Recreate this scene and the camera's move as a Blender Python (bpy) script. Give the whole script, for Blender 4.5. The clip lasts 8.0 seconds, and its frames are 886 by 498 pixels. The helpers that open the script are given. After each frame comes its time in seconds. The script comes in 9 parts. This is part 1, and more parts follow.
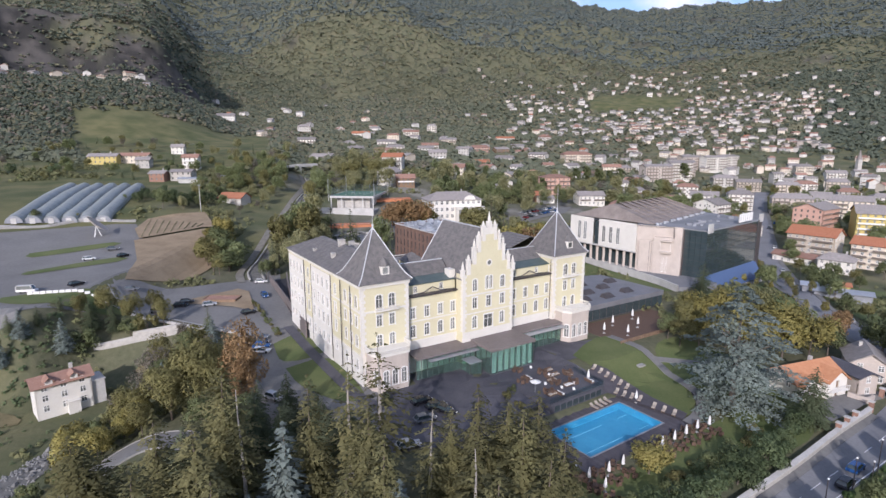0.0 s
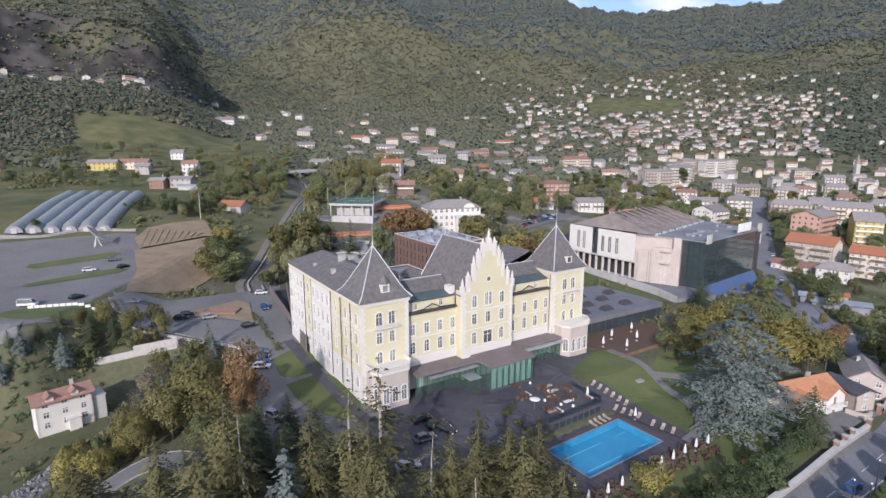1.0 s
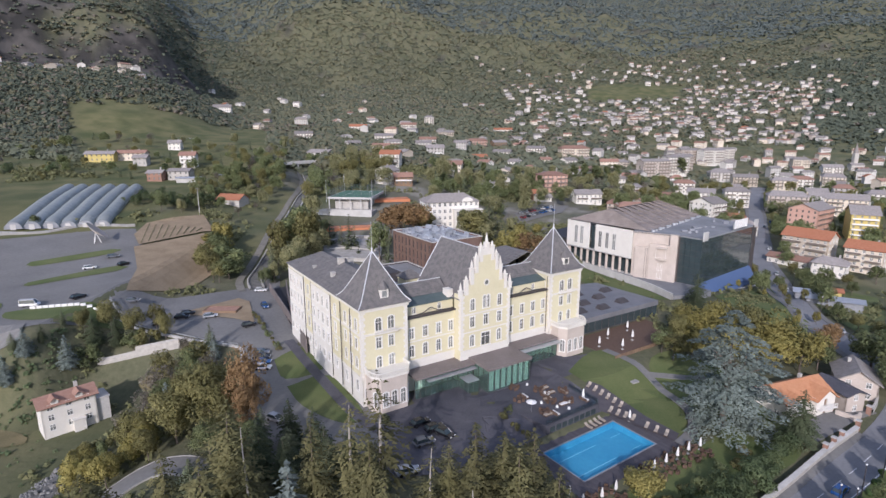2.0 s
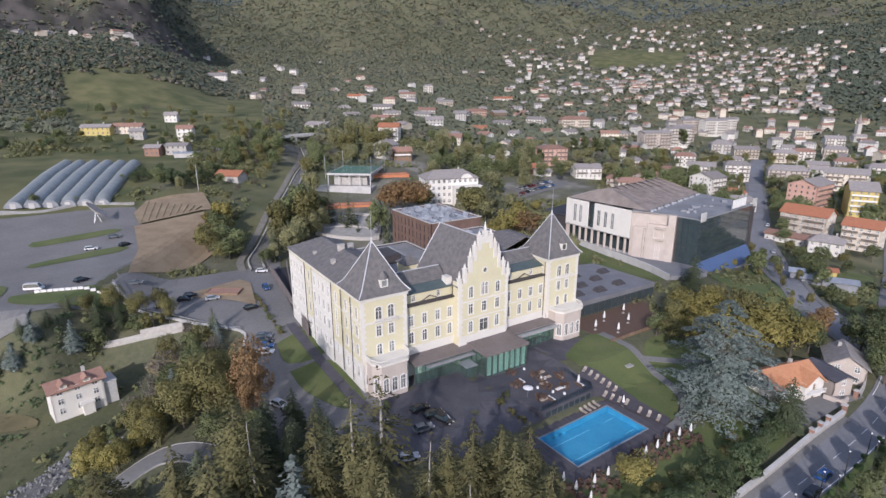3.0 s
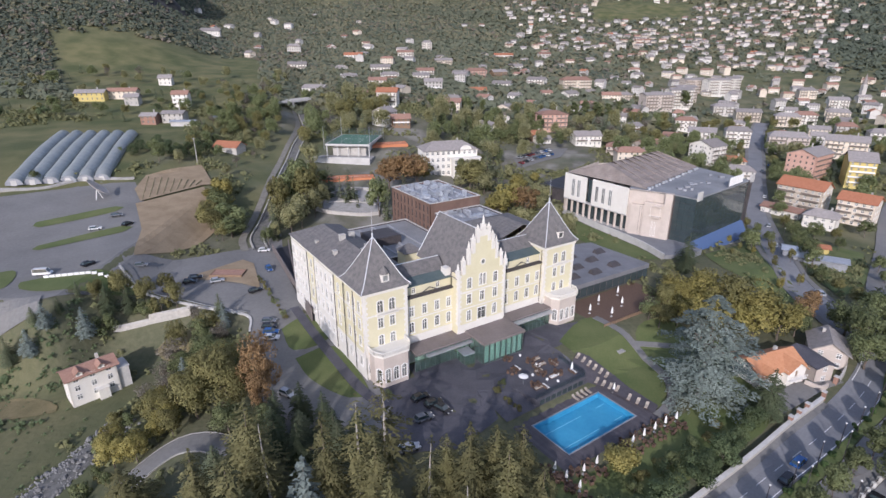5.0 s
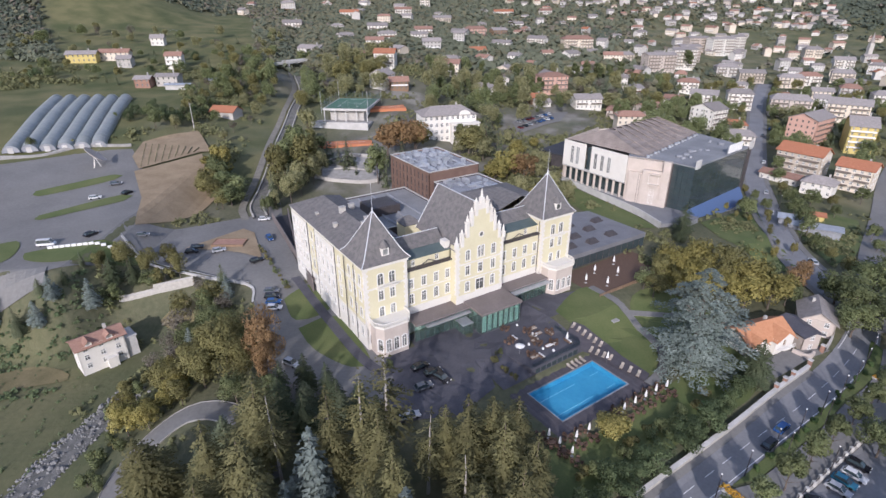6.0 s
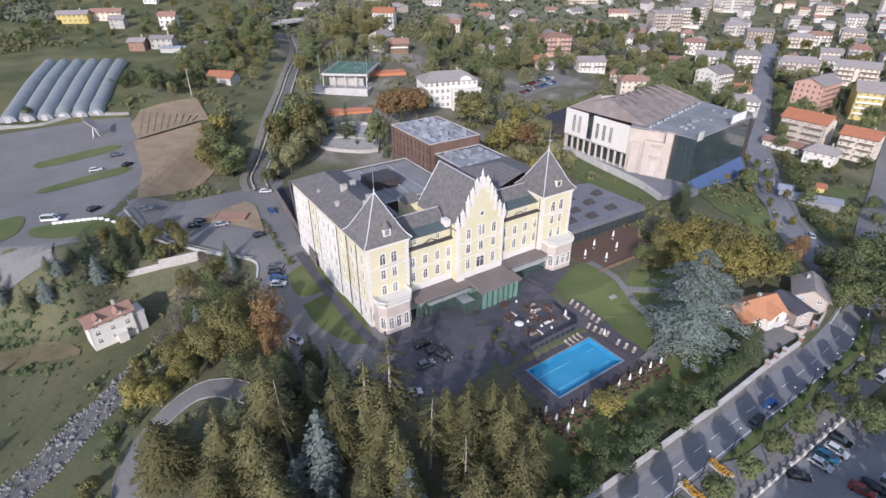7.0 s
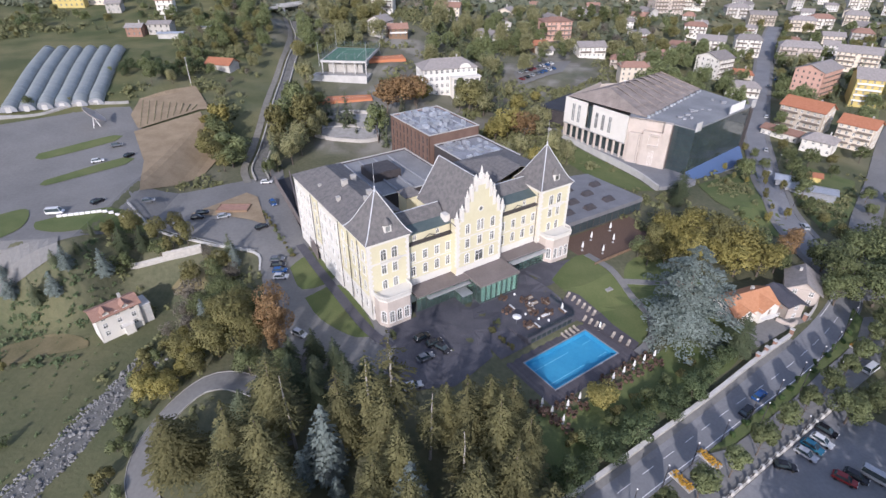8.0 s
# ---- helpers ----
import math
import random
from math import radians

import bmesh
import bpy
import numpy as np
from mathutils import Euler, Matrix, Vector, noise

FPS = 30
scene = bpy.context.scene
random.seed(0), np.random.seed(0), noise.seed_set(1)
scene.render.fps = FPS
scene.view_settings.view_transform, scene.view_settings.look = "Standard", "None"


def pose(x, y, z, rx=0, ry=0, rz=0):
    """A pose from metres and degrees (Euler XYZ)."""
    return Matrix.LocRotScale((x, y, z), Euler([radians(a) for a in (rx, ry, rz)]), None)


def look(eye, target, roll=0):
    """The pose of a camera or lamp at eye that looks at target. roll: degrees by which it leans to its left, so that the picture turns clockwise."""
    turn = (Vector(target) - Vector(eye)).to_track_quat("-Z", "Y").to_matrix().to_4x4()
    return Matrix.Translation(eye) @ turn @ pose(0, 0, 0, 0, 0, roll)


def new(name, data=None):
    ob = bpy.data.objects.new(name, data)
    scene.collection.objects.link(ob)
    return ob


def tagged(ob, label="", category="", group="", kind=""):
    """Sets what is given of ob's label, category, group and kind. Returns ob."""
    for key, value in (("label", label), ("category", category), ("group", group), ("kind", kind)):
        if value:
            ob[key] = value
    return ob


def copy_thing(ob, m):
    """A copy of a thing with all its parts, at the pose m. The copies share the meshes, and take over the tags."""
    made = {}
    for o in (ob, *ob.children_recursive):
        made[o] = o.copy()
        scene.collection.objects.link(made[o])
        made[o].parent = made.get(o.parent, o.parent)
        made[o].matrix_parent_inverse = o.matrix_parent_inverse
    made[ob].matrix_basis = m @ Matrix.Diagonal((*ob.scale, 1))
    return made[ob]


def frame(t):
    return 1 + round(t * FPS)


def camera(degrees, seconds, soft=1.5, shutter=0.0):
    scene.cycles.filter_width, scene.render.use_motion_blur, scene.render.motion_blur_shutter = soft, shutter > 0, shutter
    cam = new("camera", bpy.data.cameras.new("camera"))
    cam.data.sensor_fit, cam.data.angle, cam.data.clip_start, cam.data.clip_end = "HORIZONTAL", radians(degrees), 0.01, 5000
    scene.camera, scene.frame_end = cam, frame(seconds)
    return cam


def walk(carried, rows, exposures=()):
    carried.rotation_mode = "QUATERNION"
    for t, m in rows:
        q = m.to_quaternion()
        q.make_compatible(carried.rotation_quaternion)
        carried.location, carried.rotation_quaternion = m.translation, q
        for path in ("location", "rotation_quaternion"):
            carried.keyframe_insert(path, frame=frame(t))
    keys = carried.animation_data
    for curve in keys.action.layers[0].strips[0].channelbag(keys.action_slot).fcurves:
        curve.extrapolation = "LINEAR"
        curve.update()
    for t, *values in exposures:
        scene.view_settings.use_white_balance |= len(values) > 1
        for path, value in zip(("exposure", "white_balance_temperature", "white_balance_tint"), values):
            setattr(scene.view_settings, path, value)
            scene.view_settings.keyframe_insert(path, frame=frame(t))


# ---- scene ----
cam = camera(78.8, 8.0)
# seconds, place, pitch, yaw, roll
PATH = [
    (0.0, -0.98, 0.12, 54.34, -11.16, -0.41, -0.80),
    (0.5, -1.08, 0.30, 55.80, -11.10, -0.44, -0.80),
    (1.0, -1.11, 0.28, 57.96, -11.04, -0.50, -0.80),
    (1.2, -1.11, 0.21, 58.86, -10.88, -0.51, -0.77),
    (2.3, -1.06, -0.23, 63.80, -13.35, -0.58, -0.63),
    (2.4, -1.05, -0.27, 64.24, -13.70, -0.59, -0.61),
    (2.5, -1.05, -0.31, 64.69, -14.62, -0.59, -0.60),
    (2.6, -1.03, -0.28, 65.26, -15.36, -0.60, -0.62),
    (2.7, -1.02, -0.25, 65.82, -15.65, -0.61, -0.64),
    (3.0, -0.97, -0.17, 67.50, -16.02, -0.63, -0.70),
    (3.1, -0.97, -0.18, 67.97, -16.30, -0.64, -0.70),
    (3.2, -0.97, -0.19, 68.43, -17.30, -0.66, -0.70),
    (3.3, -0.96, -0.20, 68.89, -19.02, -0.67, -0.70),
    (3.4, -0.96, -0.21, 69.35, -20.33, -0.69, -0.70),
    (3.5, -0.96, -0.22, 69.82, -20.82, -0.70, -0.70),
    (4.0, -0.92, -0.17, 72.34, -20.85, -0.74, -0.70),
    (4.5, -0.95, -0.18, 74.77, -20.82, -0.74, -0.70),
    (5.8, -1.08, -0.83, 80.37, -21.44, -0.77, -0.70),
    (5.9, -1.07, -0.89, 80.60, -23.01, -0.78, -0.65),
    (6.0, -1.06, -0.95, 80.82, -25.08, -0.79, -0.60),
    (6.1, -1.11, -0.78, 81.47, -27.41, -0.81, -0.62),
    (6.2, -1.15, -0.61, 82.12, -28.70, -0.83, -0.64),
    (6.3, -1.19, -0.43, 82.76, -29.26, -0.85, -0.66),
    (6.4, -1.23, -0.26, 83.41, -29.49, -0.87, -0.68),
    (6.5, -1.27, -0.09, 84.06, -29.64, -0.89, -0.70),
    (7.0, -1.27, -0.09, 86.35, -29.55, -0.86, -0.70),
    (7.5, -1.28, -0.20, 88.80, -29.51, -0.89, -0.70),
    (7.7, -1.27, -0.33, 89.53, -29.53, -0.90, -0.70),
    (7.8, -1.26, -0.40, 89.90, -29.77, -0.90, -0.70),
    (7.9, -1.26, -0.47, 90.27, -30.65, -0.90, -0.70),
    (8.0, -1.25, -0.53, 90.64, -31.57, -0.91, -0.70),
]
walk(cam, [(t, pose(x, y, z, 0, 0, yaw) @ pose(0, 0, 0, 90 + pitch, 0, -roll)) for t, x, y, z, pitch, yaw, roll in PATH], [(0.0, 0.13, 5850.0, 20.5), (3.0, 0.03, 5850.0, 20.5), (4.5, 0.11, 5850.0, 20.5), (6.0, 0.18, 5850.0, 20.5), (8.0, 0.30, 5850.0, 20.5)])

# ---- world and sun ----
SUN_ELEV, SUN_AZ = 24.5, 193.0   # the sun stands behind the camera, a little to its left
world = bpy.data.worlds.new("sky")
scene.world = world
world.use_nodes = True
wn, wl = world.node_tree.nodes, world.node_tree.links
sky = wn.new("ShaderNodeTexSky")
sky.sky_type, sky.sun_disc = 'NISHITA', False
sky.sun_elevation, sky.sun_rotation = radians(SUN_ELEV), radians(SUN_AZ)
sky.altitude, sky.air_density, sky.dust_density = 600, 1.0, 1.6
wn["Background"].inputs["Strength"].default_value = 0.15
# loose white clouds over the whole sky
cl, cr, cm = wn.new("ShaderNodeTexNoise"), wn.new("ShaderNodeMapRange"), wn.new("ShaderNodeMix")
cm.data_type = 'RGBA'
cl.inputs["Scale"].default_value, cl.inputs["Detail"].default_value = 6.5, 7
cr.inputs[1].default_value, cr.inputs[2].default_value = 0.50, 0.68
cm.inputs[7].default_value = (6.5, 6.6, 6.9, 1)
wl.new(wn.new("ShaderNodeTexCoord").outputs["Generated"], cl.inputs["Vector"])
wl.new(cl.outputs[0], cr.inputs[0]), wl.new(cr.outputs[0], cm.inputs[0]), wl.new(sky.outputs[0], cm.inputs[6])
wl.new(cm.outputs[2], wn["Background"].inputs["Color"])
sun_data = bpy.data.lights.new("sun", 'SUN')
sun_data.energy, sun_data.angle, sun_data.color = 3.35, radians(0.6), (1.0, 0.93, 0.82)
sun = new("sun", sun_data)
_az, _el = radians(SUN_AZ), radians(SUN_ELEV)
sun.matrix_world = look((0, 0, 300), Vector((0, 0, 300)) - Vector((math.sin(_az) * math.cos(_el), math.cos(_az) * math.cos(_el), math.sin(_el))))


# ---- materials ----
def mat(name, c1, c2, scale=0.5, rough=0.85, bump=0.0, metal=0.0, vary=0.0, space="Object", spec=0.3, stretch=(1, 1, 1), fine=9.0, island=0.0):
    """Two colours mixed by noise at two scales, with relief; vary shifts the brightness from object to object."""
    m = bpy.data.materials.new(name)
    m.use_nodes = True
    n, l = m.node_tree.nodes, m.node_tree.links
    b = n["Principled BSDF"]
    b.inputs["Roughness"].default_value, b.inputs["Metallic"].default_value = rough, metal
    b.inputs["Specular IOR Level"].default_value = spec
    if space == "World":
        src = n.new("ShaderNodeNewGeometry").outputs["Position"]
    else:
        src = n.new("ShaderNodeTexCoord").outputs["Object"]
    mp = n.new("ShaderNodeMapping")
    mp.inputs["Scale"].default_value = stretch
    l.new(src, mp.inputs["Vector"])
    big, small = n.new("ShaderNodeTexNoise"), n.new("ShaderNodeTexNoise")
    big.inputs["Scale"].default_value, small.inputs["Scale"].default_value = scale, scale * fine
    big.inputs["Detail"].default_value, small.inputs["Detail"].default_value = 5, 4
    for t in (big, small):
        l.new(mp.outputs[0], t.inputs["Vector"])
    mixf = n.new("ShaderNodeMix")
    mixf.inputs[0].default_value = 0.4
    l.new(big.outputs[0], mixf.inputs[2]), l.new(small.outputs[0], mixf.inputs[3])
    ramp = n.new("ShaderNodeMapRange")
    ramp.inputs[1].default_value, ramp.inputs[2].default_value = 0.33, 0.67
    l.new(mixf.outputs[0], ramp.inputs[0])
    mix = n.new("ShaderNodeMix")
    mix.data_type = 'RGBA'
    mix.inputs[6].default_value, mix.inputs[7].default_value = (*c1, 1), (*c2, 1)
    l.new(ramp.outputs[0], mix.inputs[0])
    out = mix.outputs[2]
    if vary or island:
        hsv = n.new("ShaderNodeHueSaturation")
        rng = n.new("ShaderNodeMapRange")
        v = vary or island
        rng.inputs[3].default_value, rng.inputs[4].default_value = 1 - v, 1 + v
        l.new(n.new("ShaderNodeObjectInfo").outputs["Random"] if vary else n.new("ShaderNodeNewGeometry").outputs["Random Per Island"], rng.inputs[0])
        l.new(rng.outputs[0], hsv.inputs["Value"]), l.new(out, hsv.inputs["Color"])
        out = hsv.outputs[0]
    l.new(out, b.inputs["Base Color"])
    if bump:
        bp = n.new("ShaderNodeBump")
        bp.inputs["Strength"].default_value, bp.inputs["Distance"].default_value = min(bump * 5, 1.0), bump
        l.new(mixf.outputs[0], bp.inputs["Height"]), l.new(bp.outputs[0], b.inputs["Normal"])
    return m


def leafy(name, c1, c2, vary=0.25, island=0.32):
    """Foliage: colour by clump and by tree, a little light through the leaf."""
    m = mat(name, c1, c2, 0.35, 0.75, 0.0, 0, 0, spec=0.15, fine=6, island=island)
    n, l = m.node_tree.nodes, m.node_tree.links
    b = n["Principled BSDF"]
    src = b.inputs["Base Color"].links[0].from_socket
    hsv, rng = n.new("ShaderNodeHueSaturation"), n.new("ShaderNodeMapRange")
    rng.inputs[3].default_value, rng.inputs[4].default_value = 1 - vary, 1 + vary
    l.new(n.new("ShaderNodeObjectInfo").outputs["Random"], rng.inputs[0])
    l.new(rng.outputs[0], hsv.inputs["Value"]), l.new(src, hsv.inputs["Color"])
    l.new(hsv.outputs[0], b.inputs["Base Color"])
    tr, ms = n.new("ShaderNodeBsdfTranslucent"), n.new("ShaderNodeMixShader")
    ms.inputs[0].default_value = 0.3
    l.new(hsv.outputs[0], tr.inputs["Color"])
    l.new(b.outputs[0], ms.inputs[1]), l.new(tr.outputs[0], ms.inputs[2])
    l.new(ms.outputs[0], n["Material Output"].inputs["Surface"])
    return m


M = dict(
    cream=mat("cream_render", (0.615, 0.565, 0.375), (0.68, 0.635, 0.445), 0.25, 0.9, 0.004, vary=0.0, space="World"),
    white=mat("white_stucco", (0.66, 0.63, 0.565), (0.74, 0.715, 0.655), 0.3, 0.9, 0.004, space="World"),
    slate=mat("slate_roof", (0.115, 0.112, 0.112), (0.225, 0.210, 0.198), 0.9, 0.7, 0.03, space="World", fine=7),
    slatep=mat("slate_course", (0.10, 0.10, 0.11), (0.15, 0.147, 0.147), 0.6, 0.65, 0.01, vary=0.12),
    lead=mat("lead_flashing", (0.55, 0.56, 0.58), (0.68, 0.69, 0.70), 0.8, 0.5, 0.002, metal=0.3),
    copper=mat("green_copper_sheet", (0.085, 0.120, 0.120), (0.13, 0.160, 0.155), 0.4, 0.55, 0.003, metal=0.2),
    dark=mat("dark_metal_trim", (0.05, 0.045, 0.045), (0.09, 0.08, 0.08), 0.6, 0.5, 0.002),
    bronze=mat("brown_metal_roof", (0.16, 0.135, 0.125), (0.22, 0.19, 0.18), 0.2, 0.55, 0.003, space="World"),
    rust=mat("rust_brown_cladding", (0.150, 0.094, 0.072), (0.215, 0.140, 0.108), 0.3, 0.7, 0.006, vary=0.12),
    concrete=mat("pale_concrete", (0.42, 0.41, 0.39), (0.58, 0.57, 0.54), 0.3, 0.9, 0.008, space="World"),
    membrane=mat("grey_roof_membrane", (0.20, 0.21, 0.23), (0.33, 0.34, 0.36), 0.15, 0.8, 0.004, space="World"),
    plant=mat("galvanised_metal", (0.45, 0.47, 0.50), (0.62, 0.64, 0.66), 0.6, 0.4, 0.002, metal=0.6, vary=0.15),
    blackroof=mat("black_felt_roof", (0.035, 0.037, 0.045), (0.06, 0.062, 0.07), 0.2, 0.7, 0.005, space="World"),
    asphalt=mat("asphalt", (0.180, 0.184, 0.194), (0.245, 0.248, 0.258), 0.12, 0.9, 0.006, space="World", fine=14),
    asphaltl=mat("worn_pale_asphalt", (0.160, 0.157, 0.150), (0.226, 0.222, 0.212), 0.06, 0.9, 0.006, space="World", fine=20),
    paint=mat("road_paint", (0.62, 0.63, 0.64), (0.78, 0.78, 0.78), 1.5, 0.8, 0.001, space="World"),
    slab=mat("dark_stone_paving", (0.066, 0.066, 0.078), (0.112, 0.108, 0.122), 0.3, 0.65, 0.004, space="World"),
    deck=mat("grey_timber_deck", (0.072, 0.066, 0.076), (0.112, 0.102, 0.110), 0.8, 0.7, 0.004, vary=0.12),
    gravel=mat("pale_gravel", (0.28, 0.27, 0.25), (0.40, 0.39, 0.37), 0.5, 0.95, 0.02, space="World"),
    track=mat("earth_track", (0.165, 0.155, 0.130), (0.265, 0.250, 0.215), 0.6, 0.95, 0.03, space="World"),
    bed=mat("stream_gravel", (0.085, 0.085, 0.075), (0.21, 0.205, 0.19), 0.6, 0.95, 0.05, space="World"),
    rubble=mat("river_stones", (0.13, 0.13, 0.125), (0.27, 0.265, 0.255), 0.8, 0.9, 0.05, vary=0.3),
    wallstone=mat("grey_stone_wall", (0.36, 0.34, 0.31), (0.52, 0.50, 0.46), 1.2, 0.95, 0.05, space="World"),
    lawn=mat("mown_lawn", (0.080, 0.115, 0.038), (0.150, 0.165, 0.066), 0.12, 0.95, 0.03, space="World", fine=25),
    soil=mat("tilled_soil", (0.235, 0.178, 0.112), (0.350, 0.272, 0.178), 0.2, 0.95, 0.06, space="World", fine=12),
    terracotta=mat("terracotta_tiles", (0.34, 0.135, 0.07), (0.45, 0.20, 0.115), 1.2, 0.85, 0.02, vary=0.12),
    terrabrown=mat("weathered_brown_tiles", (0.26, 0.15, 0.11), (0.36, 0.22, 0.165), 1.0, 0.85, 0.02, vary=0.15),
    greytile=mat("grey_stone_tiles", (0.22, 0.20, 0.185), (0.34, 0.31, 0.29), 0.9, 0.85, 0.02, vary=0.18),
    roofgrey=mat("weathered_grey_roof", (0.19, 0.195, 0.20), (0.30, 0.305, 0.31), 0.12, 0.85, 0.004, space="World", fine=16),
    halltile=mat("brown_grey_roof_tiles", (0.20, 0.17, 0.15), (0.34, 0.29, 0.255), 0.25, 0.85, 0.02, space="World", fine=12),
    bark=mat("bark", (0.10, 0.08, 0.065), (0.17, 0.14, 0.115), 2.0, 0.95, 0.03, stretch=(1, 1, 0.2)),
    palebark=mat("pale_bark", (0.27, 0.25, 0.225), (0.40, 0.375, 0.34), 2.0, 0.95, 0.03, stretch=(1, 1, 0.2)),
    dry=mat("dry_rough_grass", (0.125, 0.115, 0.055), (0.225, 0.185, 0.10), 0.2, 0.95, 0.05, space="World", fine=14),
    orange=mat("orange_roof_tiles", (0.46, 0.21, 0.105), (0.56, 0.28, 0.15), 1.2, 0.85, 0.02),
    poolline=mat("pale_pool_line", (0.22, 0.48, 0.62), (0.28, 0.55, 0.68), 1.0, 0.5, 0.0),
    railing=mat("brown_balcony_rail", (0.15, 0.125, 0.105), (0.24, 0.205, 0.175), 1.0, 0.7, 0.002),
    steel=mat("painted_steel", (0.20, 0.21, 0.22), (0.28, 0.29, 0.30), 1.0, 0.5, 0.001),
    wood=mat("weathered_wood", (0.20, 0.13, 0.085), (0.29, 0.20, 0.13), 1.5, 0.8, 0.006, vary=0.15),
    canvas=mat("white_canvas", (0.72, 0.71, 0.69), (0.84, 0.83, 0.80), 1.2, 0.9, 0.004),
    cushion=mat("beige_cushion", (0.36, 0.31, 0.25), (0.47, 0.41, 0.34), 2.0, 0.9, 0.004, vary=0.1),
    rattan=mat("brown_rattan", (0.09, 0.058, 0.042), (0.15, 0.098, 0.07), 3.0, 0.8, 0.006, vary=0.2),
    tyre=mat("tyre_rubber", (0.02, 0.02, 0.02), (0.035, 0.035, 0.035), 3, 0.8),
    pooltile=mat("blue_pool_tiles", (0.035, 0.225, 0.385), (0.065, 0.30, 0.46), 0.12, 0.4, 0.0, space="World"),
    poly=mat("greenhouse_film", (0.21, 0.235, 0.235), (0.29, 0.315, 0.31), 0.25, 0.35, 0.003, vary=0.06),
    town=mat("town_render", (0.50, 0.48, 0.44), (0.64, 0.615, 0.57), 0.2, 0.9, 0.003, vary=0.25),
    townwarm=mat("town_warm_render", (0.56, 0.49, 0.39), (0.66, 0.59, 0.49), 0.2, 0.9, 0.003, vary=0.18),
    limestone=mat("beige_stone_cladding", (0.46, 0.40, 0.345), (0.57, 0.50, 0.44), 0.35, 0.8, 0.004, space="World"),
    glasswall=mat("dark_glazing", (0.03, 0.045, 0.05), (0.06, 0.08, 0.085), 0.2, 0.08, 0.0, spec=0.8),
    frame=mat("white_window_frame", (0.70, 0.69, 0.66), (0.80, 0.79, 0.76), 2, 0.6),
    pane=mat("window_pane", (0.09, 0.10, 0.10), (0.32, 0.32, 0.30), 0.9, 0.06, 0.0, spec=0.7, vary=0.5),
    shutter=mat("brown_shutter", (0.14, 0.08, 0.05), (0.22, 0.13, 0.08), 2, 0.7, 0.002, vary=0.2),
    ochre=mat("ochre_render", (0.52, 0.41, 0.14), (0.60, 0.50, 0.20), 0.3, 0.9, 0.003),
    greymetal=mat("grey_standing_seam", (0.15, 0.152, 0.162), (0.215, 0.215, 0.225), 0.25, 0.55, 0.003, space="World"),
    salmon=mat("salmon_render", (0.52, 0.32, 0.25), (0.60, 0.39, 0.31), 0.3, 0.9, 0.003),
    tennis=mat("green_court", (0.075, 0.165, 0.115), (0.105, 0.205, 0.145), 0.15, 0.9, 0.002),
    clay=mat("clay_court", (0.50, 0.19, 0.09), (0.60, 0.25, 0.13), 0.2, 0.95, 0.004),
    hedge=mat("hedge_leaves", (0.03, 0.055, 0.018), (0.06, 0.095, 0.03), 1.2, 0.9, 0.15, space="World"),
    flowers=mat("orange_flowers", (0.36, 0.19, 0.03), (0.46, 0.29, 0.05), 3.0, 0.9, 0.08),
)
L = dict(
    fir=leafy("fir_needles", (0.106, 0.104, 0.046), (0.196, 0.184, 0.086), 0.22, 0.22),
    firdark=leafy("dark_fir_needles", (0.060, 0.080, 0.046), (0.115, 0.134, 0.074), 0.2, 0.22),
    spruce=leafy("spruce_needles", (0.098, 0.122, 0.074), (0.178, 0.196, 0.114), 0.22, 0.2),
    blue=leafy("blue_needles", (0.150, 0.184, 0.166), (0.250, 0.290, 0.262), 0.12),
    cedar=leafy("cedar_needles", (0.150, 0.190, 0.172), (0.260, 0.302, 0.268), 0.05),
    green=leafy("green_leaves", (0.130, 0.158, 0.073), (0.232, 0.257, 0.122), 0.24, 0.2),
    olive=leafy("olive_leaves", (0.158, 0.154, 0.062), (0.264, 0.244, 0.106), 0.22, 0.2),
    yellow=leafy("yellow_leaves", (0.255, 0.232, 0.076), (0.385, 0.338, 0.122), 0.2, 0.22),
    amber=leafy("amber_leaves", (0.255, 0.166, 0.082), (0.365, 0.244, 0.126), 0.16, 0.2),
    # yellow-green leaves, base colour raised to give distant groves their sunlit brightness
    lime=leafy("lightened_autumn_leaves", (0.245, 0.248, 0.125), (0.365, 0.352, 0.185), 0.2, 0.2),
    laurel=leafy("laurel_leaves", (0.082, 0.117, 0.058), (0.164, 0.200, 0.100), 0.22, 0.22),
    scrub=leafy("scrub_leaves", (0.125, 0.140, 0.066), (0.235, 0.228, 0.112), 0.1, 0.3),
    # the four slope leaves are greyed and blued, haze put into their colour
    wgreen=leafy("slope_green", (0.128, 0.148, 0.100), (0.196, 0.208, 0.142), 0.1, 0.07),
    wolive=leafy("slope_olive", (0.165, 0.166, 0.104), (0.248, 0.236, 0.150), 0.1, 0.07),
    wdark=leafy("slope_dark", (0.098, 0.122, 0.092), (0.156, 0.176, 0.126), 0.1, 0.07),
    wbrown=leafy("slope_brown", (0.176, 0.156, 0.122), (0.256, 0.220, 0.172), 0.1, 0.07),
    # blue of the distant haze is mixed into this leaf colour
    wfar=leafy("hazed_far_leaves", (0.112, 0.142, 0.132), (0.162, 0.188, 0.176), 0.1, 0.07),
    bare=leafy("grey_twigs", (0.165, 0.150, 0.120), (0.255, 0.228, 0.184), 0.15),
)


def body_paint(name, c, rough=0.25, metal=0.2):
    return mat(name, c, tuple(min(1, v * 1.08) for v in c), 0.5, rough, 0.0, metal, spec=0.6)


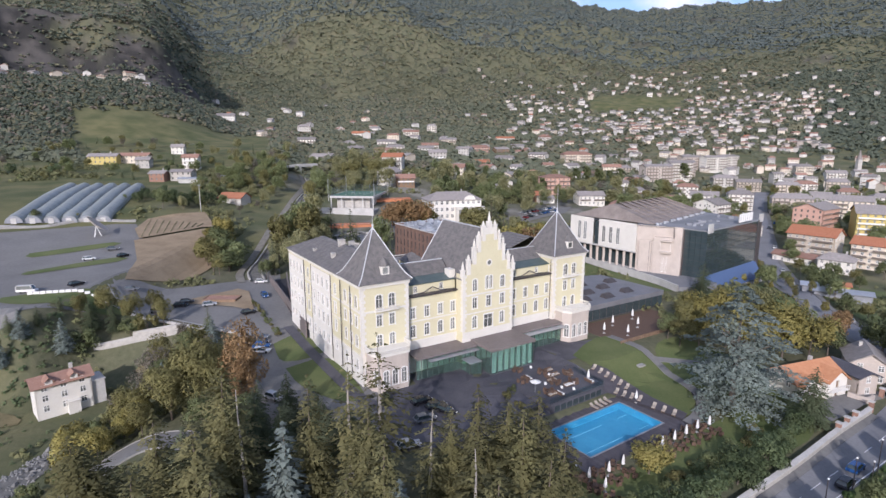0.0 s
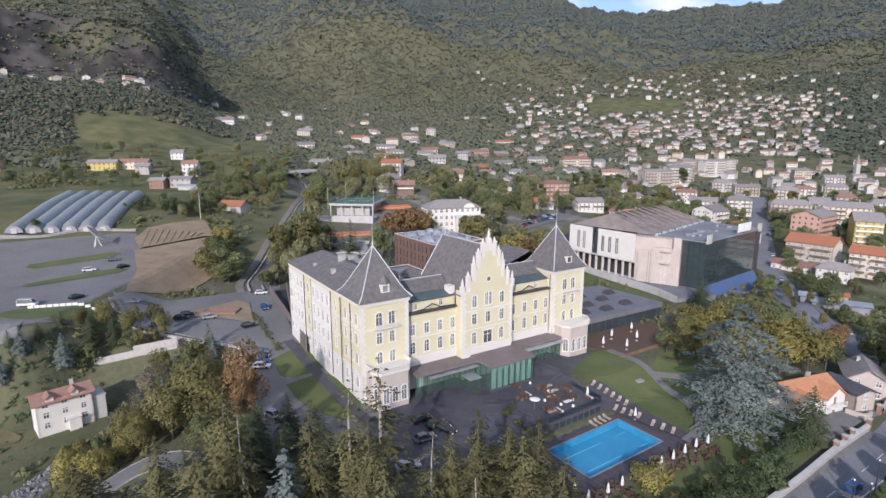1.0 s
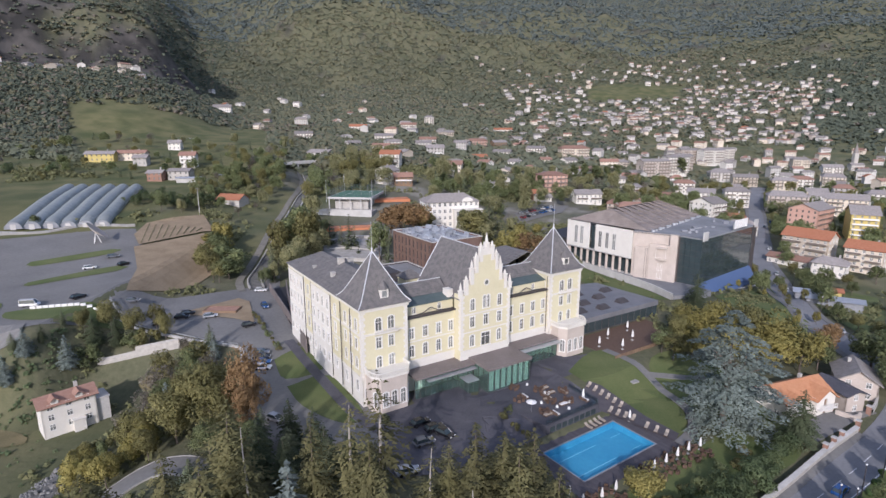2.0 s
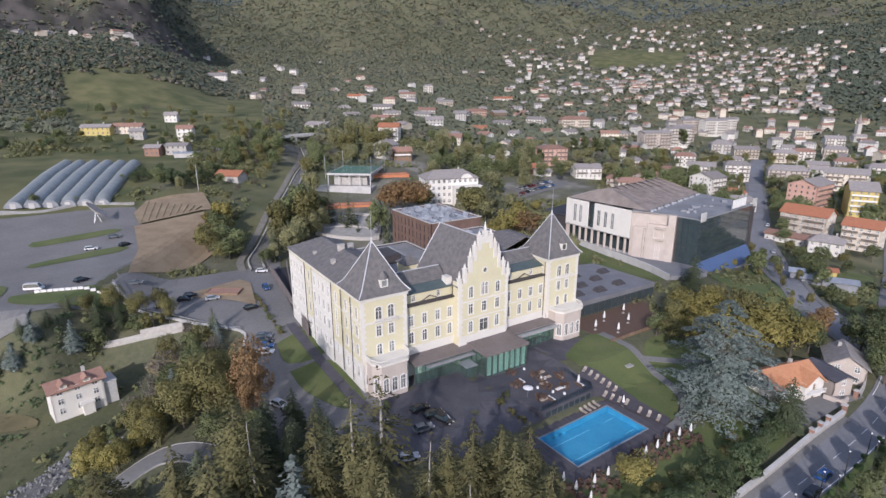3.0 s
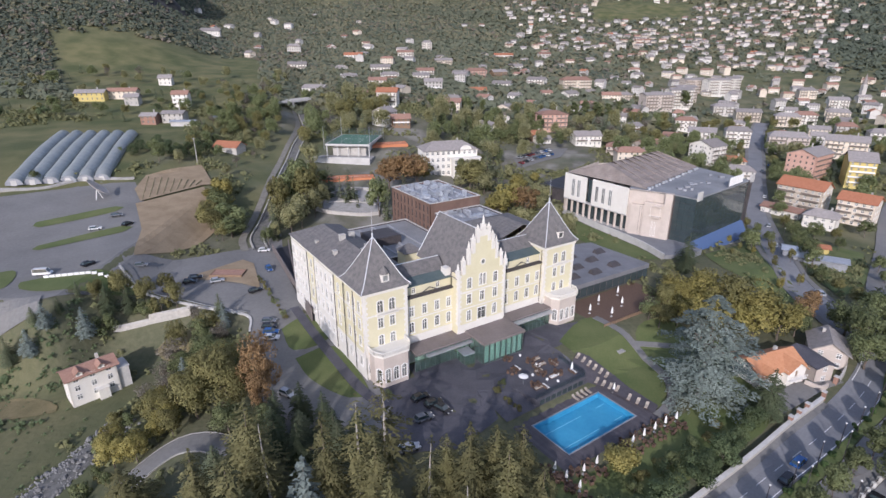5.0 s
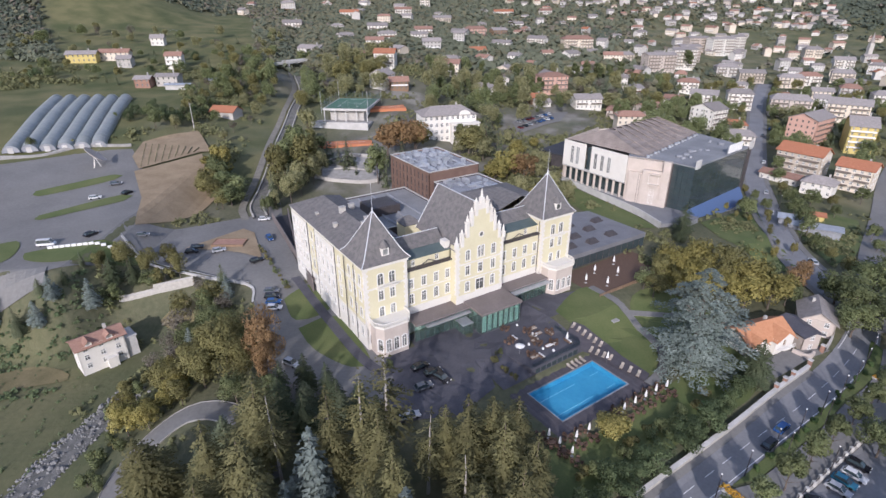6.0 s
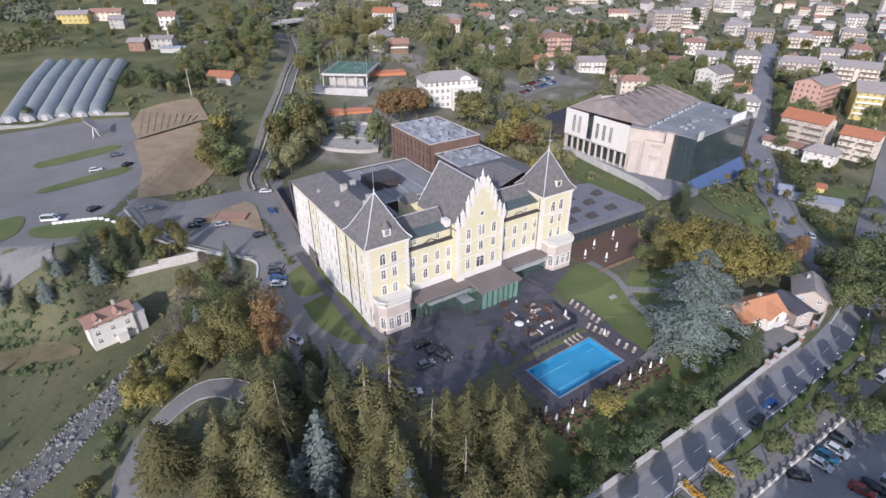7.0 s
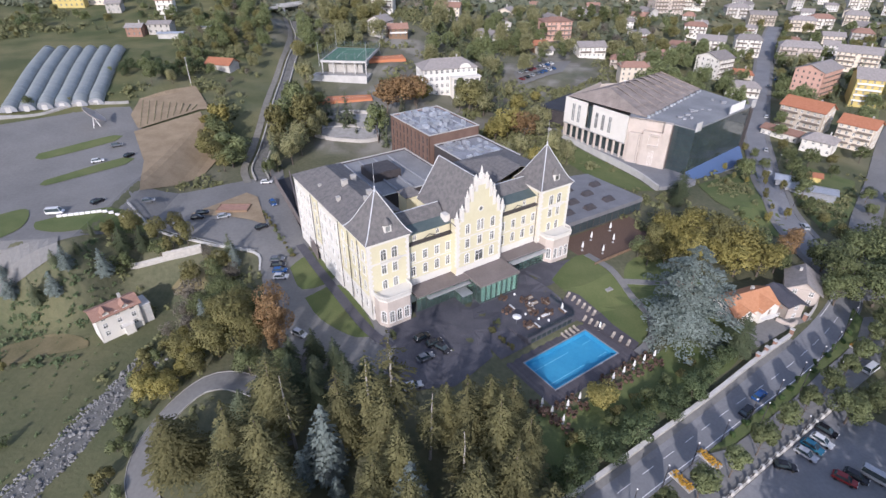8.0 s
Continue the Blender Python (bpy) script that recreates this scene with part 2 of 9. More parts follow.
# clear green-tinted glass of the garden front
GL = bpy.data.materials.new("green_glass")
GL.use_nodes = True
_g = GL.node_tree.nodes["Principled BSDF"]
_g.inputs["Base Color"].default_value, _g.inputs["Roughness"].default_value = (0.55, 0.78, 0.70, 1), 0.04
_g.inputs["Transmission Weight"].default_value, _g.inputs["IOR"].default_value = 0.92, 1.3
CLEAR = bpy.data.materials.new("clear_glass")
CLEAR.use_nodes = True
_g = CLEAR.node_tree.nodes["Principled BSDF"]
_g.inputs["Base Color"].default_value, _g.inputs["Roughness"].default_value = (0.82, 0.93, 0.90, 1), 0.03
_g.inputs["Transmission Weight"].default_value, _g.inputs["IOR"].default_value = 1.0, 1.1
WATER = bpy.data.materials.new("pool_water")
WATER.use_nodes = True
_g = WATER.node_tree.nodes["Principled BSDF"]
_g.inputs["Base Color"].default_value, _g.inputs["Roughness"].default_value = (0.75, 0.93, 1.0, 1), 0.06
_g.inputs["Transmission Weight"].default_value, _g.inputs["IOR"].default_value = 1.0, 1.05
from mathutils.geometry import tessellate_polygon


# ---- small mesh helpers ----
def box(bm, x0, x1, y0, y1, z0, z1):
    v = [bm.verts.new((x, y, z)) for z in (z0, z1) for x, y in ((x0, y0), (x1, y0), (x1, y1), (x0, y1))]
    for f in ((3, 2, 1, 0), (4, 5, 6, 7), (0, 1, 5, 4), (1, 2, 6, 5), (2, 3, 7, 6), (3, 0, 4, 7)):
        bm.faces.new([v[i] for i in f])


def prism(bm, pts, z0, z1):
    lo, hi = [bm.verts.new((x, y, z0)) for x, y in pts], [bm.verts.new((x, y, z1)) for x, y in pts]
    n = len(pts)
    bm.faces.new(lo[::-1]), bm.faces.new(hi)
    for i in range(n):
        bm.faces.new((lo[i], lo[(i + 1) % n], hi[(i + 1) % n], hi[i]))


def panel(bm, pts, d):
    """A plate of thickness d under a 3D polygon."""
    p = [Vector(q) for q in pts]
    nrm = (p[1] - p[0]).cross(p[2] - p[0]).normalized()
    a, b = [bm.verts.new(q) for q in p], [bm.verts.new(q - nrm * d) for q in p]
    n = len(p)
    bm.faces.new(a), bm.faces.new(b[::-1])
    for i in range(n):
        bm.faces.new((a[i], b[i], b[(i + 1) % n], a[(i + 1) % n]))


def tube(bm, a, b, r0, r1=None, seg=8):
    a, b = Vector(a), Vector(b)
    r1 = r0 if r1 is None else r1
    q = (b - a).to_track_quat("Z", "Y")
    ra = [bm.verts.new(a + q @ Vector((r0 * math.cos(t), r0 * math.sin(t), 0))) for t in (2 * math.pi * i / seg for i in range(seg))]
    rb = [bm.verts.new(b + q @ Vector((r1 * math.cos(t), r1 * math.sin(t), 0))) for t in (2 * math.pi * i / seg for i in range(seg))]
    for i in range(seg):
        bm.faces.new((ra[i], ra[(i + 1) % seg], rb[(i + 1) % seg], rb[i]))
    bm.faces.new(ra[::-1]), bm.faces.new(rb)


def mesh_of(bm, name, material):
    bmesh.ops.recalc_face_normals(bm, faces=bm.faces)
    me = bpy.data.meshes.new(name)
    bm.to_mesh(me)
    bm.free()
    for m in material if isinstance(material, (list, tuple)) else (material,):
        me.materials.append(m)
    return me


def part(name, bm, material, parent=None, label=""):
    ob = new(name, mesh_of(bm, name, material) if isinstance(bm, bmesh.types.BMesh) else bm)
    ob.parent = parent
    return tagged(ob, label)


def boxes(name, material, parent, *rows, label=""):
    bm = bmesh.new()
    for r in rows:
        box(bm, *r)
    return part(name, bm, material, parent, label)


def thing(name, m, label, category, group="", kind=""):
    ob = new(name)
    ob.empty_display_size = 0.5
    ob.matrix_world = m
    return tagged(ob, label, category, group, kind)


def structure(name, bm, material, label, category="structure", kind="structure"):
    return tagged(part(name, bm, material), label, category, "", kind)


# ---- the lie of the land ----
def sm(a, b, t):
    t = np.clip((t - a) / (b - a), 0, 1)
    return t * t * (3 - 2 * t)


def lerp(a, b, t):
    return a + (b - a) * t


def wob(x, y, s, seed=0.0):
    """Cheap smooth noise, -1..1, made of a few crossed waves."""
    x, y = x / s + seed, y / s - seed * 1.7
    return (np.sin(x * 1.7 + 1.3 * np.sin(y * 1.1)) + np.sin(y * 2.1 + 1.7 * np.sin(x * 0.8 + seed)) + 0.6 * np.sin(x * 3.9 + y * 3.1) + 0.4 * np.sin(x * 7.1 - y * 6.3)) / 3


PC, PA = (30.4, 96.8), radians(34.6)   # the pool: middle and direction


def pool_xy(x, y):
    dx, dy = x - PC[0], y - PC[1]
    return dx * math.cos(PA) + dy * math.sin(PA), -dx * math.sin(PA) + dy * math.cos(PA)


def hz(x, y):
    x, y = np.asarray(x, float), np.asarray(y, float)
    r, az = np.hypot(x, y), np.degrees(np.arctan2(x, np.maximum(y, -1e9)))
    # near ground
    d = (x - 53) * 0.573 - (y - 79) * 0.819
    east = sm(-8, 14, x + 0.25 * (y - 90))
    zd = np.interp(d, (-90, -44, -35, -20, -4, 0.5, 13, 17), (3, 3, 0, 0, -1.1, -2, -2, -3))
    near = lerp(3.0, zd, east)
    south = 1 - sm(124, 146, y)
    gully = sm(-50, -80, x) * south
    near = near - 9.5 * gully - 5.5 * (1 - sm(50, 85, y)) * (1 - sm(-10, 30, x)) * (1 - gully)
    carp = sm(-94, -108, x) * sm(112, 132, y)
    near = lerp(near, 12 + 3.6 * sm(150, 218, y) - 1.5 * sm(-130, -100, x) * sm(165, 185, y), carp)
    # hotel's side street climbs gently to the north
    near = near + 3.5 * sm(120, 170, y) * sm(-20, -50, x) * (1 - carp) * 0.6
    rr = (0, 200, 260, 300, 330, 400, 460, 600, 770, 950, 1250, 1500, 1750, 2200)
    zl = np.interp(r, rr, (6, 8, 12.5, 16.5, 21, 30.5, 38, 52, 68, 84, 128, 168, 240, 400))
    zm = np.interp(r, rr, (3, 3.5, 4.5, 7, 11, 15, 20, 31, 44, 62, 110, 165, 240, 410))
    zr = np.interp(r, rr, (-2, -2.5, -4, -3, -1, 2, 4, 9, 17, 42, 110, 172, 250, 400))
    far = np.where(az < 8, lerp(zl, zm, sm(-6, 8, az)), lerp(zm, zr, sm(10, 30, az)))
    # bank behind the car park
    far = far + 3.8 * sm(-16, -25, az) * sm(215, 262, r) * (1 - sm(330, 420, r))
    far = far + 2.6 * sm(-3, 3, (y - 223) * 0.81 - (x + 176) * 0.587 - 1.5) * sm(-122, -140, x) * (1 - sm(310, 390, r))
    # cliff hill to the west, shoulder in the middle, the mountains behind
    far = far + 60 * sm(-20, -30, az) * sm(560, 860, r)
    far = far + 95 * sm(-23.2, -28.2, az + 1.0 * wob(x, y, 90)) * sm(960, 1085, r + 34 * wob(x, y, 60, 2))
    far = far + 210 * np.exp(-((az + 10) / 9) ** 2) * sm(1500, 2050, r) + 90 * np.exp(-((az - 8) / 9) ** 2) * sm(1600, 2150, r)
    crest = np.interp(az, (-60, -20, -12, 0, 10, 13, 18, 24, 30, 32, 40, 60), (17, 16, 14.5, 15, 14.2, 12.9, 12.05, 12.2, 11.8, 12.7, 13.9, 15))
    top = 54 + 3700 * np.tan(np.radians(crest + 0.12 * np.sin(az * 2.3) + 0.06 * np.sin(az * 7.1)))
    far = np.where(r > 2000, lerp(far, top, np.clip((r - 2150) / 1550, 0, 1) ** 1.25), far)
    rough = sm(900, 2000, r)
    far = far + rough * (34 * wob(x, y, 260, 1) + 16 * wob(x, y, 90, 3) + 7 * wob(x, y, 35, 5)) * (1 - 0.85 * sm(2300, 3200, r))
    far = far + sm(300, 700, r) * 1.5 * wob(x, y, 60, 4)
    # ravine of the stream in the north
    rav = np.interp(y, (300, 345, 374, 420, 486, 600), (-84, -90, -95, -108, -124, -150))
    far = far - 7 * np.exp(-((x - rav) / 9) ** 2) * sm(310, 390, y) * (1 - sm(520, 600, y))
    far = np.where(np.abs(az) > 75, lerp(far, 0 * far - 6, sm(75, 100, np.abs(az))), far)
    z = lerp(near, far, sm(195, 275, r))
    a, b = pool_xy(x, y)
    z = np.where((np.abs(a - 0.8) < 10.2) & (b > 8.6) & (b < 30.5), np.minimum(z, 2.3), z)
    dip = (1 - sm(10.6, 12.0, np.abs(a))) * (1 - sm(5.6, 7.0, np.abs(b)))
    return z - 2.6 * dip


def gz(x, y):
    return float(hz(x, y))


# ground: one sheet on a polar net, from under the camera to the mountains
rings = np.concatenate(([0.0], np.geomspace(14, 4700, 300)))
azs = np.radians(np.concatenate((np.linspace(-58, 58, 300), np.linspace(63, 297, 40))))
RR, AA = np.meshgrid(rings[1:], azs, indexing="ij")
GX, GY = RR * np.sin(AA), RR * np.cos(AA)
GZ = hz(GX, GY)
nr, na = GX.shape
verts = np.concatenate((np.array([[0, 0, float(hz(0, 0))]]), np.stack((GX, GY, GZ), -1).reshape(-1, 3)))
faces = []
for i in range(nr - 1):
    for j in range(na):
        k = (j + 1) % na
        faces.append((1 + i * na + j, 1 + i * na + k, 1 + (i + 1) * na + k, 1 + (i + 1) * na + j))
faces += [(0, 1 + (j + 1) % na, 1 + j) for j in range(na)]
me = bpy.data.meshes.new("ground")
me.from_pydata(verts.tolist(), [], faces)
me.polygons.foreach_set("use_smooth", [True] * len(me.polygons))


# what grows where: meadow and bare rock, as shares for the ground's material
def meadow(x, y):
    r, az = np.hypot(x, y), np.degrees(np.arctan2(x, np.maximum(y, 1)))
    m = sm(-36, -33, az) * (1 - sm(-19, -16, az)) * sm(300, 340, r) * (1 - sm(640, 800, r))
    m = np.maximum(m, sm(13, 15, az) * (1 - sm(22, 24, az)) * sm(1290, 1330, r) * (1 - sm(1480, 1540, r)))
    m = np.maximum(m, 0.75 * sm(14, 20, az) * sm(230, 260, r) * (1 - sm(900, 1100, r)))
    m = np.maximum(m, 0.5 * (1 - sm(-75, -60, x)) * (1 - sm(112, 128, y)))
    m = np.maximum(m, 0.9 * (1 - sm(-150, -120, x)) * sm(205, 225, y) * (1 - sm(380, 420, y)))
    m = np.maximum(m, 0.8 * sm(-150, -135, x) * (1 - sm(-72, -60, x)) * sm(190, 210, y) * (1 - sm(330, 370, y)))
    return m * np.where(r < 4000, 1, 0)


def rocks(x, y):
    r, az = np.hypot(x, y), np.degrees(np.arctan2(x, np.maximum(y, 1)))
    k = sm(-22.5, -24, az) * sm(935, 965, r) * (1 - sm(1080, 1130, r)) * sm(-0.7, -0.1, wob(x, y, 45, 7) + 0.5 * wob(x, y, 17, 8))
    k = np.maximum(k, 0.9 * sm(0.62, 0.8, wob(x, y, 70, 9)) * sm(1500, 1700, r) * (1 - sm(2300, 2500, r)))
    return np.maximum(k, 0.8 * sm(0.55, 0.75, wob(x, y, 150, 11)) * sm(2500, 2700, r))


def yards(x, y):
    r, az = np.hypot(x, y), np.degrees(np.arctan2(x, np.maximum(y, 1)))
    k = sm(3, 7, az) * (1 - sm(40, 42, az)) * sm(225, 260, r) * (1 - sm(800, 1000, r))
    k = np.maximum(k, sm(-62, -50, x) * (1 - sm(60, 80, x)) * sm(205, 222, y) * (1 - sm(360, 400, y)))
    k = np.maximum(k, 0.75 * sm(-160, -145, x) * (1 - sm(-70, -58, x)) * sm(185, 205, y) * (1 - sm(380, 430, y)))
    return k * (0.25 + 0.65 * sm(-0.3, 0.4, wob(x, y, 14, 21) + 0.6 * wob(x, y, 5, 22)))


for nm, vals in (("meadow", meadow(verts[:, 0], verts[:, 1])), ("rock", rocks(verts[:, 0], verts[:, 1])), ("yard", yards(verts[:, 0], verts[:, 1]))):
    at = me.attributes.new(nm, 'FLOAT', 'POINT')
    at.data.foreach_set("value", np.asarray(vals, np.float32))
GM = mat("ground_cover", (0.080, 0.092, 0.050), (0.155, 0.146, 0.088), 0.045, 0.95, 0.4, space="World", fine=16)
n, l = GM.node_tree.nodes, GM.node_tree.links
bs = n["Principled BSDF"]
cur = bs.inputs["Base Color"].links[0].from_socket
for nm, a, b, sc in (("yard", (0.150, 0.142, 0.118), (0.290, 0.275, 0.242), 0.06), ("meadow", (0.074, 0.090, 0.034), (0.165, 0.155, 0.070), 0.05), ("rock", (0.034, 0.033, 0.031), (0.098, 0.090, 0.082), 0.03)):
    t1 = n.new("ShaderNodeTexNoise")
    t1.inputs["Scale"].default_value, t1.inputs["Detail"].default_value = sc, 9
    l.new(n.new("ShaderNodeNewGeometry").outputs["Position"], t1.inputs["Vector"])
    rg = n.new("ShaderNodeMapRange")
    rg.inputs[1].default_value, rg.inputs[2].default_value = (0.36, 0.66) if nm == "meadow" else (0.42, 0.60)
    l.new(t1.outputs[0], rg.inputs[0])
    mx, mo = n.new("ShaderNodeMix"), n.new("ShaderNodeMix")
    mx.data_type = mo.data_type = 'RGBA'
    mx.inputs[6].default_value, mx.inputs[7].default_value = (*a, 1), (*b, 1)
    l.new(rg.outputs[0], mx.inputs[0])
    at = n.new("ShaderNodeAttribute")
    at.attribute_name = nm
    l.new(at.outputs["Fac"], mo.inputs[0]), l.new(cur, mo.inputs[6]), l.new(mx.outputs[2], mo.inputs[7])
    cur = mo.outputs[2]
l.new(cur, bs.inputs["Base Color"])
me.materials.append(GM)
tagged(new("ground", me), "valley floor, wooded slopes and mountains in autumn colours", "ground", "", "structure")


def smooth_line(pts, step=2.5):
    """A Catmull-Rom line through plan points."""
    p = [Vector(q).to_2d() for q in pts]
    p = [p[0] * 2 - p[1]] + p + [p[-1] * 2 - p[-2]]
    out = []
    for i in range(1, len(p) - 2):
        a, b, c, d = p[i - 1:i + 3]
        k = max(2, int((c - b).length / step))
        for j in range(k):
            t = j / k
            out.append(0.5 * (2 * b + (c - a) * t + (2 * a - 5 * b + 4 * c - d) * t * t + (3 * b - a - 3 * c + d) * t ** 3))
    return out + [p[-2]]


LINES, AREAS = [], []   # ground that stays clear of plants


def strip(bm, pts, w, off, step=2.5, shift=0.0, z=None, thick=0.0):
    """A band of width w along a plan line, laid on the ground; with thick it gets sides."""
    line = smooth_line(pts, step)
    if w > 0.5:
        LINES.append((np.array([(q.x, q.y) for q in line]), w / 2 + abs(shift) + 0.6))
    cuts = max(1, int(w / 2.5))
    rows = []
    for i, q in enumerate(line):
        t = (line[min(i + 1, len(line) - 1)] - line[max(i - 1, 0)]).normalized()
        nrm = Vector((-t.y, t.x))
        row = []
        for k in range(cuts + 1):
            s = q + nrm * (shift + w * (k / cuts - 0.5))
            row.append((s.x, s.y, (gz(s.x, s.y) if z is None else z) + off))
        rows.append(row)
    vs = [[bm.verts.new(c) for c in row] for row in rows]
    for i in range(len(vs) - 1):
        for k in range(cuts):
            bm.faces.new((vs[i][k], vs[i][k + 1], vs[i + 1][k + 1], vs[i + 1][k]))
    if thick:
        for k in (0, cuts):
            lo = [bm.verts.new((c[k][0], c[k][1], c[k][2] - thick)) for c in rows]
            for i in range(len(vs) - 1):
                bm.faces.new((vs[i][k], vs[i + 1][k], lo[i + 1], lo[i]))


def patch(bm, pts, off, size=4.0, z=None):
    """A plan polygon laid on the ground."""
    vs = [bm.verts.new((x, y, 0)) for x, y in pts]
    for t in tessellate_polygon([[Vector((x, y, 0)) for x, y in pts]]):
        a, b, c = (vs[k] for k in t)
        if (b.co - a.co).cross(c.co - a.co).z < 0:
            b, c = c, b
        bm.faces.new((a, b, c))
    if z is None:
        for ax in (0, 1):
            lo, hi = min(p[ax] for p in pts), max(p[ax] for p in pts)
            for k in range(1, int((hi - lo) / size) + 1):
                c = [0, 0, 0]
                c[ax] = lo + k * size + 0.013
                bmesh.ops.bisect_plane(bm, geom=bm.verts[:] + bm.edges[:] + bm.faces[:], plane_co=c, plane_no=(1 - ax, ax, 0))
    for v in bm.verts:
        v.co.z = (gz(v.co.x, v.co.y) if z is None else z) + off


def patch_obj(name, pts, off, material, label, category, curve=True, size=4.0):
    bm = bmesh.new()
    if curve:
        pts = [tuple(q) for q in smooth_line(list(pts) + [pts[0]], 3)[:-1]]
    patch(bm, pts, off, size)
    if material != M["lawn"]:
        AREAS.append(np.array([tuple(p)[:2] for p in pts]))
    return structure(name, bm, material, label, category)


# ---- walls with real openings, windows ----
def wall_mesh(length, z0, z1, holes, deep=0.3, back=0.35):
    """A wall along x, seen from -y, with rectangular openings (x0, x1, z0, z1) and their reveals."""
    bm = bmesh.new()
    xs = sorted({0.0, length, *[h[0] for h in holes], *[h[1] for h in holes]})
    zs = sorted({z0, z1, *[h[2] for h in holes], *[h[3] for h in holes]})
    for i in range(len(xs) - 1):
        for j in range(len(zs) - 1):
            cx, cz = (xs[i] + xs[i + 1]) / 2, (zs[j] + zs[j + 1]) / 2
            if any(h[0] < cx < h[1] and h[2] < cz < h[3] for h in holes):
                continue
            for y in (0, back):
                bm.faces.new([bm.verts.new(c) for c in ((xs[i], y, zs[j]), (xs[i + 1], y, zs[j]), (xs[i + 1], y, zs[j + 1]), (xs[i], y, zs[j + 1]))])
    for a, b, c, d in holes:
        for q in (((a, c), (b, c)), ((b, c), (b, d)), ((b, d), (a, d)), ((a, d), (a, c))):
            (p, s), (t, u) = q
            bm.faces.new([bm.verts.new(v) for v in ((p, 0, s), (t, 0, u), (t, back, u), (p, back, s))])
    for q in (((0, z0), (length, z0)), ((length, z0), (length, z1)), ((length, z1), (0, z1)), ((0, z1), (0, z0))):
        (p, s), (t, u) = q
        bm.faces.new([bm.verts.new(v) for v in ((p, 0, s), (t, 0, u), (t, back, u), (p, back, s))])
    bmesh.ops.remove_doubles(bm, verts=bm.verts, dist=0.001)
    return bm


WINDOWS = {}


def window_meshes(w, h, style, joined=False):
    """Frame with surround and sill, and the pane behind it, about the middle of the foot."""
    key = (w, h, style, joined)
    if key in WINDOWS:
        return WINDOWS[key]
    if joined:
        c, t = w / 2 + 0.09, h * 0.64
        bm = wall_mesh(w + 0.18, -0.12, h + 0.1, [(0.09, c - 0.05, 0.04, t), (c + 0.05, w + 0.09, 0.04, t), (0.09, c - 0.05, t + 0.09, h), (c + 0.05, w + 0.09, t + 0.09, h)], back=0.16)
        bmesh.ops.remove_doubles(bm, verts=bm.verts, dist=0.001)
        bmesh.ops.translate(bm, verts=bm.verts, vec=(-c, -0.05, 0))
        f = mesh_of(bm, "window", M["frame"])
        bm = bmesh.new()
        box(bm, -w / 2, w / 2, 0.12, 0.16, 0, h)
        WINDOWS[key] = f, mesh_of(bm, "pane", M["pane"])
        return WINDOWS[key]
    bm = bmesh.new()
    plain = style in ("plain", "slot")
    s = 0.08 if plain else 0.22
    pr = -0.03 if plain else -0.09
    box(bm, -w / 2 - s, -w / 2, pr, 0.14, -0.05, h)
    box(bm, w / 2, w / 2 + s, pr, 0.14, -0.05, h)
    box(bm, -w / 2 - s - 0.08, w / 2 + s + 0.08, pr - 0.08, 0.14, -0.22, -0.05)
    if style == "arch":
        n = 8
        for i in range(n):
            a, b = math.pi * i / n, math.pi * (i + 1) / n
            ro, ri = w / 2 + s, w / 2 - 0.05
            q = [(-math.cos(t) * rad, h - w * 0.28 + math.sin(t) * rad * 0.75) for t, rad in ((a, ri), (b, ri), (b, ro), (a, ro))]
            lo, hi = [bm.verts.new((x, pr, z)) for x, z in q], [bm.verts.new((x, 0.1, z)) for x, z in q]
            for f in (lo, hi[::-1], *[(lo[k], lo[(k + 1) % 4], hi[(k + 1) % 4], hi[k]) for k in range(4)]):
                bm.faces.new(f)
    else:
        box(bm, -w / 2 - s, w / 2 + s, pr, 0.14, h, h + s)
        if style == "hood":
            box(bm, -w / 2 - s - 0.1, w / 2 + s + 0.1, pr - 0.12, 0.1, h + s, h + s + 0.12)
    box(bm, -0.05, 0.05, 0.10, 0.18, 0, h)
    box(bm, -w / 2, w / 2, 0.10, 0.18, h * 0.66, h * 0.66 + 0.08)
    f = mesh_of(bm, "window", M["dark" if style == "slot" else "frame"])
    bm = bmesh.new()
    box(bm, -w / 2, w / 2, 0.20, 0.24, 0, h)
    WINDOWS[key] = f, mesh_of(bm, "pane", M["pane"])
    return WINDOWS[key]


def facade(owner, x, y, rz, length, z0, z1, rows, material, name="wall", joined=False):
    """One wall of a building with its windows. rows: (positions, sill, width, height, style)."""
    place = pose(x, y, 0, 0, 0, rz)
    holes = [(s - w / 2, s + w / 2, sill, sill + h) for at, sill, w, h, st in rows for s in at]
    if joined == "far":
        bm = wall_mesh(length, z0, z1, holes)
        n0 = len(bm.faces)
        for a, b, c, d in holes:
            bm.faces.new([bm.verts.new(q) for q in ((a, 0.3, c), (b, 0.3, c), (b, 0.3, d), (a, 0.3, d))])
        for i, f in enumerate(bm.faces):
            f.material_index = int(i >= n0)
        ob = part(name, bm, (material, M["pane"]), owner)
        ob.matrix_basis = place
        return ob
    ob = part(name, wall_mesh(length, z0, z1, holes), material, owner)
    ob.matrix_basis = place
    for at, sill, w, h, st in rows:
        f, p = window_meshes(w, h, st, joined)
        for s in at:
            wd = part("window", f, None, owner)
            wd.matrix_basis = place @ pose(s, 0, sill)
            if p:
                part("pane", p, None, wd)
    return ob


# ---- the grand hotel ----
HOTEL = pose(-18.8, 106.2, 0, 0, 0, 32.9) @ Matrix.Diagonal((0.975, 0.955, 1, 1))
ANNEX = pose(-18.6, 107.2, 0, 0, 0, 32.8)   # the newer blocks behind and beside it


def hotel_xy(u, v):
    q = HOTEL @ Vector((u, v, 0))
    return q.x, q.y


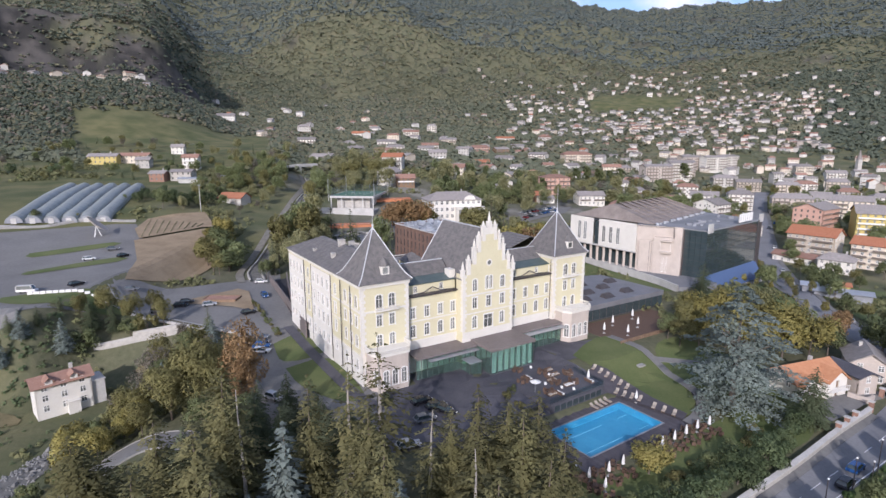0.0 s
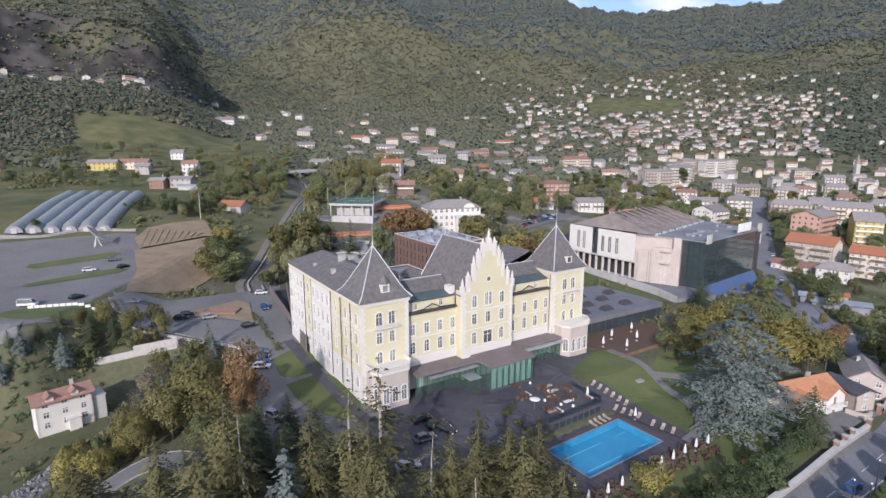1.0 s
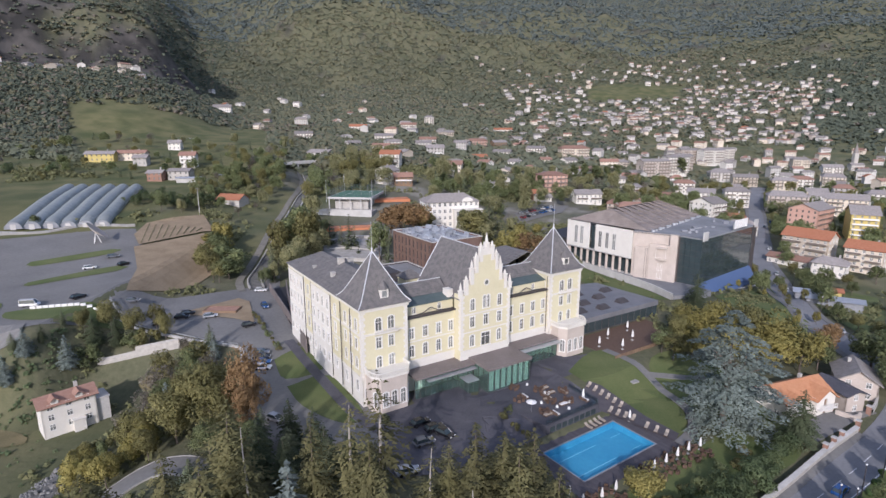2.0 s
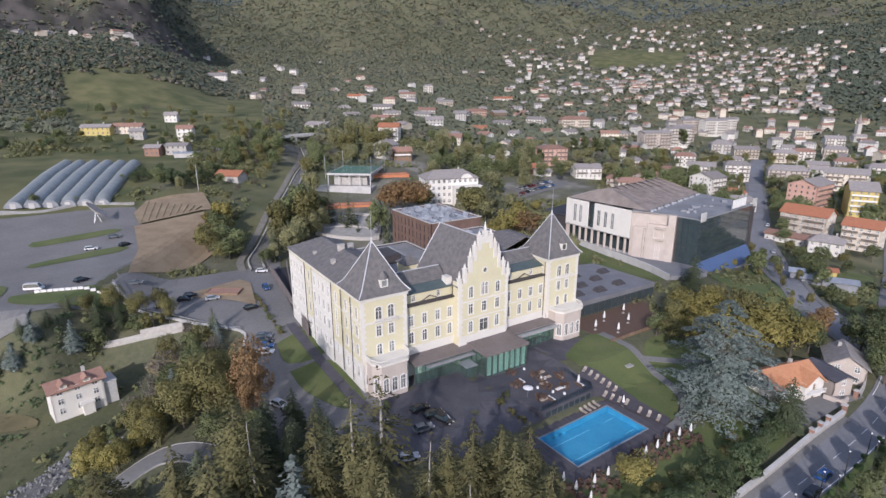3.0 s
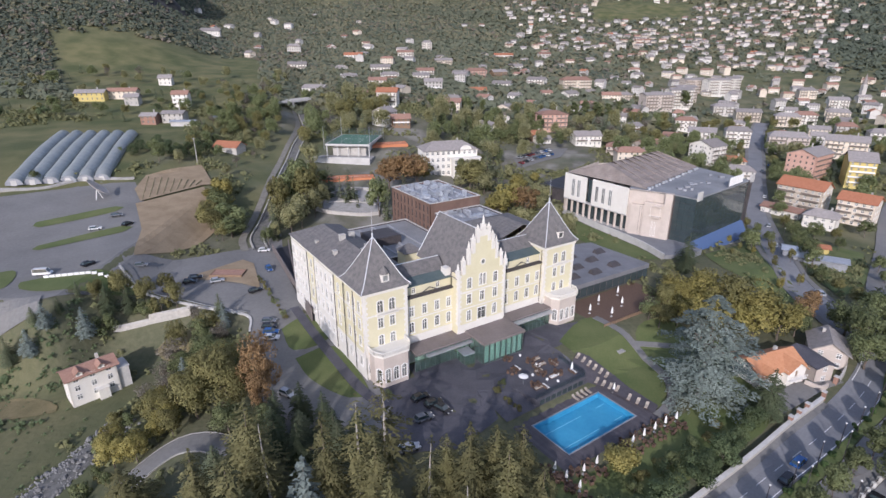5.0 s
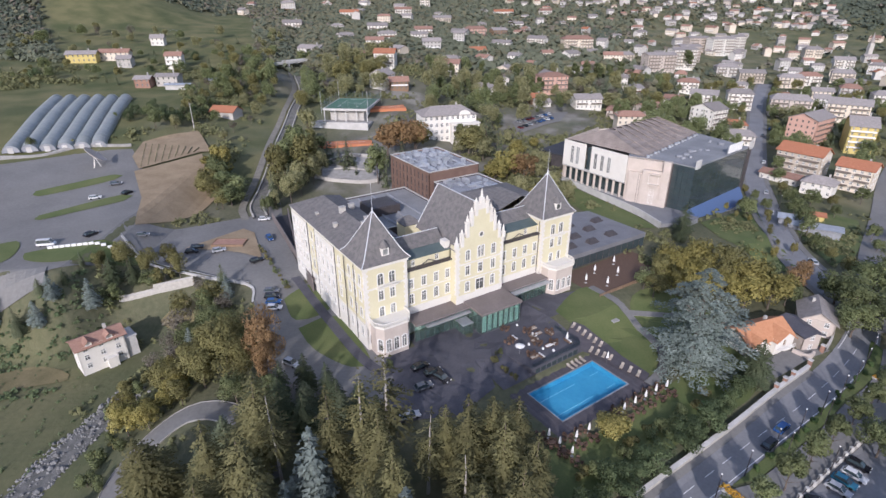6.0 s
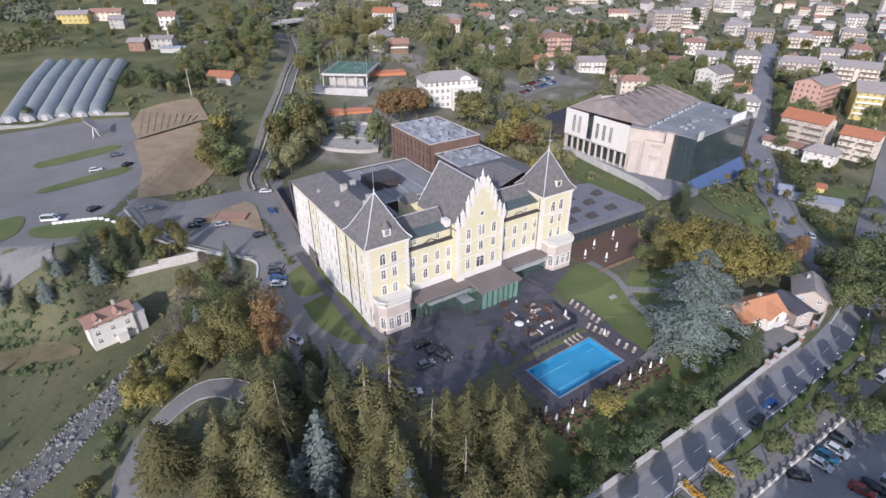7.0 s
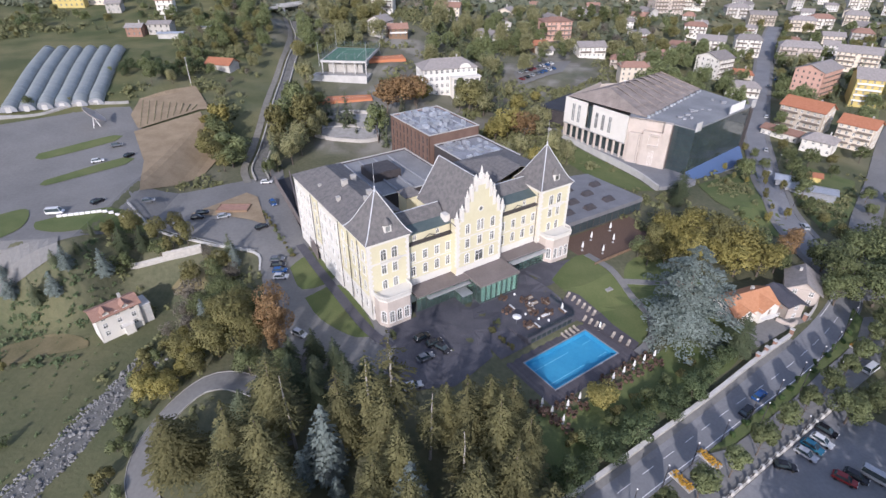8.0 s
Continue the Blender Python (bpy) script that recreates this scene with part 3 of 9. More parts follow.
def slate_slope(name, owner, quad, rows=9, thick=0.12, material=None):
    """A roof slope (two eave corners, then the two upper ones) in overlapping courses, as one stepped sheet."""
    a, b, c, d = [Vector(q) for q in quad]
    bm = bmesh.new()
    nrm = (b - a).cross(d - a).normalized()
    if nrm.z < 0:
        nrm = -nrm
    line = []
    for i in range(rows):
        for t, k in ((i / rows, thick), ((i + 1) / rows, 0.02)):
            line.append((bm.verts.new(a.lerp(d, t) + nrm * k), bm.verts.new(b.lerp(c, t) + nrm * k)))
    for (p, q), (r, s_) in zip(line, line[1:]):
        bm.faces.new((p, q, s_, r))
    lo = [bm.verts.new(q - nrm * 0.1) for q in (a, b, c, d)]
    bm.faces.new(lo[::-1])
    bm.faces.new((lo[0], lo[1], line[0][1], line[0][0]))
    bm.faces.new((lo[2], lo[3], line[-1][0], line[-1][1]))
    bm.faces.new([lo[3], lo[0]] + [p for p, q in line])
    bm.faces.new([lo[1], lo[2]] + [q for p, q in line][::-1])
    return part(name, bm, material or M["slate"], owner)


def band(owner, name, u0, u1, v0, v1, z0, z1, out, material, skip=()):
    """A moulding round a block, in four lengths."""
    bm = bmesh.new()
    if "s" not in skip:
        box(bm, u0 - out, u1 + out, v0 - out, v0 - 0.002, z0, z1)
    if "w" not in skip:
        box(bm, u0 - out, u0 - 0.002, v0, v1, z0, z1)
    if "e" not in skip:
        box(bm, u1 + 0.002, u1 + out, v0, v1, z0, z1)
    return part(name, bm, material, owner)


QUOIN = {}


def quoins(owner, u, v, du, dv, z0, z1):
    """Alternating white corner blocks."""
    k, z = 0, z0
    while z < z1 - 0.3:
        long = k % 2
        if (du, long) not in QUOIN:
            bm = bmesh.new()
            a = 1.0 if long else 0.65
            b = 0.65 if long else 1.0
            box(bm, -0.07 if du > 0 else -a, a if du > 0 else 0.07, -0.07, b, 0, 0.62)
            QUOIN[(du, long)] = mesh_of(bm, "quoin", M["white"])
        part("quoin", QUOIN[(du, long)], None, owner).matrix_basis = pose(u, v, z)
        z += 0.68
        k += 1


hotel = thing("grand_hotel", HOTEL, "cream grand hotel with slate roofs, two towers and a stepped gable", "hotel")


def tower(u0, first):
    w, z1 = 11.4, 25.6
    u1 = u0 + w
    two = (4.2, 7.3)
    rows = [(two, 20.0, 1.5, 2.9, "arch"), (two, 16.1, 1.25, 2.4, "hood"), (two, 11.6, 1.25, 2.5, "arch")]
    facade(hotel, u0, 0.6, 0, w, 9.6, z1, rows, M["cream"])
    facade(hotel, u0, 0.6, 0, w, 1.0, 9.6, [((1.2, 10.4), 5.0, 1.2, 2.6, "arch")], M["white"], "plinth_wall")
    side = [((2.5, 5.6, 8.7), 20.2, 1.2, 2.5, "arch"), ((2.5, 5.6, 8.7), 16.0, 1.2, 2.3, "hood"), ((2.5, 5.6, 8.7), 11.6, 1.2, 2.4, "arch")]
    low = [((2.5, 5.6, 8.7), 6.2, 1.2, 2.4, "arch")]
    facade(hotel, u0, 0.6 + w, -90, w, 9.6, z1, side, M["cream"])
    facade(hotel, u0, 0.6 + w, -90, w, 1.0, 9.6, low, M["white"], "plinth_wall")
    facade(hotel, u1, 0.6, 90, w, 9.6, z1, side, M["cream"])
    facade(hotel, u1, 0.6, 90, w, 1.0, 9.6, [], M["white"], "plinth_wall")
    facade(hotel, u1, 0.6 + w, 180, w, 1.0, z1, [], M["cream"])
    band(hotel, "string_course", u0, u1, 0.6, 0.6 + w, 19.3, 19.75, 0.14, M["white"])
    band(hotel, "string_course", u0, u1, 0.6, 0.6 + w, 9.5, 10.0, 0.18, M["white"])
    band(hotel, "cornice", u0, u1, 0.6, 0.6 + w, 24.7, 25.5, 0.3, M["white"])
    for u, du in ((u0, 1), (u1, -1)):
        quoins(hotel, u, 0.6, du, 1, 10.0, 24.6)
    # balcony slab and rail under the top windows
    boxes("balcony", M["white"], hotel, (u0 + 2.9, u0 + 8.6, -0.3, 0.59, 19.45, 19.7), (u0 + 2.9, u0 + 8.6, -0.3, -0.2, 20.4, 20.5), *[(u0 + 3 + 0.5 * k, u0 + 3.1 + 0.5 * k, -0.29, -0.21, 19.7, 20.4) for k in range(12)])
    # roof: flared pyramid in slate courses, pale hips
    c = (u0 + w / 2, 0.6 + w / 2)
    ring = [(6.45, 25.6), (5.3, 26.7), (4.55, 27.9), (0.12, 36.1)]
    for k in range(4):
        r = pose(c[0], c[1], 0, 0, 0, 90 * k)
        for i in range(3):
            (h0, z0), (h1, z1_) = ring[i], ring[i + 1]
            q = [r @ Vector(p) for p in ((-h0, -h0, z0), (h0, -h0, z0), (h1, -h1, z1_), (-h1, -h1, z1_))]
            slate_slope("roof", hotel, q, (3, 3, 18)[i])
        bm = bmesh.new()
        for i in range(3):
            (h0, z0), (h1, z1_) = ring[i], ring[i + 1]
            tube(bm, r @ Vector((-h0, -h0, z0 + 0.08)), r @ Vector((-h1, -h1, z1_ + 0.1)), 0.13, 0.13, 6)
        part("hip_flashing", bm, M["lead"], hotel)
    boxes("soffit", M["white"], hotel, (c[0] - 6.4, c[0] + 6.4, c[1] - 6.4, c[1] + 6.4, 25.46, 25.56))
    bm = bmesh.new()
    tube(bm, (*c, 35.9), (*c, 36.9), 0.32, 0.12)
    tube(bm, (*c, 36.8), (*c, 43.0), 0.06, 0.03, 6)
    bmesh.ops.create_icosphere(bm, subdivisions=1, radius=0.28, matrix=Matrix.Translation((*c, 37.0)))
    part("finial", bm, M["lead"], hotel, "thin lead finial pole")
    for k in (0,):
        d = part("dormer", mesh_dormer(), None, hotel, "small white dormer with a slate cap")
        d.matrix_basis = pose(c[0], c[1], 26.9, 0, 0, 90 * k) @ pose(0.4, -4.75, 0) @ Matrix.Diagonal((1.35, 1.2, 1.2, 1))


def mesh_dormer():
    bm = bmesh.new()
    box(bm, -0.75, 0.75, -0.35, 2.2, 0, 1.6)
    me_ = mesh_of(bm, "dormer", (M["white"], M["slate"], M["pane"]))
    bm = bmesh.new()
    bm.from_mesh(me_)
    n0 = len(bm.faces)
    box(bm, -0.45, 0.45, -0.38, -0.30, 0.25, 1.35)
    n1 = len(bm.faces)
    rg = [(0.95, 1.6), (0.8, 2.1), (0.45, 2.6), (0.1, 3.1)]
    vs = [[bm.verts.new((h * math.cos(a), 0.3 + h * math.sin(a), z)) for a in (math.pi / 4 + math.pi / 4 * i for i in range(8))] for h, z in rg]
    for i in range(3):
        for k in range(8):
            bm.faces.new((vs[i][k], vs[i][(k + 1) % 8], vs[i + 1][(k + 1) % 8], vs[i + 1][k]))
    bm.faces.new(vs[3]), bm.faces.new(vs[0][::-1])
    bm.faces.ensure_lookup_table()
    for i, f in enumerate(bm.faces):
        f.material_index = 0 if i < n0 else 2 if i < n1 else 1
    bmesh.ops.recalc_face_normals(bm, faces=bm.faces)
    bm.to_mesh(me_)
    bm.free()
    return me_


tower(0.6, True)
tower(56.2, False)


def garden_bay(u0, u1, top):
    """Canted bay of the ground floor with a balcony on top."""
    pts = [(u0, 0.55), (u0, -2.2), (u0 + 1.4, -4.3), (u1 - 1.4, -4.3), (u1, -2.2), (u1, 0.55)]
    for i in range(5):
        (ax, ay), (bx, by) = pts[i], pts[i + 1]
        length = math.hypot(bx - ax, by - ay)
        at = [length * (k + 0.5) / 3 for k in range(3)] if i == 2 else [length / 2] if i in (1, 3) else []
        rows = [(at, 4.6, 1.25, 3.2, "arch")] if at else []
        facade(hotel, ax, ay, math.degrees(math.atan2(by - ay, bx - ax)), length, 1.0, top - 0.6, rows, M["limestone"], "bay_wall")
    bm = bmesh.new()
    grow = [(x + (0.25 if x > (u0 + u1) / 2 else -0.25), y - 0.25 if y < 0.5 else y) for x, y in pts]
    prism(bm, grow, top - 0.6, top - 0.1)
    part("bay_cornice", bm, M["white"], hotel)
    bm = bmesh.new()
    for i in range(5):
        (ax, ay), (bx, by) = grow[i], grow[i + 1]
        a, b = Vector((ax, ay, 0)), Vector((bx, by, 0))
        steps = max(2, int((b - a).length / 0.45))
        for k in range(steps + 1):
            q = a.lerp(b, k / steps)
            box(bm, q.x - 0.08, q.x + 0.08, q.y - 0.08, q.y + 0.08, top - 0.1, top + 0.75)
        tube(bm, a + Vector((0, 0, top + 0.8)), b + Vector((0, 0, top + 0.8)), 0.12, 0.12, 6)
    part("balustrade", bm, M["white"], hotel)


garden_bay(1.4, 10.6, 11.6)
garden_bay(57.2, 66.4, 11.6)


def wing(u0, u1, at):
    v0 = 2.0
    n = u1 - u0
    at = [a - u0 for a in at]
    facade(hotel, u0, v0, 0, n, 9.6, 20.7, [(at, 15.8, 1.2, 2.4, "hood"), (at, 11.4, 1.25, 2.7, "arch")], M["cream"])
    boxes("plinth_wall", M["white"], hotel, (u0, u1, v0, v0 + 0.4, 1.0, 9.6))
    boxes("string_course", M["white"], hotel, (u0, u1, v0 - 0.16, v0 - 0.002, 14.9, 15.2))
    boxes("string_course", M["white"], hotel, (u0, u1, v0 - 0.2, v0 - 0.002, 9.4, 10.6))
    boxes("eaves_cornice", M["dark"], hotel, (u0, u1, v0 - 0.55, v0 + 1.5, 20.7, 21.05))
    facade(hotel, u0, v0 + 0.9, 0, n, 21.0, 23.3, [([n * 0.22, n * 0.72], 21.4, 0.9, 1.4, "plain")], M["cream"], "attic_wall")
    # ornamental rail with a low pointed middle
    bm = bmesh.new()
    m = u0 + n / 2
    for a, b in (((u0 + 1.0, 21.25), (m - 2.2, 21.5)), ((m - 2.2, 21.5), (m, 22.5)), ((m, 22.5), (m + 2.2, 21.5)), ((m + 2.2, 21.5), (u1 - 1.0, 21.25))):
        tube(bm, (a[0], v0 - 0.2, a[1]), (b[0], v0 - 0.2, b[1]), 0.12, 0.12, 6)
    for s in np.linspace(u0 + 1.2, u1 - 1.2, 12):
        tube(bm, (s, v0 - 0.2, 21.0), (s, v0 - 0.2, 21.5), 0.05, 0.05, 5)
    part("roof_rail", bm, M["dark"], hotel, "dark ornamental iron roof rail")
    part("eaves_sheet", _plate([(u0, v0 + 0.5, 23.35), (u1, v0 + 0.5, 23.35), (u1, 6.0, 24.3), (u0, 6.0, 24.3)]), M["copper"], hotel, "greenish metal roof sheet")
    slate_slope("roof", hotel, ((u0, 6.0, 24.3), (u1, 6.0, 24.3), (u1, 9.0, 26.9), (u0, 9.0, 26.9)), 6)
    slate_slope("roof", hotel, ((u1, 15.0, 23.0), (u0, 15.0, 23.0), (u0, 9.0, 26.9), (u1, 9.0, 26.9)), 6)
    bm = bmesh.new()
    tube(bm, (u0, 9.0, 26.98), (u1, 9.0, 26.98), 0.12, 0.12, 6)
    part("ridge_flashing", bm, M["lead"], hotel)
    boxes("back_wall", M["cream"], hotel, (u0, u1, 14.4, 14.8, 1.0, 23.0))


def _plate(pts, d=0.12):
    bm = bmesh.new()
    panel(bm, pts, d)
    return bm


wing(12.0, 26.0, (13.9, 17.6, 21.3, 25.1 - 0.3))
wing(41.0, 56.2, (43.6, 47.5, 51.3, 55.0))

# stepped gable in the middle
GC = 33.4
facade(hotel, 25.9, -0.8, 0, 15.0, 9.7, 24.6, [((3.4, 11.7), 20.6, 1.3, 2.7, "arch"), ((7.0, 8.1), 20.7, 0.9, 3.0, "arch"), ((3.4, 7.5, 11.7), 16.4, 1.3, 2.5, "hood"), ((3.4, 11.7), 11.6, 1.3, 2.8, "arch"), ((7.5,), 11.2, 2.6, 3.1, "hood")], M["cream"])
boxes("plinth_wall", M["white"], hotel, (25.9, 40.9, -0.8, -0.4, 1.0, 9.7))
for s in (25.9, 40.5):
    boxes("return_wall", M["cream"], hotel, (s, s + 0.4, -0.4, 2.2, 1.0, 24.6))
boxes("string_course", M["white"], hotel, (25.8, 41.0, -1.0, -0.802, 9.6, 10.9))
boxes("string_course", M["white"], hotel, (25.8, 41.0, -0.95, -0.802, 19.5, 19.9))
boxes("string_course", M["white"], hotel, (25.8, 41.0, -0.93, -0.802, 15.1, 15.4))
bm = bmesh.new()
steps = [(7.5, 24.6), (5.9, 27.4), (4.3, 30.2), (3.0, 32.6), (1.7, 34.6)]
prev = 24.6
for (h, z), nxt in zip(steps[1:], [26.9, 29.6, 32.2, 34.2]):
    box(bm, GC - h, GC + h, -0.8, -0.2, prev, nxt)
    prev = nxt
part("gable_wall", bm, M["cream"], hotel)
bm = bmesh.new()
prev = 24.6
for (h, z), nxt in zip(steps, [25.6, 27.9, 30.6, 33.1, 35.4]):
    for s in (-1, 1):
        x = GC + s * h
        box(bm, x - 0.45, x + 0.45, -1.0, -0.1, prev - 0.4, nxt + 0.1)
        box(bm, x - 0.55, x + 0.55, -1.1, 0.0, nxt + 0.1, nxt + 0.3)
    prev = nxt - 0.6
box(bm, GC - 1.7, GC + 1.7, -0.95, -0.1, 33.6, 35.2)
box(bm, GC - 0.55, GC + 0.55, -1.1, 0.0, 35.2, 36.6)
part("stepped_coping", bm, M["white"], hotel)
for x, z, h in ((GC, 36.4, 2.5), (GC - 7.5, 25.9, 2.0), (GC + 7.5, 25.9, 2.0), (GC - 4.3, 30.9, 2.0), (GC + 4.3, 30.9, 2.0), (GC - 1.7, 35.6, 1.2), (GC + 1.7, 35.6, 1.2), (GC - 5.9, 28.2, 1.2), (GC + 5.9, 28.2, 1.2), (GC - 3, 33.4, 1.2), (GC + 3, 33.4, 1.2)):
    bm = bmesh.new()
    box(bm, x - 0.25, x + 0.25, -0.8, -0.3, z, z + h * 0.35)
    tube(bm, (x, -0.55, z + h * 0.35), (x, -0.55, z + h), 0.36, 0.03, 6)
    part("pinnacle", bm, M["white"], hotel)
for s in (-1, 1):
    quoins(hotel, GC + s * 7.5, -0.8, -s, 1, 11.0, 24.4)
bm = bmesh.new()
for i in range(16):
    a, b = 2 * math.pi * i / 16, 2 * math.pi * (i + 1) / 16
    q = [(GC + rad * math.cos(t), 26.9 + rad * math.sin(t)) for t, rad in ((a, 0.55), (b, 0.55), (b, 0.85), (a, 0.85))]
    lo, hi = [bm.verts.new((x, -0.95, z)) for x, z in q], [bm.verts.new((x, -0.79, z)) for x, z in q]
    for f in (lo, hi[::-1], *[(lo[k], lo[(k + 1) % 4], hi[(k + 1) % 4], hi[k]) for k in range(4)]):
        bm.faces.new(f)
rose = part("rose_window", bm, M["white"], hotel)
bm = bmesh.new()
tube(bm, (GC, -0.83, 26.9), (GC, -0.79, 26.9), 0.56, 0.56, 16)
part("pane", bm, M["pane"], rose)
# steep roof behind the gable
for s in (-1, 1):
    a, b = ((GC + s * 7.6, -0.2, 23.4), (GC + s * 7.6, 20.0, 23.4))
    slate_slope("roof", hotel, (a, b, (GC, 20.0, 34.6), (GC, -0.2, 34.6)), 20)
bm = bmesh.new()
tube(bm, (GC, -0.2, 34.7), (GC, 20.1, 34.7), 0.14, 0.14, 6)
tube(bm, (GC - 7.6, 20.1, 23.5), (GC, 20.1, 34.7), 0.14, 0.14, 6)
tube(bm, (GC + 7.6, 20.1, 23.5), (GC, 20.1, 34.7), 0.14, 0.14, 6)
part("ridge_flashing", bm, M["lead"], hotel)
part("gable_wall", _plate([(GC + 7.5, 19.9, 23.3), (GC - 7.5, 19.9, 23.3), (GC, 19.9, 34.4)], 0.4), M["cream"], hotel)
boxes("wall", M["cream"], hotel, (GC - 7.6, GC + 7.6, 14.8, 20.0, 1.0, 23.4))
for s in (-1, 1):
    u = GC + s * 8.6
    boxes("back_turret", M["cream"], hotel, (u - 2.4, u + 2.4, 20.2, 25.0, 1.0, 24.4))
    slate_slope("roof", hotel, ((u - 2.8, 19.8, 24.4), (u + 2.8, 19.8, 24.4), (u + 0.3, 22.6, 26.4), (u - 0.3, 22.6, 26.4)), 4)
    slate_slope("roof", hotel, ((u + 2.8, 25.4, 24.4), (u - 2.8, 25.4, 24.4), (u - 0.3, 22.6, 26.4), (u + 0.3, 22.6, 26.4)), 4)
    slate_slope("roof", hotel, ((u - 2.8, 25.4, 24.4), (u - 2.8, 19.8, 24.4), (u - 0.3, 22.6, 26.4), (u - 0.3, 22.6, 26.4)), 4)
    slate_slope("roof", hotel, ((u + 2.8, 19.8, 24.4), (u + 2.8, 25.4, 24.4), (u + 0.3, 22.6, 26.4), (u + 0.3, 22.6, 26.4)), 4)
# roof hatch beside the gable
boxes("roof_hatch", M["white"], hotel, (24.6, 26.2, 3.2, 5.4, 23.3, 25.4))
boxes("roof_hatch", M["white"], hotel, (41.2, 42.6, 3.4, 5.2, 23.3, 25.2))


def side_wing(u0, u1, v0, v1, west, z1=25.5, hip=True):
    n = v1 - v0
    cols = [3.0 + 3.25 * k for k in range(int((n - 4) / 3.25) + 1)]
    rows = [(cols, 20.4, 1.15, 2.3, "arch"), (cols, 16.0, 1.15, 2.3, "hood"), (cols, 11.7, 1.15, 2.4, "hood")]
    x, y, rz = (u0, v1, -90) if west else (u1, v0, 90)
    facade(hotel, x, y, rz, n, 9.6, z1, rows, M["cream"])
    facade(hotel, x, y, rz, n, 0.5, 9.6, [(cols, 7.2 if west else 5.5, 1.15, 1.9, "arch")], M["white"], "plinth_wall")
    boxes("back_wall", M["cream"], hotel, (u0, u1, v1, v1 + 0.4, 0.5, z1))
    boxes("court_wall", M["cream"], hotel, ((u1, u1 + 0.4, v0, v1, 0.5, z1) if west else (u0 - 0.4, u0, v0, v1, 0.5, z1)))
    b = (u0 - 0.14, u0 - 0.002) if west else (u1 + 0.002, u1 + 0.14)
    for za, zb in ((9.5, 9.95), (19.4, 19.8), (15.0, 15.25)):
        boxes("string_course", M["white"], hotel, (*b, v0, v1, za, zb))
    e = (u0 - 0.4, u0 - 0.002) if west else (u1 + 0.002, u1 + 0.4)
    boxes("cornice", M["white"], hotel, (*e, v0, v1, 24.7, 25.45))
    m, zr = (u0 + u1) / 2, 29.3
    hv = v1 - (u1 - u0) / 2
    a0, a1 = u0 - 0.7, u1 + 0.7
    slate_slope("roof", hotel, ((a0, v1 + 0.7, z1), (a0, v0 - 1.0, z1), (m, v0 - 1.0, zr), (m, hv, zr)), 9)
    slate_slope("roof", hotel, ((a1, v0 - 1.0, z1), (a1, v1 + 0.7, z1), (m, hv, zr), (m, v0 - 1.0, zr)), 9)
    slate_slope("roof", hotel, ((a1, v1 + 0.7, z1), (a0, v1 + 0.7, z1), (m, hv, zr), (m, hv, zr)), 9)
    return m, zr


side_wing(0.6, 15.6, 12.0, 51.3, True)
side_wing(46.0, 67.6, 12.0, 32.0, False)
# white projecting bays and rain pipes of the west front
for v0, v1 in ((18.4, 32.0), (38.3, 51.3)):
    n = v1 - v0
    cols = [1.8 + (n - 3.6) * k / 3 for k in range(4)]
    facade(hotel, 0.3, v1, -90, n, 0.5, 24.2, [(cols, 20.4, 1.2, 2.4, "arch"), (cols, 16.0, 1.2, 2.4, "hood"), (cols, 11.7, 1.2, 2.4, "hood"), (cols, 7.2, 1.2, 2.0, "arch")], M["white"], "bay_front")
for v in (6.2, 12.0, 18.2, 32.2, 38.1):
    bm = bmesh.new()
    tube(bm, (0.35, v, 4.0), (0.35, v, 24.4), 0.09, 0.09, 6)
    part("rain_pipe", bm, M["dark"], hotel)
bm = bmesh.new()
tube(bm, (12.25, 1.7, 9.0), (12.25, 1.7, 24.4), 0.1, 0.1, 6)
part("rain_pipe", bm, M["dark"], hotel)
bm = bmesh.new()
tube(bm, (56.0, 1.7, 9.0), (56.0, 1.7, 24.4), 0.1, 0.1, 6)
part("rain_pipe", bm, M["dark"], hotel)
# dormers, stacks and a hatch on the west wing's roof
for u, v, z, su, sv, h in ((3.6, 24, 26.8, 1.0, 1.2, 1.3), (7.6, 28.5, 28.8, 1.6, 1.2, 1.6), (11.5, 21, 27.4, 1.3, 1.3, 1.8), (3.0, 36, 26.4, 0.8, 0.8, 1.0), (12.6, 34, 27.0, 1.4, 1.2, 1.7), (8.1, 16.0, 29.0, 0.9, 0.9, 1.2)):
    boxes("chimney", M["wallstone"], hotel, (u - su / 2, u + su / 2, v - sv / 2, v + sv / 2, z - 1.5, z + h), (u - su / 2 - 0.1, u + su / 2 + 0.1, v - sv / 2 - 0.1, v + sv / 2 + 0.1, z + h, z + h + 0.15))


# ---- glazed garden front of the hotel ----
def glazing(owner, x0, x1, y, z0, z1, step=1.55, rz=0):
    n = max(1, round((x1 - x0) / step))
    w = (x1 - x0) / n
    bm = bmesh.new()
    box(bm, 0.03, w - 0.03, 0, 0.05, z0, z1)
    g = mesh_of(bm, "glass_panel", GL)
    bm = bmesh.new()
    box(bm, -0.04, 0.04, -0.06, 0.10, z0, z1)
    f = mesh_of(bm, "mullion", M["dark"])
    for i in range(n + 1):
        a, b = (x0 + i * w, y) if rz == 0 else (y, x0 + i * w)
        if i < n:
            o = part("glass_panel", g, None, owner)
            o.matrix_basis = pose(a, b, 0, 0, 0, rz)
        o = part("mullion", f, None, owner)
        o.matrix_basis = pose(a, b, 0, 0, 0, rz)


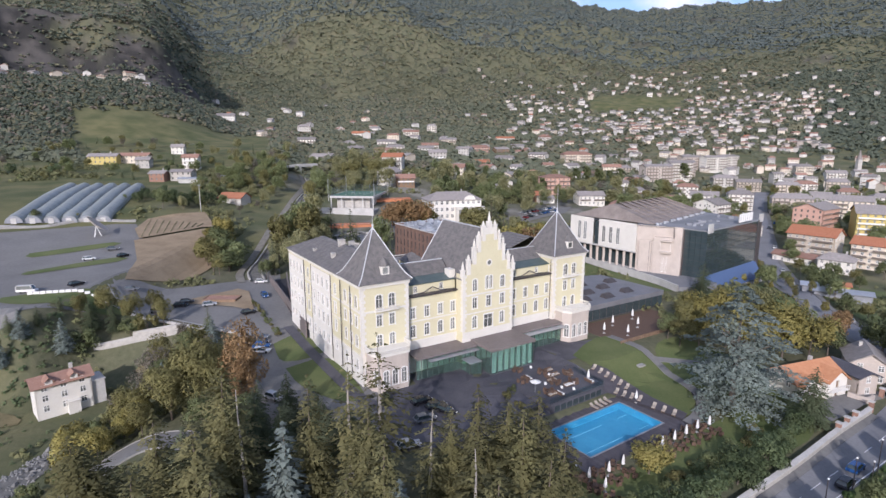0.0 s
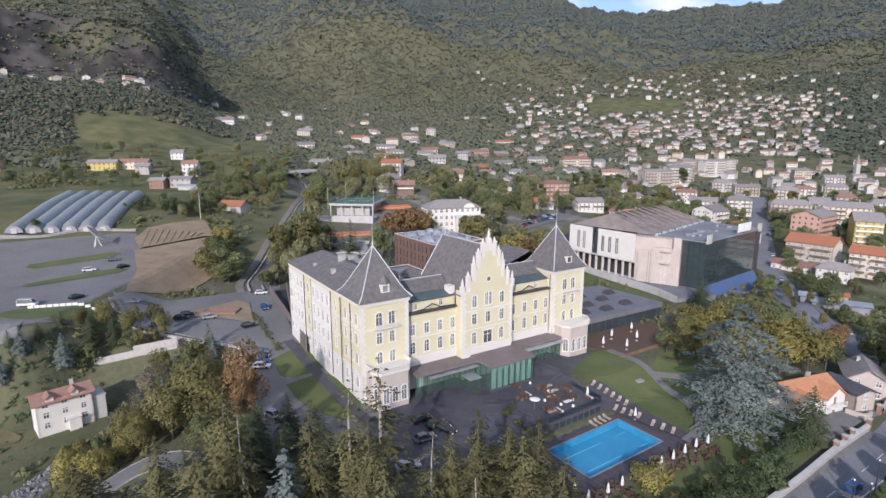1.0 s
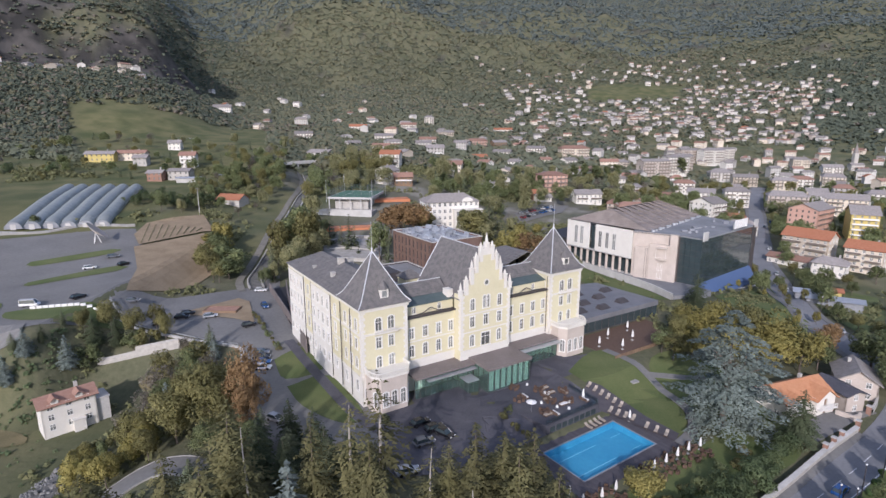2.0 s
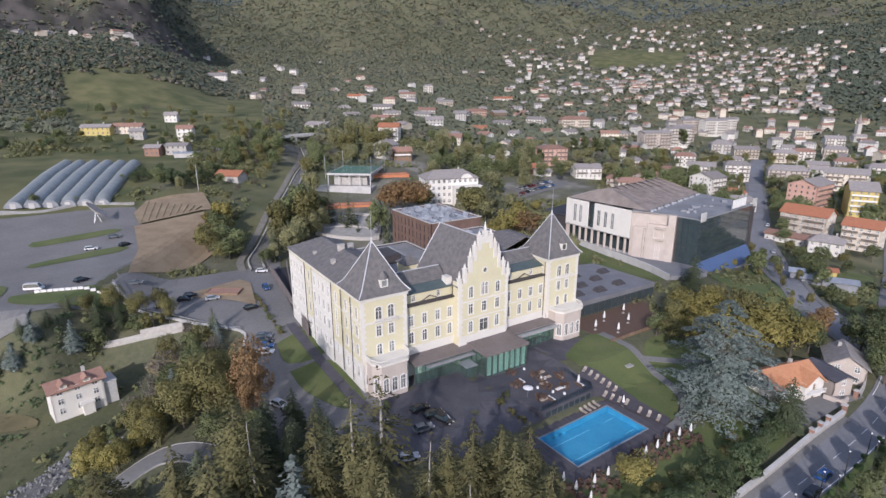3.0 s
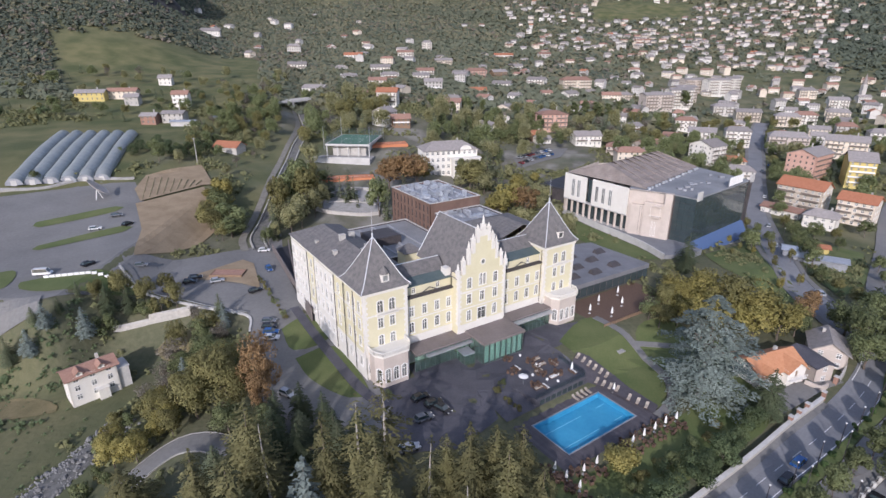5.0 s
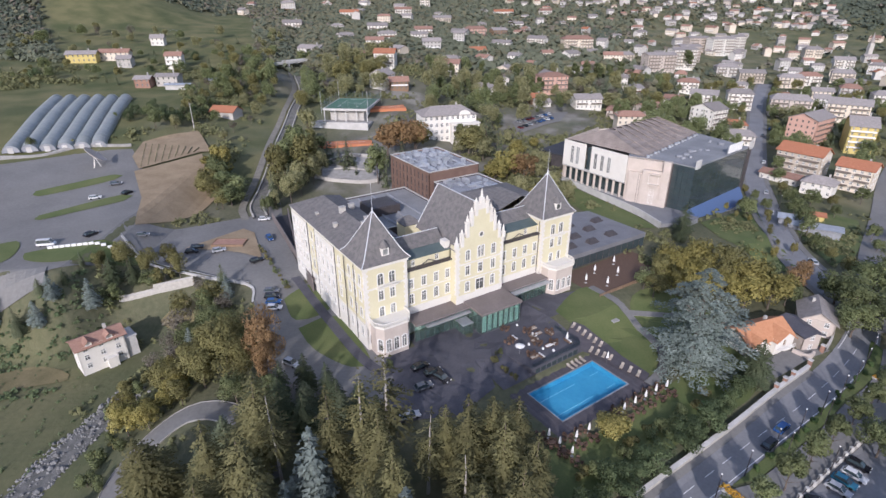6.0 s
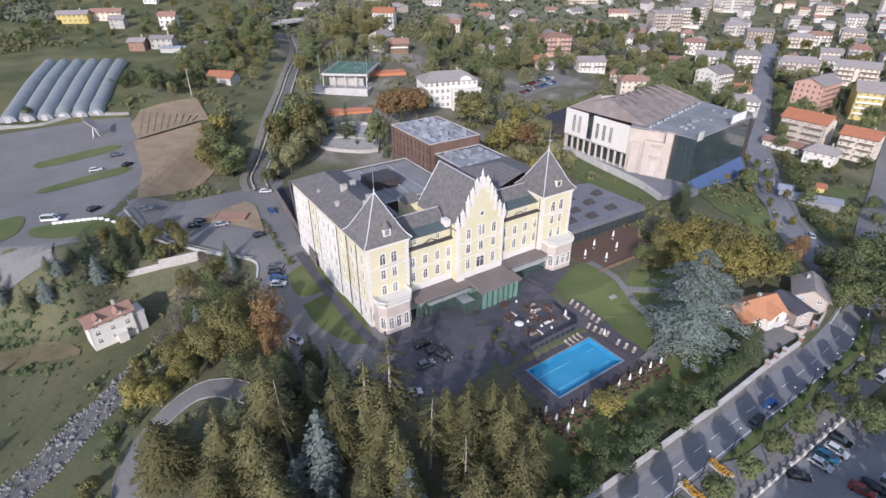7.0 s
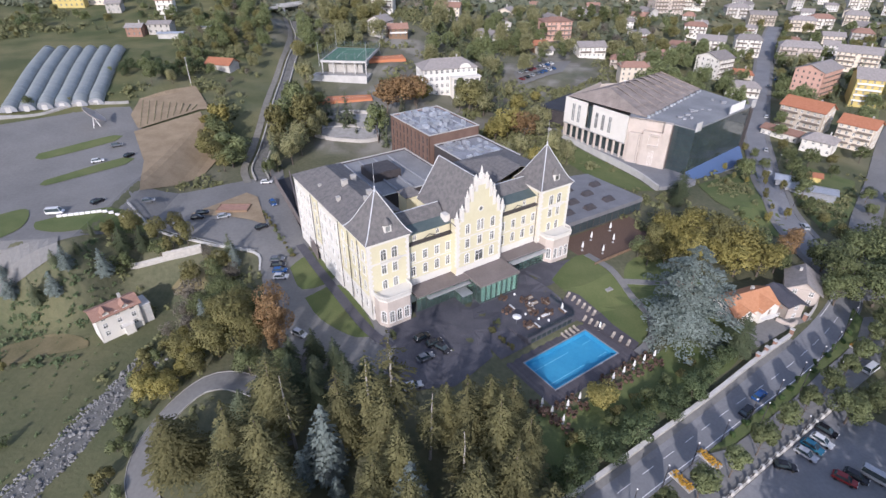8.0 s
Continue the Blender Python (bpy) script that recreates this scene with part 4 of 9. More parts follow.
veranda = thing("glass_veranda", HOTEL, "glass veranda with slim dark mullions and brown metal flat roof", "veranda")
boxes("roof_slab", M["bronze"], veranda, (11.9, 28.2, -3.6, 1.95, 8.05, 8.5))
boxes("roof_slab", M["bronze"], veranda, (28.2, 41.6, -9.3, -0.85, 8.35, 9.0))
boxes("roof_slab", M["bronze"], veranda, (41.6, 57.0, -2.6, 1.95, 8.05, 8.5))
boxes("canopy_edge", M["plant"], veranda, (43.0, 56.6, -4.4, -2.6, 7.7, 7.9), label="pale canopy edge over the terrace doors")
boxes("canopy_edge", M["plant"], veranda, (14.5, 28.0, -5.0, -3.6, 7.6, 7.8), label="pale canopy edge over the terrace doors")
glazing(veranda, 12.0, 28.4, -2.6, 2.9, 8.05)
glazing(veranda, 28.6, 41.4, -8.8, 2.9, 8.35, 1.8)
glazing(veranda, 41.6, 57.0, -2.0, 2.9, 8.05)
glazing(veranda, -8.8, -2.6, 28.6, 2.9, 8.35, 1.8, 90)
glazing(veranda, -8.8, -2.0, 41.4, 2.9, 8.35, 1.8, 90)
boxes("floor", M["slab"], veranda, (12.0, 57.0, -2.6, 1.9, 2.6, 2.9), (28.6, 41.4, -8.8, -2.7, 2.6, 2.9))
for k in range(7):
    boxes("curtain", M["canvas"], veranda, (28.9 + 1.8 * k, 30.3 + 1.8 * k, -8.4, -8.34, 2.95, 8.2), label="pale curtain behind the glass")
# small glass porch
porch = thing("glass_porch", HOTEL, "small clear glass entrance porch before the veranda", "porch")
glazing(porch, 24.2, 27.4, -6.6, 2.7, 5.6, 1.6)
glazing(porch, -6.6, -3.2, 24.2, 2.7, 5.6, 1.7, 90)
glazing(porch, -6.6, -3.2, 27.4, 2.7, 5.6, 1.7, 90)
boxes("porch_roof", M["plant"], porch, (24.1, 27.5, -6.7, -3.0, 5.6, 5.72))

# ---- buildings joined on behind and beside ----
def flat_block(name, u0, u1, v0, v1, z0, z1, wall, roof, label, rows_w=(), rows_s=(), rows_e=()):
    o = thing(name, ANNEX, label, "building")
    facade(o, u0, v0, 0, u1 - u0, z0, z1, rows_s, wall)
    facade(o, u0, v1, -90, v1 - v0, z0, z1, rows_w, wall)
    facade(o, u1, v0, 90, v1 - v0, z0, z1, rows_e, wall)
    facade(o, u1, v1, 180, u1 - u0, z0, z1, [], wall)
    boxes("flat_roof", roof, o, (u0 + 0.3, u1 - 0.3, v0 + 0.3, v1 - 0.3, z1 - 0.8, z1 - 0.45))
    boxes("parapet", M["concrete"], o, (u0 - 0.1, u1 + 0.1, v0 - 0.1, v0 + 0.4, z1, z1 + 0.25), (u0 - 0.1, u1 + 0.1, v1 - 0.4, v1 + 0.1, z1, z1 + 0.25), (u0 - 0.1, u0 + 0.4, v0 + 0.4, v1 - 0.4, z1, z1 + 0.25), (u1 - 0.4, u1 + 0.1, v0 + 0.4, v1 - 0.4, z1, z1 + 0.25))
    return o


cols = [2.2 + 2.9 * k for k in range(10)]
brown = flat_block("brown_block", 55.5, 78.0, 62.0, 92.0, 2.0, 22.4, M["rust"], M["membrane"], "rust-brown clad modern hotel block with a grey flat roof", rows_w=[(cols, z, 0.55, 2.3, "slot") for z in (18.6, 15.0, 11.4, 7.8)])
# vertical cladding panels, a little uneven
random.seed(5)
PANELS = []
for d in (0.03, 0.05, 0.07):
    bm = bmesh.new()
    box(bm, 0, 0.9, -d, 0.0, 0, 3.3)
    PANELS.append(mesh_of(bm, "panel", M["rust"]))
for i in range(9):
    for z in (18.7, 15.1, 11.5, 7.9, 4.3):
        o = part("panel", random.choice(PANELS), None, brown)
        o.matrix_basis = pose(55.5, 92.0, 0, 0, 0, -90) @ pose(2.75 + 2.9 * i, 0, z)
steps_ = flat_block("brown_block", 57.5, 78.0, 37.0, 61.9, 2.0, 18.6, M["dark"], M["membrane"], "lower dark brown hotel block with a grey flat roof")
for i in range(34):
    u, v = random.uniform(59.5, 76), random.uniform(40, 60)
    a, b, h = random.uniform(0.6, 2.6), random.uniform(0.6, 3.2), random.uniform(0.4, 1.3)
    boxes("roof_unit", M["plant"], steps_, (u - a / 2, u + a / 2, v - b / 2, v + b / 2, 18.15, 18.15 + h), (u - a * 0.3, u + a * 0.3, v - b * 0.3, v + b * 0.3, 18.15 + h, 18.3 + h))
for i in range(44):
    u, v = random.uniform(57.5, 76), random.uniform(64, 90)
    a, b, h = random.uniform(0.6, 2.6), random.uniform(0.6, 3.2), random.uniform(0.5, 1.6)
    boxes("roof_unit", M["plant"], brown, (u - a / 2, u + a / 2, v - b / 2, v + b / 2, 21.95, 21.95 + h), (u - a * 0.3, u + a * 0.3, v - b * 0.3, v + b * 0.3, 21.95 + h, 22.1 + h))
for u in (60.0, 66.5, 73.0):
    bm = bmesh.new()
    tube(bm, (u, 64, 22.3), (u, 89, 22.3), 0.3, 0.3, 8)
    part("duct", bm, M["plant"], brown)

low = flat_block("low_annex", 16.5, 55.0, 46.0, 80.0, 2.0, 12.0, M["dark"], M["roofgrey"], "low dark annex with a grey metal roof")
for u in (22, 28, 34, 40, 46):
    boxes("roof_ridge", M["membrane"], low, (u - 0.3, u + 0.3, 48, 78, 11.5, 12.1))
boxes("plant_room", M["dark"], low, (30, 41, 58, 68, 11.5, 14.5), (30.3, 40.7, 58.3, 67.7, 14.5, 14.7))
ramp = thing("ramp_wall", ANNEX, "dark grey sunken ramp with solid side walls beside the hotel", "ramp")
for p, q in (((-0.9, 34.0), (5.2, 92.0)), ((1.2, 52.5), (11.5, 93.0))):
    o = part("wall", wall_mesh(math.hypot(q[0] - p[0], q[1] - p[1]), 1.0, 8.0, []), M["bronze"], ramp)
    o.matrix_basis = pose(p[0], p[1], 0, 0, 0, math.degrees(math.atan2(q[1] - p[1], q[0] - p[0])))
bm = bmesh.new()
prism(bm, [(-0.5, 34.0), (0.3, 34.0), (0.3, 52), (11.2, 93.0), (5.6, 92.0)], 1.0, 5.6)
part("floor", bm, M["blackroof"], ramp)
bm = bmesh.new()
prism(bm, [(-0.5, 34.0), (0.3, 34.0), (0.3, 51.0), (1.0, 51.0)], 7.4, 7.7)
part("cover", bm, M["bronze"], ramp)

pav = thing("pavilion", ANNEX, "grey pavilion with a flat metal roof and raised skylights", "building")
pts = [(67.8, 4.6), (74.0, 4.0), (106.0, 3.6), (105.0, 28.0), (94.0, 31.0), (68.6, 18.0)]
bm = bmesh.new()
prism(bm, pts, 1.0, 3.4)
part("base", bm, M["dark"], pav)
bm = bmesh.new()
prism(bm, [(x * 0.985 + 1.3, y * 0.95 + 0.3) for x, y in pts], 3.4, 6.4)
part("glazing", bm, M["glasswall"], pav, "dark glazed wall")
bm = bmesh.new()
prism(bm, [(x * 1.01 - 0.8, y * 1.03) for x, y in pts], 6.4, 7.9)
part("roof", bm, M["greymetal"], pav)
for k in range(12):
    q = Vector(pts[1]).lerp(Vector(pts[2]), k / 11)
    w = Vector(pts[2]).lerp(Vector(pts[3]), k / 11)
    for p in (q, w):
        bm = bmesh.new()
        tube(bm, (p.x, p.y - 0.1, 3.2), (p.x, p.y - 0.1, 6.5), 0.07, 0.07, 5)
        part("mullion", bm, M["dark"], pav)
for u, v in ((76, 9), (83, 14), (85, 8), (92, 16), (95, 9), (100, 20), (88, 22), (76, 16)):
    bm = bmesh.new()
    c = [(u - 2.2, v - 1.2, 7.9), (u + 2.2, v - 1.2, 7.9), (u + 2.2, v + 1.4, 7.9), (u - 2.2, v + 1.4, 7.9)]
    t = [(u - 1.5, v + 0.4, 9.0), (u + 1.5, v + 0.4, 9.0), (u + 1.5, v + 1.2, 9.0), (u - 1.5, v + 1.2, 9.0)]
    a, b = [bm.verts.new(q) for q in c], [bm.verts.new(q) for q in t]
    bm.faces.new(a[::-1]), bm.faces.new(b)
    for k in range(4):
        bm.faces.new((a[k], a[(k + 1) % 4], b[(k + 1) % 4], b[k]))
    part("skylight", bm, M["dark"], pav)


# ---- roads, yards, lawns ----
def road(name, pts, w, off, material, label):
    bm = bmesh.new()
    strip(bm, pts, w, off)
    return structure(name, bm, material, label, "road")


ROAD = [(-8, 36), (10, 49.5), (28, 59.5), (38, 66), (49, 73.3), (62, 82), (79, 93), (93, 103), (104, 112), (113, 121), (119, 130)]
road("road_main", ROAD, 7.8, 0.10, M["asphalt"], "grey asphalt main road with white edge lines")
bm = bmesh.new()
strip(bm, ROAD, 0.18, 0.13, shift=3.25)
strip(bm, ROAD, 0.18, 0.13, shift=-3.25)
ln = smooth_line(ROAD, 3.0)
for i in range(0, len(ln) - 2, 1):
    if i % 2 == 0:
        strip(bm, [ln[i], ln[i + 1]], 0.14, 0.13, 1.5)
structure("road_lines", bm, M["paint"], "white painted edge lines and centre dashes", "road marking")
AVENUE = [(119, 128), (117, 142), (120, 165), (126.5, 188), (134, 206), (144, 228), (157.5, 261), (171.5, 288.5), (190.5, 325), (215, 370), (244.5, 426), (281, 487), (292, 504)]
road("road_avenue", AVENUE, 8.4, 0.25, M["asphalt"], "asphalt avenue running into the town")
bm = bmesh.new()
strip(bm, AVENUE, 2.0, 0.4, shift=5.2, thick=0.4)
strip(bm, AVENUE, 2.0, 0.4, shift=-5.2, thick=0.4)
structure("pavement_avenue", bm, M["asphaltl"], "pale pavement beside the avenue", "pavement")
road("road_east", [(119, 130), (130, 142), (150, 168), (182, 206), (228, 262), (300, 330)], 9.0, 0.3, M["asphaltl"], "grey side road")
structure("roundabout", (lambda b: (patch(b, [(120 + 9.5 * math.cos(a), 131 + 9.5 * math.sin(a)) for a in np.linspace(0, 2 * math.pi, 25)[:-1]], 0.16, 5), b)[1])(bmesh.new()), M["asphalt"], "small asphalt roundabout", "road")
# stone garden wall along the road, with coping
# lines beside the road are given by their way along it and their distance across it
def beside(along, across):
    return (0.8333 * along - 0.5456 * across, 0.5456 * along + 0.8333 * across)


WALL = [(-6, 41.8), (10, 53), *[beside(a, c) for a, c in ((55, 38.4), (76, 38.6), (98, 39.0), (116, 39.8), (132, 40.0))]]
bm = bmesh.new()
strip(bm, WALL, 0.55, 1.25, 2.0, thick=3.2)
structure("garden_wall", bm, M["wallstone"], "long pale stone garden wall along the road", "wall")
bm = bmesh.new()
strip(bm, WALL, 0.85, 1.42, 2.0, thick=0.17)
structure("wall_coping", bm, M["concrete"], "pale stone coping on the garden wall", "wall coping")
bm = bmesh.new()
strip(bm, WALL, 1.3, 0.24, 2.0, shift=-0.95, thick=0.3)
structure("pavement_main", bm, M["asphaltl"], "narrow grey pavement under the wall", "pavement")
for x, y in (beside(117, 40.1), beside(121, 40.2), beside(125, 40.3), beside(133, 40.3), beside(142, 41.5)):
    o = thing("gate_pillar", pose(x, y, gz(x, y), 0, 0, 34), "square brick gate pillar with stone cap", "pillar", "gate pillars")
    boxes("shaft", M["terrabrown"], o, (-0.4, 0.4, -0.4, 0.4, -0.5, 2.2))
    boxes("cap", M["concrete"], o, (-0.5, 0.5, -0.5, 0.5, 2.2, 2.4))
# plaza east of the road
patch_obj("plaza", [beside(*q) for q in ((70, 30.4), (82, 30.6), (88, 28.6), (100, 28.4), (114, 28.6), (126, 29.4), (136, 29.4), (146, 30), (158, 33.5), (163, 31), (152, 26), (140, 22.4), (122, 22.6), (95, 22.6), (80, 22.5), (70, 22.5))], 0.18, M["asphaltl"], "pale paved promenade with round trees", "pavement", curve=False)
patch_obj("verge", [beside(*q) for q in ((84, 30.6), (96, 30.9), (110, 31.0), (124, 31.2), (136, 31.8), (146, 33.0), (156, 36.0), (160, 37.0), (157, 33.3), (146, 30.2), (136, 29.6), (126, 29.6), (114, 28.8), (100, 28.6), (89, 28.8))], 0.26, M["lawn"], "strip of mown grass beside the road", "grass", curve=False, size=2.5)
for x, y, rz, ln_ in ((52.3, 69.3, -62, 5), (45.0, 64.4, -62, 5.0), (103.8, 102.6, 30, 3.2), (121, 138, 20, 4)):
    o = thing("flower_bed", pose(x, y, gz(x, y) + 0.2, 0, 0, rz), "raised bed full of orange flowers", "flower bed", "flower beds")
    boxes("kerb", M["concrete"], o, (-ln_ / 2, ln_ / 2, -1.0, 1.0, -0.3, 0.12))
    bm = bmesh.new()
    random.seed(int(x))
    for i in range(90):
        c = Vector((random.uniform(-ln_ / 2 + 0.2, ln_ / 2 - 0.2), random.uniform(-0.85, 0.85), 0.25 + random.random() * 0.2))
        bmesh.ops.create_icosphere(bm, subdivisions=1, radius=random.uniform(0.14, 0.26), matrix=Matrix.Translation(c))
    part("blossom", bm, M["flowers"], o)["kind"] = "stuff"
bm = bmesh.new()
strip(bm, [beside(a, 22.4) for a in (74, 84, 95, 108, 121)], 0.6, 0.5, 2.0, thick=3.2)
structure("parking_wall", bm, M["wallstone"], "pale retaining wall of the promenade above the car park", "wall")
fence = thing("balustrade", pose(0, 0, 0), "pale stone balustrade posts with a dark rail", "railing", kind="structure")
bm = bmesh.new()
prev = None
for i in range(18):
    q = Vector((*beside(76 + 2.6 * i, 22.4), 0))
    q.z = gz(q.x, q.y) + 0.45
    boxes("post", M["concrete"], fence, (q.x - 0.3, q.x + 0.3, q.y - 0.3, q.y + 0.3, q.z, q.z + 1.05))
    if prev is not None:
        for dz in (0.45, 0.85):
            tube(bm, prev + Vector((0, 0, dz)), q + Vector((0, 0, dz)), 0.05, 0.05, 5)
    prev = q
part("rail", bm, M["dark"], fence)
bm = bmesh.new()
random.seed(14)
for i in range(13):
    x, y = beside(92 + 4.6 * i + random.uniform(-1, 1), 30.0 + 0.015 * i * i + random.uniform(-0.5, 0.5))
    for k in range(6):
        bmesh.ops.create_icosphere(bm, subdivisions=2, radius=random.uniform(0.35, 0.55), matrix=Matrix.Translation((x + random.gauss(0, 0.25), y + random.gauss(0, 0.25), gz(x, y) + 0.45 + 0.12 * k)))
structure("clipped_shrubs", bm, M["hedge"], "small clipped green shrubs on the grass verge", "shrubs", "stuff")
patch_obj("car_park_east", [(48, 50), beside(74, 22.0), beside(95, 22.0), beside(121, 22.0), (96, 77), (110, 70), (90, 50), (70, 40)], 0.15, M["asphalt"], "asphalt car park below the promenade", "car park", curve=False)
# forecourt west of the hotel
patch_obj("forecourt", [(-103, 160), (-90, 151), (-75, 145.5), (-58, 140.5), (-53, 128), (-46, 108), (-38, 94), (-28, 82), (-22, 84), (-28, 97), (-35, 106), (-40, 120), (-46, 132), (-42, 142), (-48, 160), (-62, 192), (-66, 205), (-75, 204), (-73, 190), (-84, 184), (-94, 178), (-103, 171), (-112, 172)], 0.14, M["asphaltl"], "grey asphalt forecourt and drive", "road", curve=False)
patch_obj("forecourt_island", [(-86, 161), (-80, 168), (-72, 177.5), (-67, 174), (-58.5, 154.5), (-66, 158), (-74, 160)], 0.42, M["soil"], "dry planted traffic island", "grass", curve=False)
patch_obj("lawn_west", [(-45.5, 131), (-43, 136), (-38, 139.5), (-31.5, 126.5), (-39.5, 120.5)], 0.30, M["lawn"], "small mown lawn beside the hotel", "grass")
patch_obj("lawn_southwest", [(-38, 116.5), (-29.5, 122.5), (-18, 104), (-22, 100.5), (-32, 107.5)], 0.30, M["lawn"], "small mown lawn beside the hotel", "grass")
patch_obj("drive_west", [(-48, 131), (-44, 138), (-38, 141.5), (-30, 127), (-15, 104), (-12, 97), (-14, 88), (-24, 86), (-32, 97), (-40, 112)], 0.22, M["asphaltl"], "grey asphalt drive curving round the lawns", "road", curve=False)
bm = bmesh.new()
strip(bm, [(-45, 143), (-33, 124), (-20, 104), (-13, 97)], 2.6, 0.36, thick=0.16)
structure("path_west", bm, M["slab"], "dark stone footpath along the hotel", "path")
# steps and low walls of the island, retaining wall to the south
o = thing("island_planter", pose(-72, 165, gz(-72, 165)), "low timber-edged planter on the traffic island", "planter")
boxes("edge", M["wood"], o, (-5.5, 4.5, -2.6, -2.3, -0.2, 1.0), (-5.5, 4.5, 2.3, 2.6, -0.2, 1.0), (-5.8, -5.5, -2.6, 2.6, -0.2, 1.0), (4.5, 4.8, -2.6, 2.6, -0.2, 1.0))
boxes("bed", M["terrabrown"], o, (-5.5, 4.5, -2.3, 2.3, -0.2, 0.85))
bm = bmesh.new()
strip(bm, [(-104, 158.5), (-90, 149.5), (-75, 144.2), (-58, 139.2), (-54, 130)], 0.6, 0.5, 2.0, thick=6.0)
structure("retaining_wall", bm, M["concrete"], "pale concrete retaining wall below the forecourt", "wall")
bm = bmesh.new()
strip(bm, [(-95.5, 136.3), (-91, 137.3), (-86, 138.6)], 0.6, 1.4, 2.0, thick=3)
strip(bm, [(-86, 138.6), (-80, 140), (-75, 141.2)], 0.6, 2.6, 2.0, thick=5)
structure("concrete_wall", bm, M["wallstone"], "weathered pale concrete wall on the wooded bank", "wall")
rail = thing("guard_rail", pose(0, 0, 0), "grey steel guard rail on the retaining wall", "railing")
for i, q in enumerate(smooth_line([(-104, 158.5), (-90, 149.5), (-75, 144.2), (-58, 139.2)], 2.0)):
    z = gz(q.x, q.y) + 0.5
    boxes("post", M["steel"], rail, (q.x - 0.06, q.x + 0.06, q.y - 0.06, q.y + 0.06, z, z + 1.0))
bm = bmesh.new()
strip(bm, [(-104, 158.5), (-90, 149.5), (-75, 144.2), (-58, 139.2)], 0.1, 1.5, 2.0, thick=0.25)
part("rail", bm, M["steel"], rail)
# large car park to the west
patch_obj("car_park_west", [(-124, 122), (-108, 134), (-96, 150), (-101, 165), (-112, 190), (-120, 208), (-131, 226), (-141, 240), (-160, 235), (-171, 223.5), (-184, 216.5), (-240, 188), (-240, 120), (-160, 105)], 0.16, M["asphaltl"], "wide pale asphalt car park", "car park", curve=False)
for pts in ([(-153.5, 192.5), (-150, 188.5), (-131.5, 206), (-134, 211)], [(-140, 173), (-137, 169), (-118, 186.5), (-121, 192.5)], [(-124, 143), (-121, 138.5), (-112, 137), (-103, 141.5), (-95, 152), (-101, 155), (-116, 148.5)], [(-131, 128), (-126, 140), (-133, 152), (-142, 140)]):
    patch_obj("car_park_verge", pts, 0.30, M["lawn"], "grass island between parking bays", "grass")
bm = bmesh.new()
strip(bm, [(-200, 208), (-184.5, 217.5), (-171.5, 224.8), (-160.5, 236), (-143, 243.5)], 1.0, 1.3, 2.0, thick=3)
structure("car_park_wall", bm, M["gravel"], "pale stone wall behind the car park", "wall")
BL = bmesh.new()
box(BL, -0.65, 0.65, -0.25, 0.25, 0, 0.75)
BLOCK = mesh_of(BL, "road_block", M["canvas"])
for i in range(15):
    q = Vector((-118.5, 146.2)).lerp(Vector((-97.5, 152.5)), i / 14)
    o = tagged(new("road_block", BLOCK), "white plastic road barrier block", "barrier", "barrier blocks")
    o.matrix_world = pose(q.x, q.y, gz(q.x, q.y) + 0.28, 0, 0, 17)
road("road_west", [(-200, 96), (-150, 108), (-128, 122), (-110, 131)], 7.0, 0.45, M["asphaltl"], "grey road at the car park")
# fields
patch_obj("ploughed_field", [(-128, 215), (-109, 238), (-99, 218), (-92, 205), (-93, 193), (-104, 167), (-113, 190)], 0.38, M["soil"], "brown tilled field with faint rows", "field", curve=False, size=2.5)
bm = bmesh.new()
for k in range(11):
    a, b = Vector((-126.5 + 1.7 * k, 215 + 2.0 * k)), Vector((-104.5 + 1.1 * k, 175 + 2.0 * k))
    strip(bm, [a, b], 0.45, 0.415, 2.5)
structure("furrows", bm, M["soil"], "faint raised furrows across the field", "field", "stuff")
patch_obj("vineyard", [(-136, 230), (-140, 248), (-122, 268), (-106, 241), (-110, 239), (-127, 217)], 0.75, M["soil"], "small vineyard plot of dry soil", "field", curve=False, size=2.5)
# hairpin drive through the wood
DRIVE = [(-33, 70), (-36, 78), (-40, 83.5), (-45.8, 85.8), (-49.2, 86.4), (-53.4, 85.5), (-56.3, 83.2), (-58.8, 79.8), (-60.8, 75.4), (-61.4, 71.1), (-60.2, 66.2), (-56.6, 60.5), (-50, 50)]
road("road_drive", DRIVE, 5.2, 0.22, M["asphaltl"], "narrow curved asphalt drive through the trees")
bm = bmesh.new()
strip(bm, DRIVE, 0.14, 0.36, 2.0, shift=-2.7, thick=0.8)
strip(bm, DRIVE, 0.14, 0.34, 2.0, shift=2.7, thick=0.8)
structure("kerb_drive", bm, M["gravel"], "pale stone kerb along the drive", "kerb")
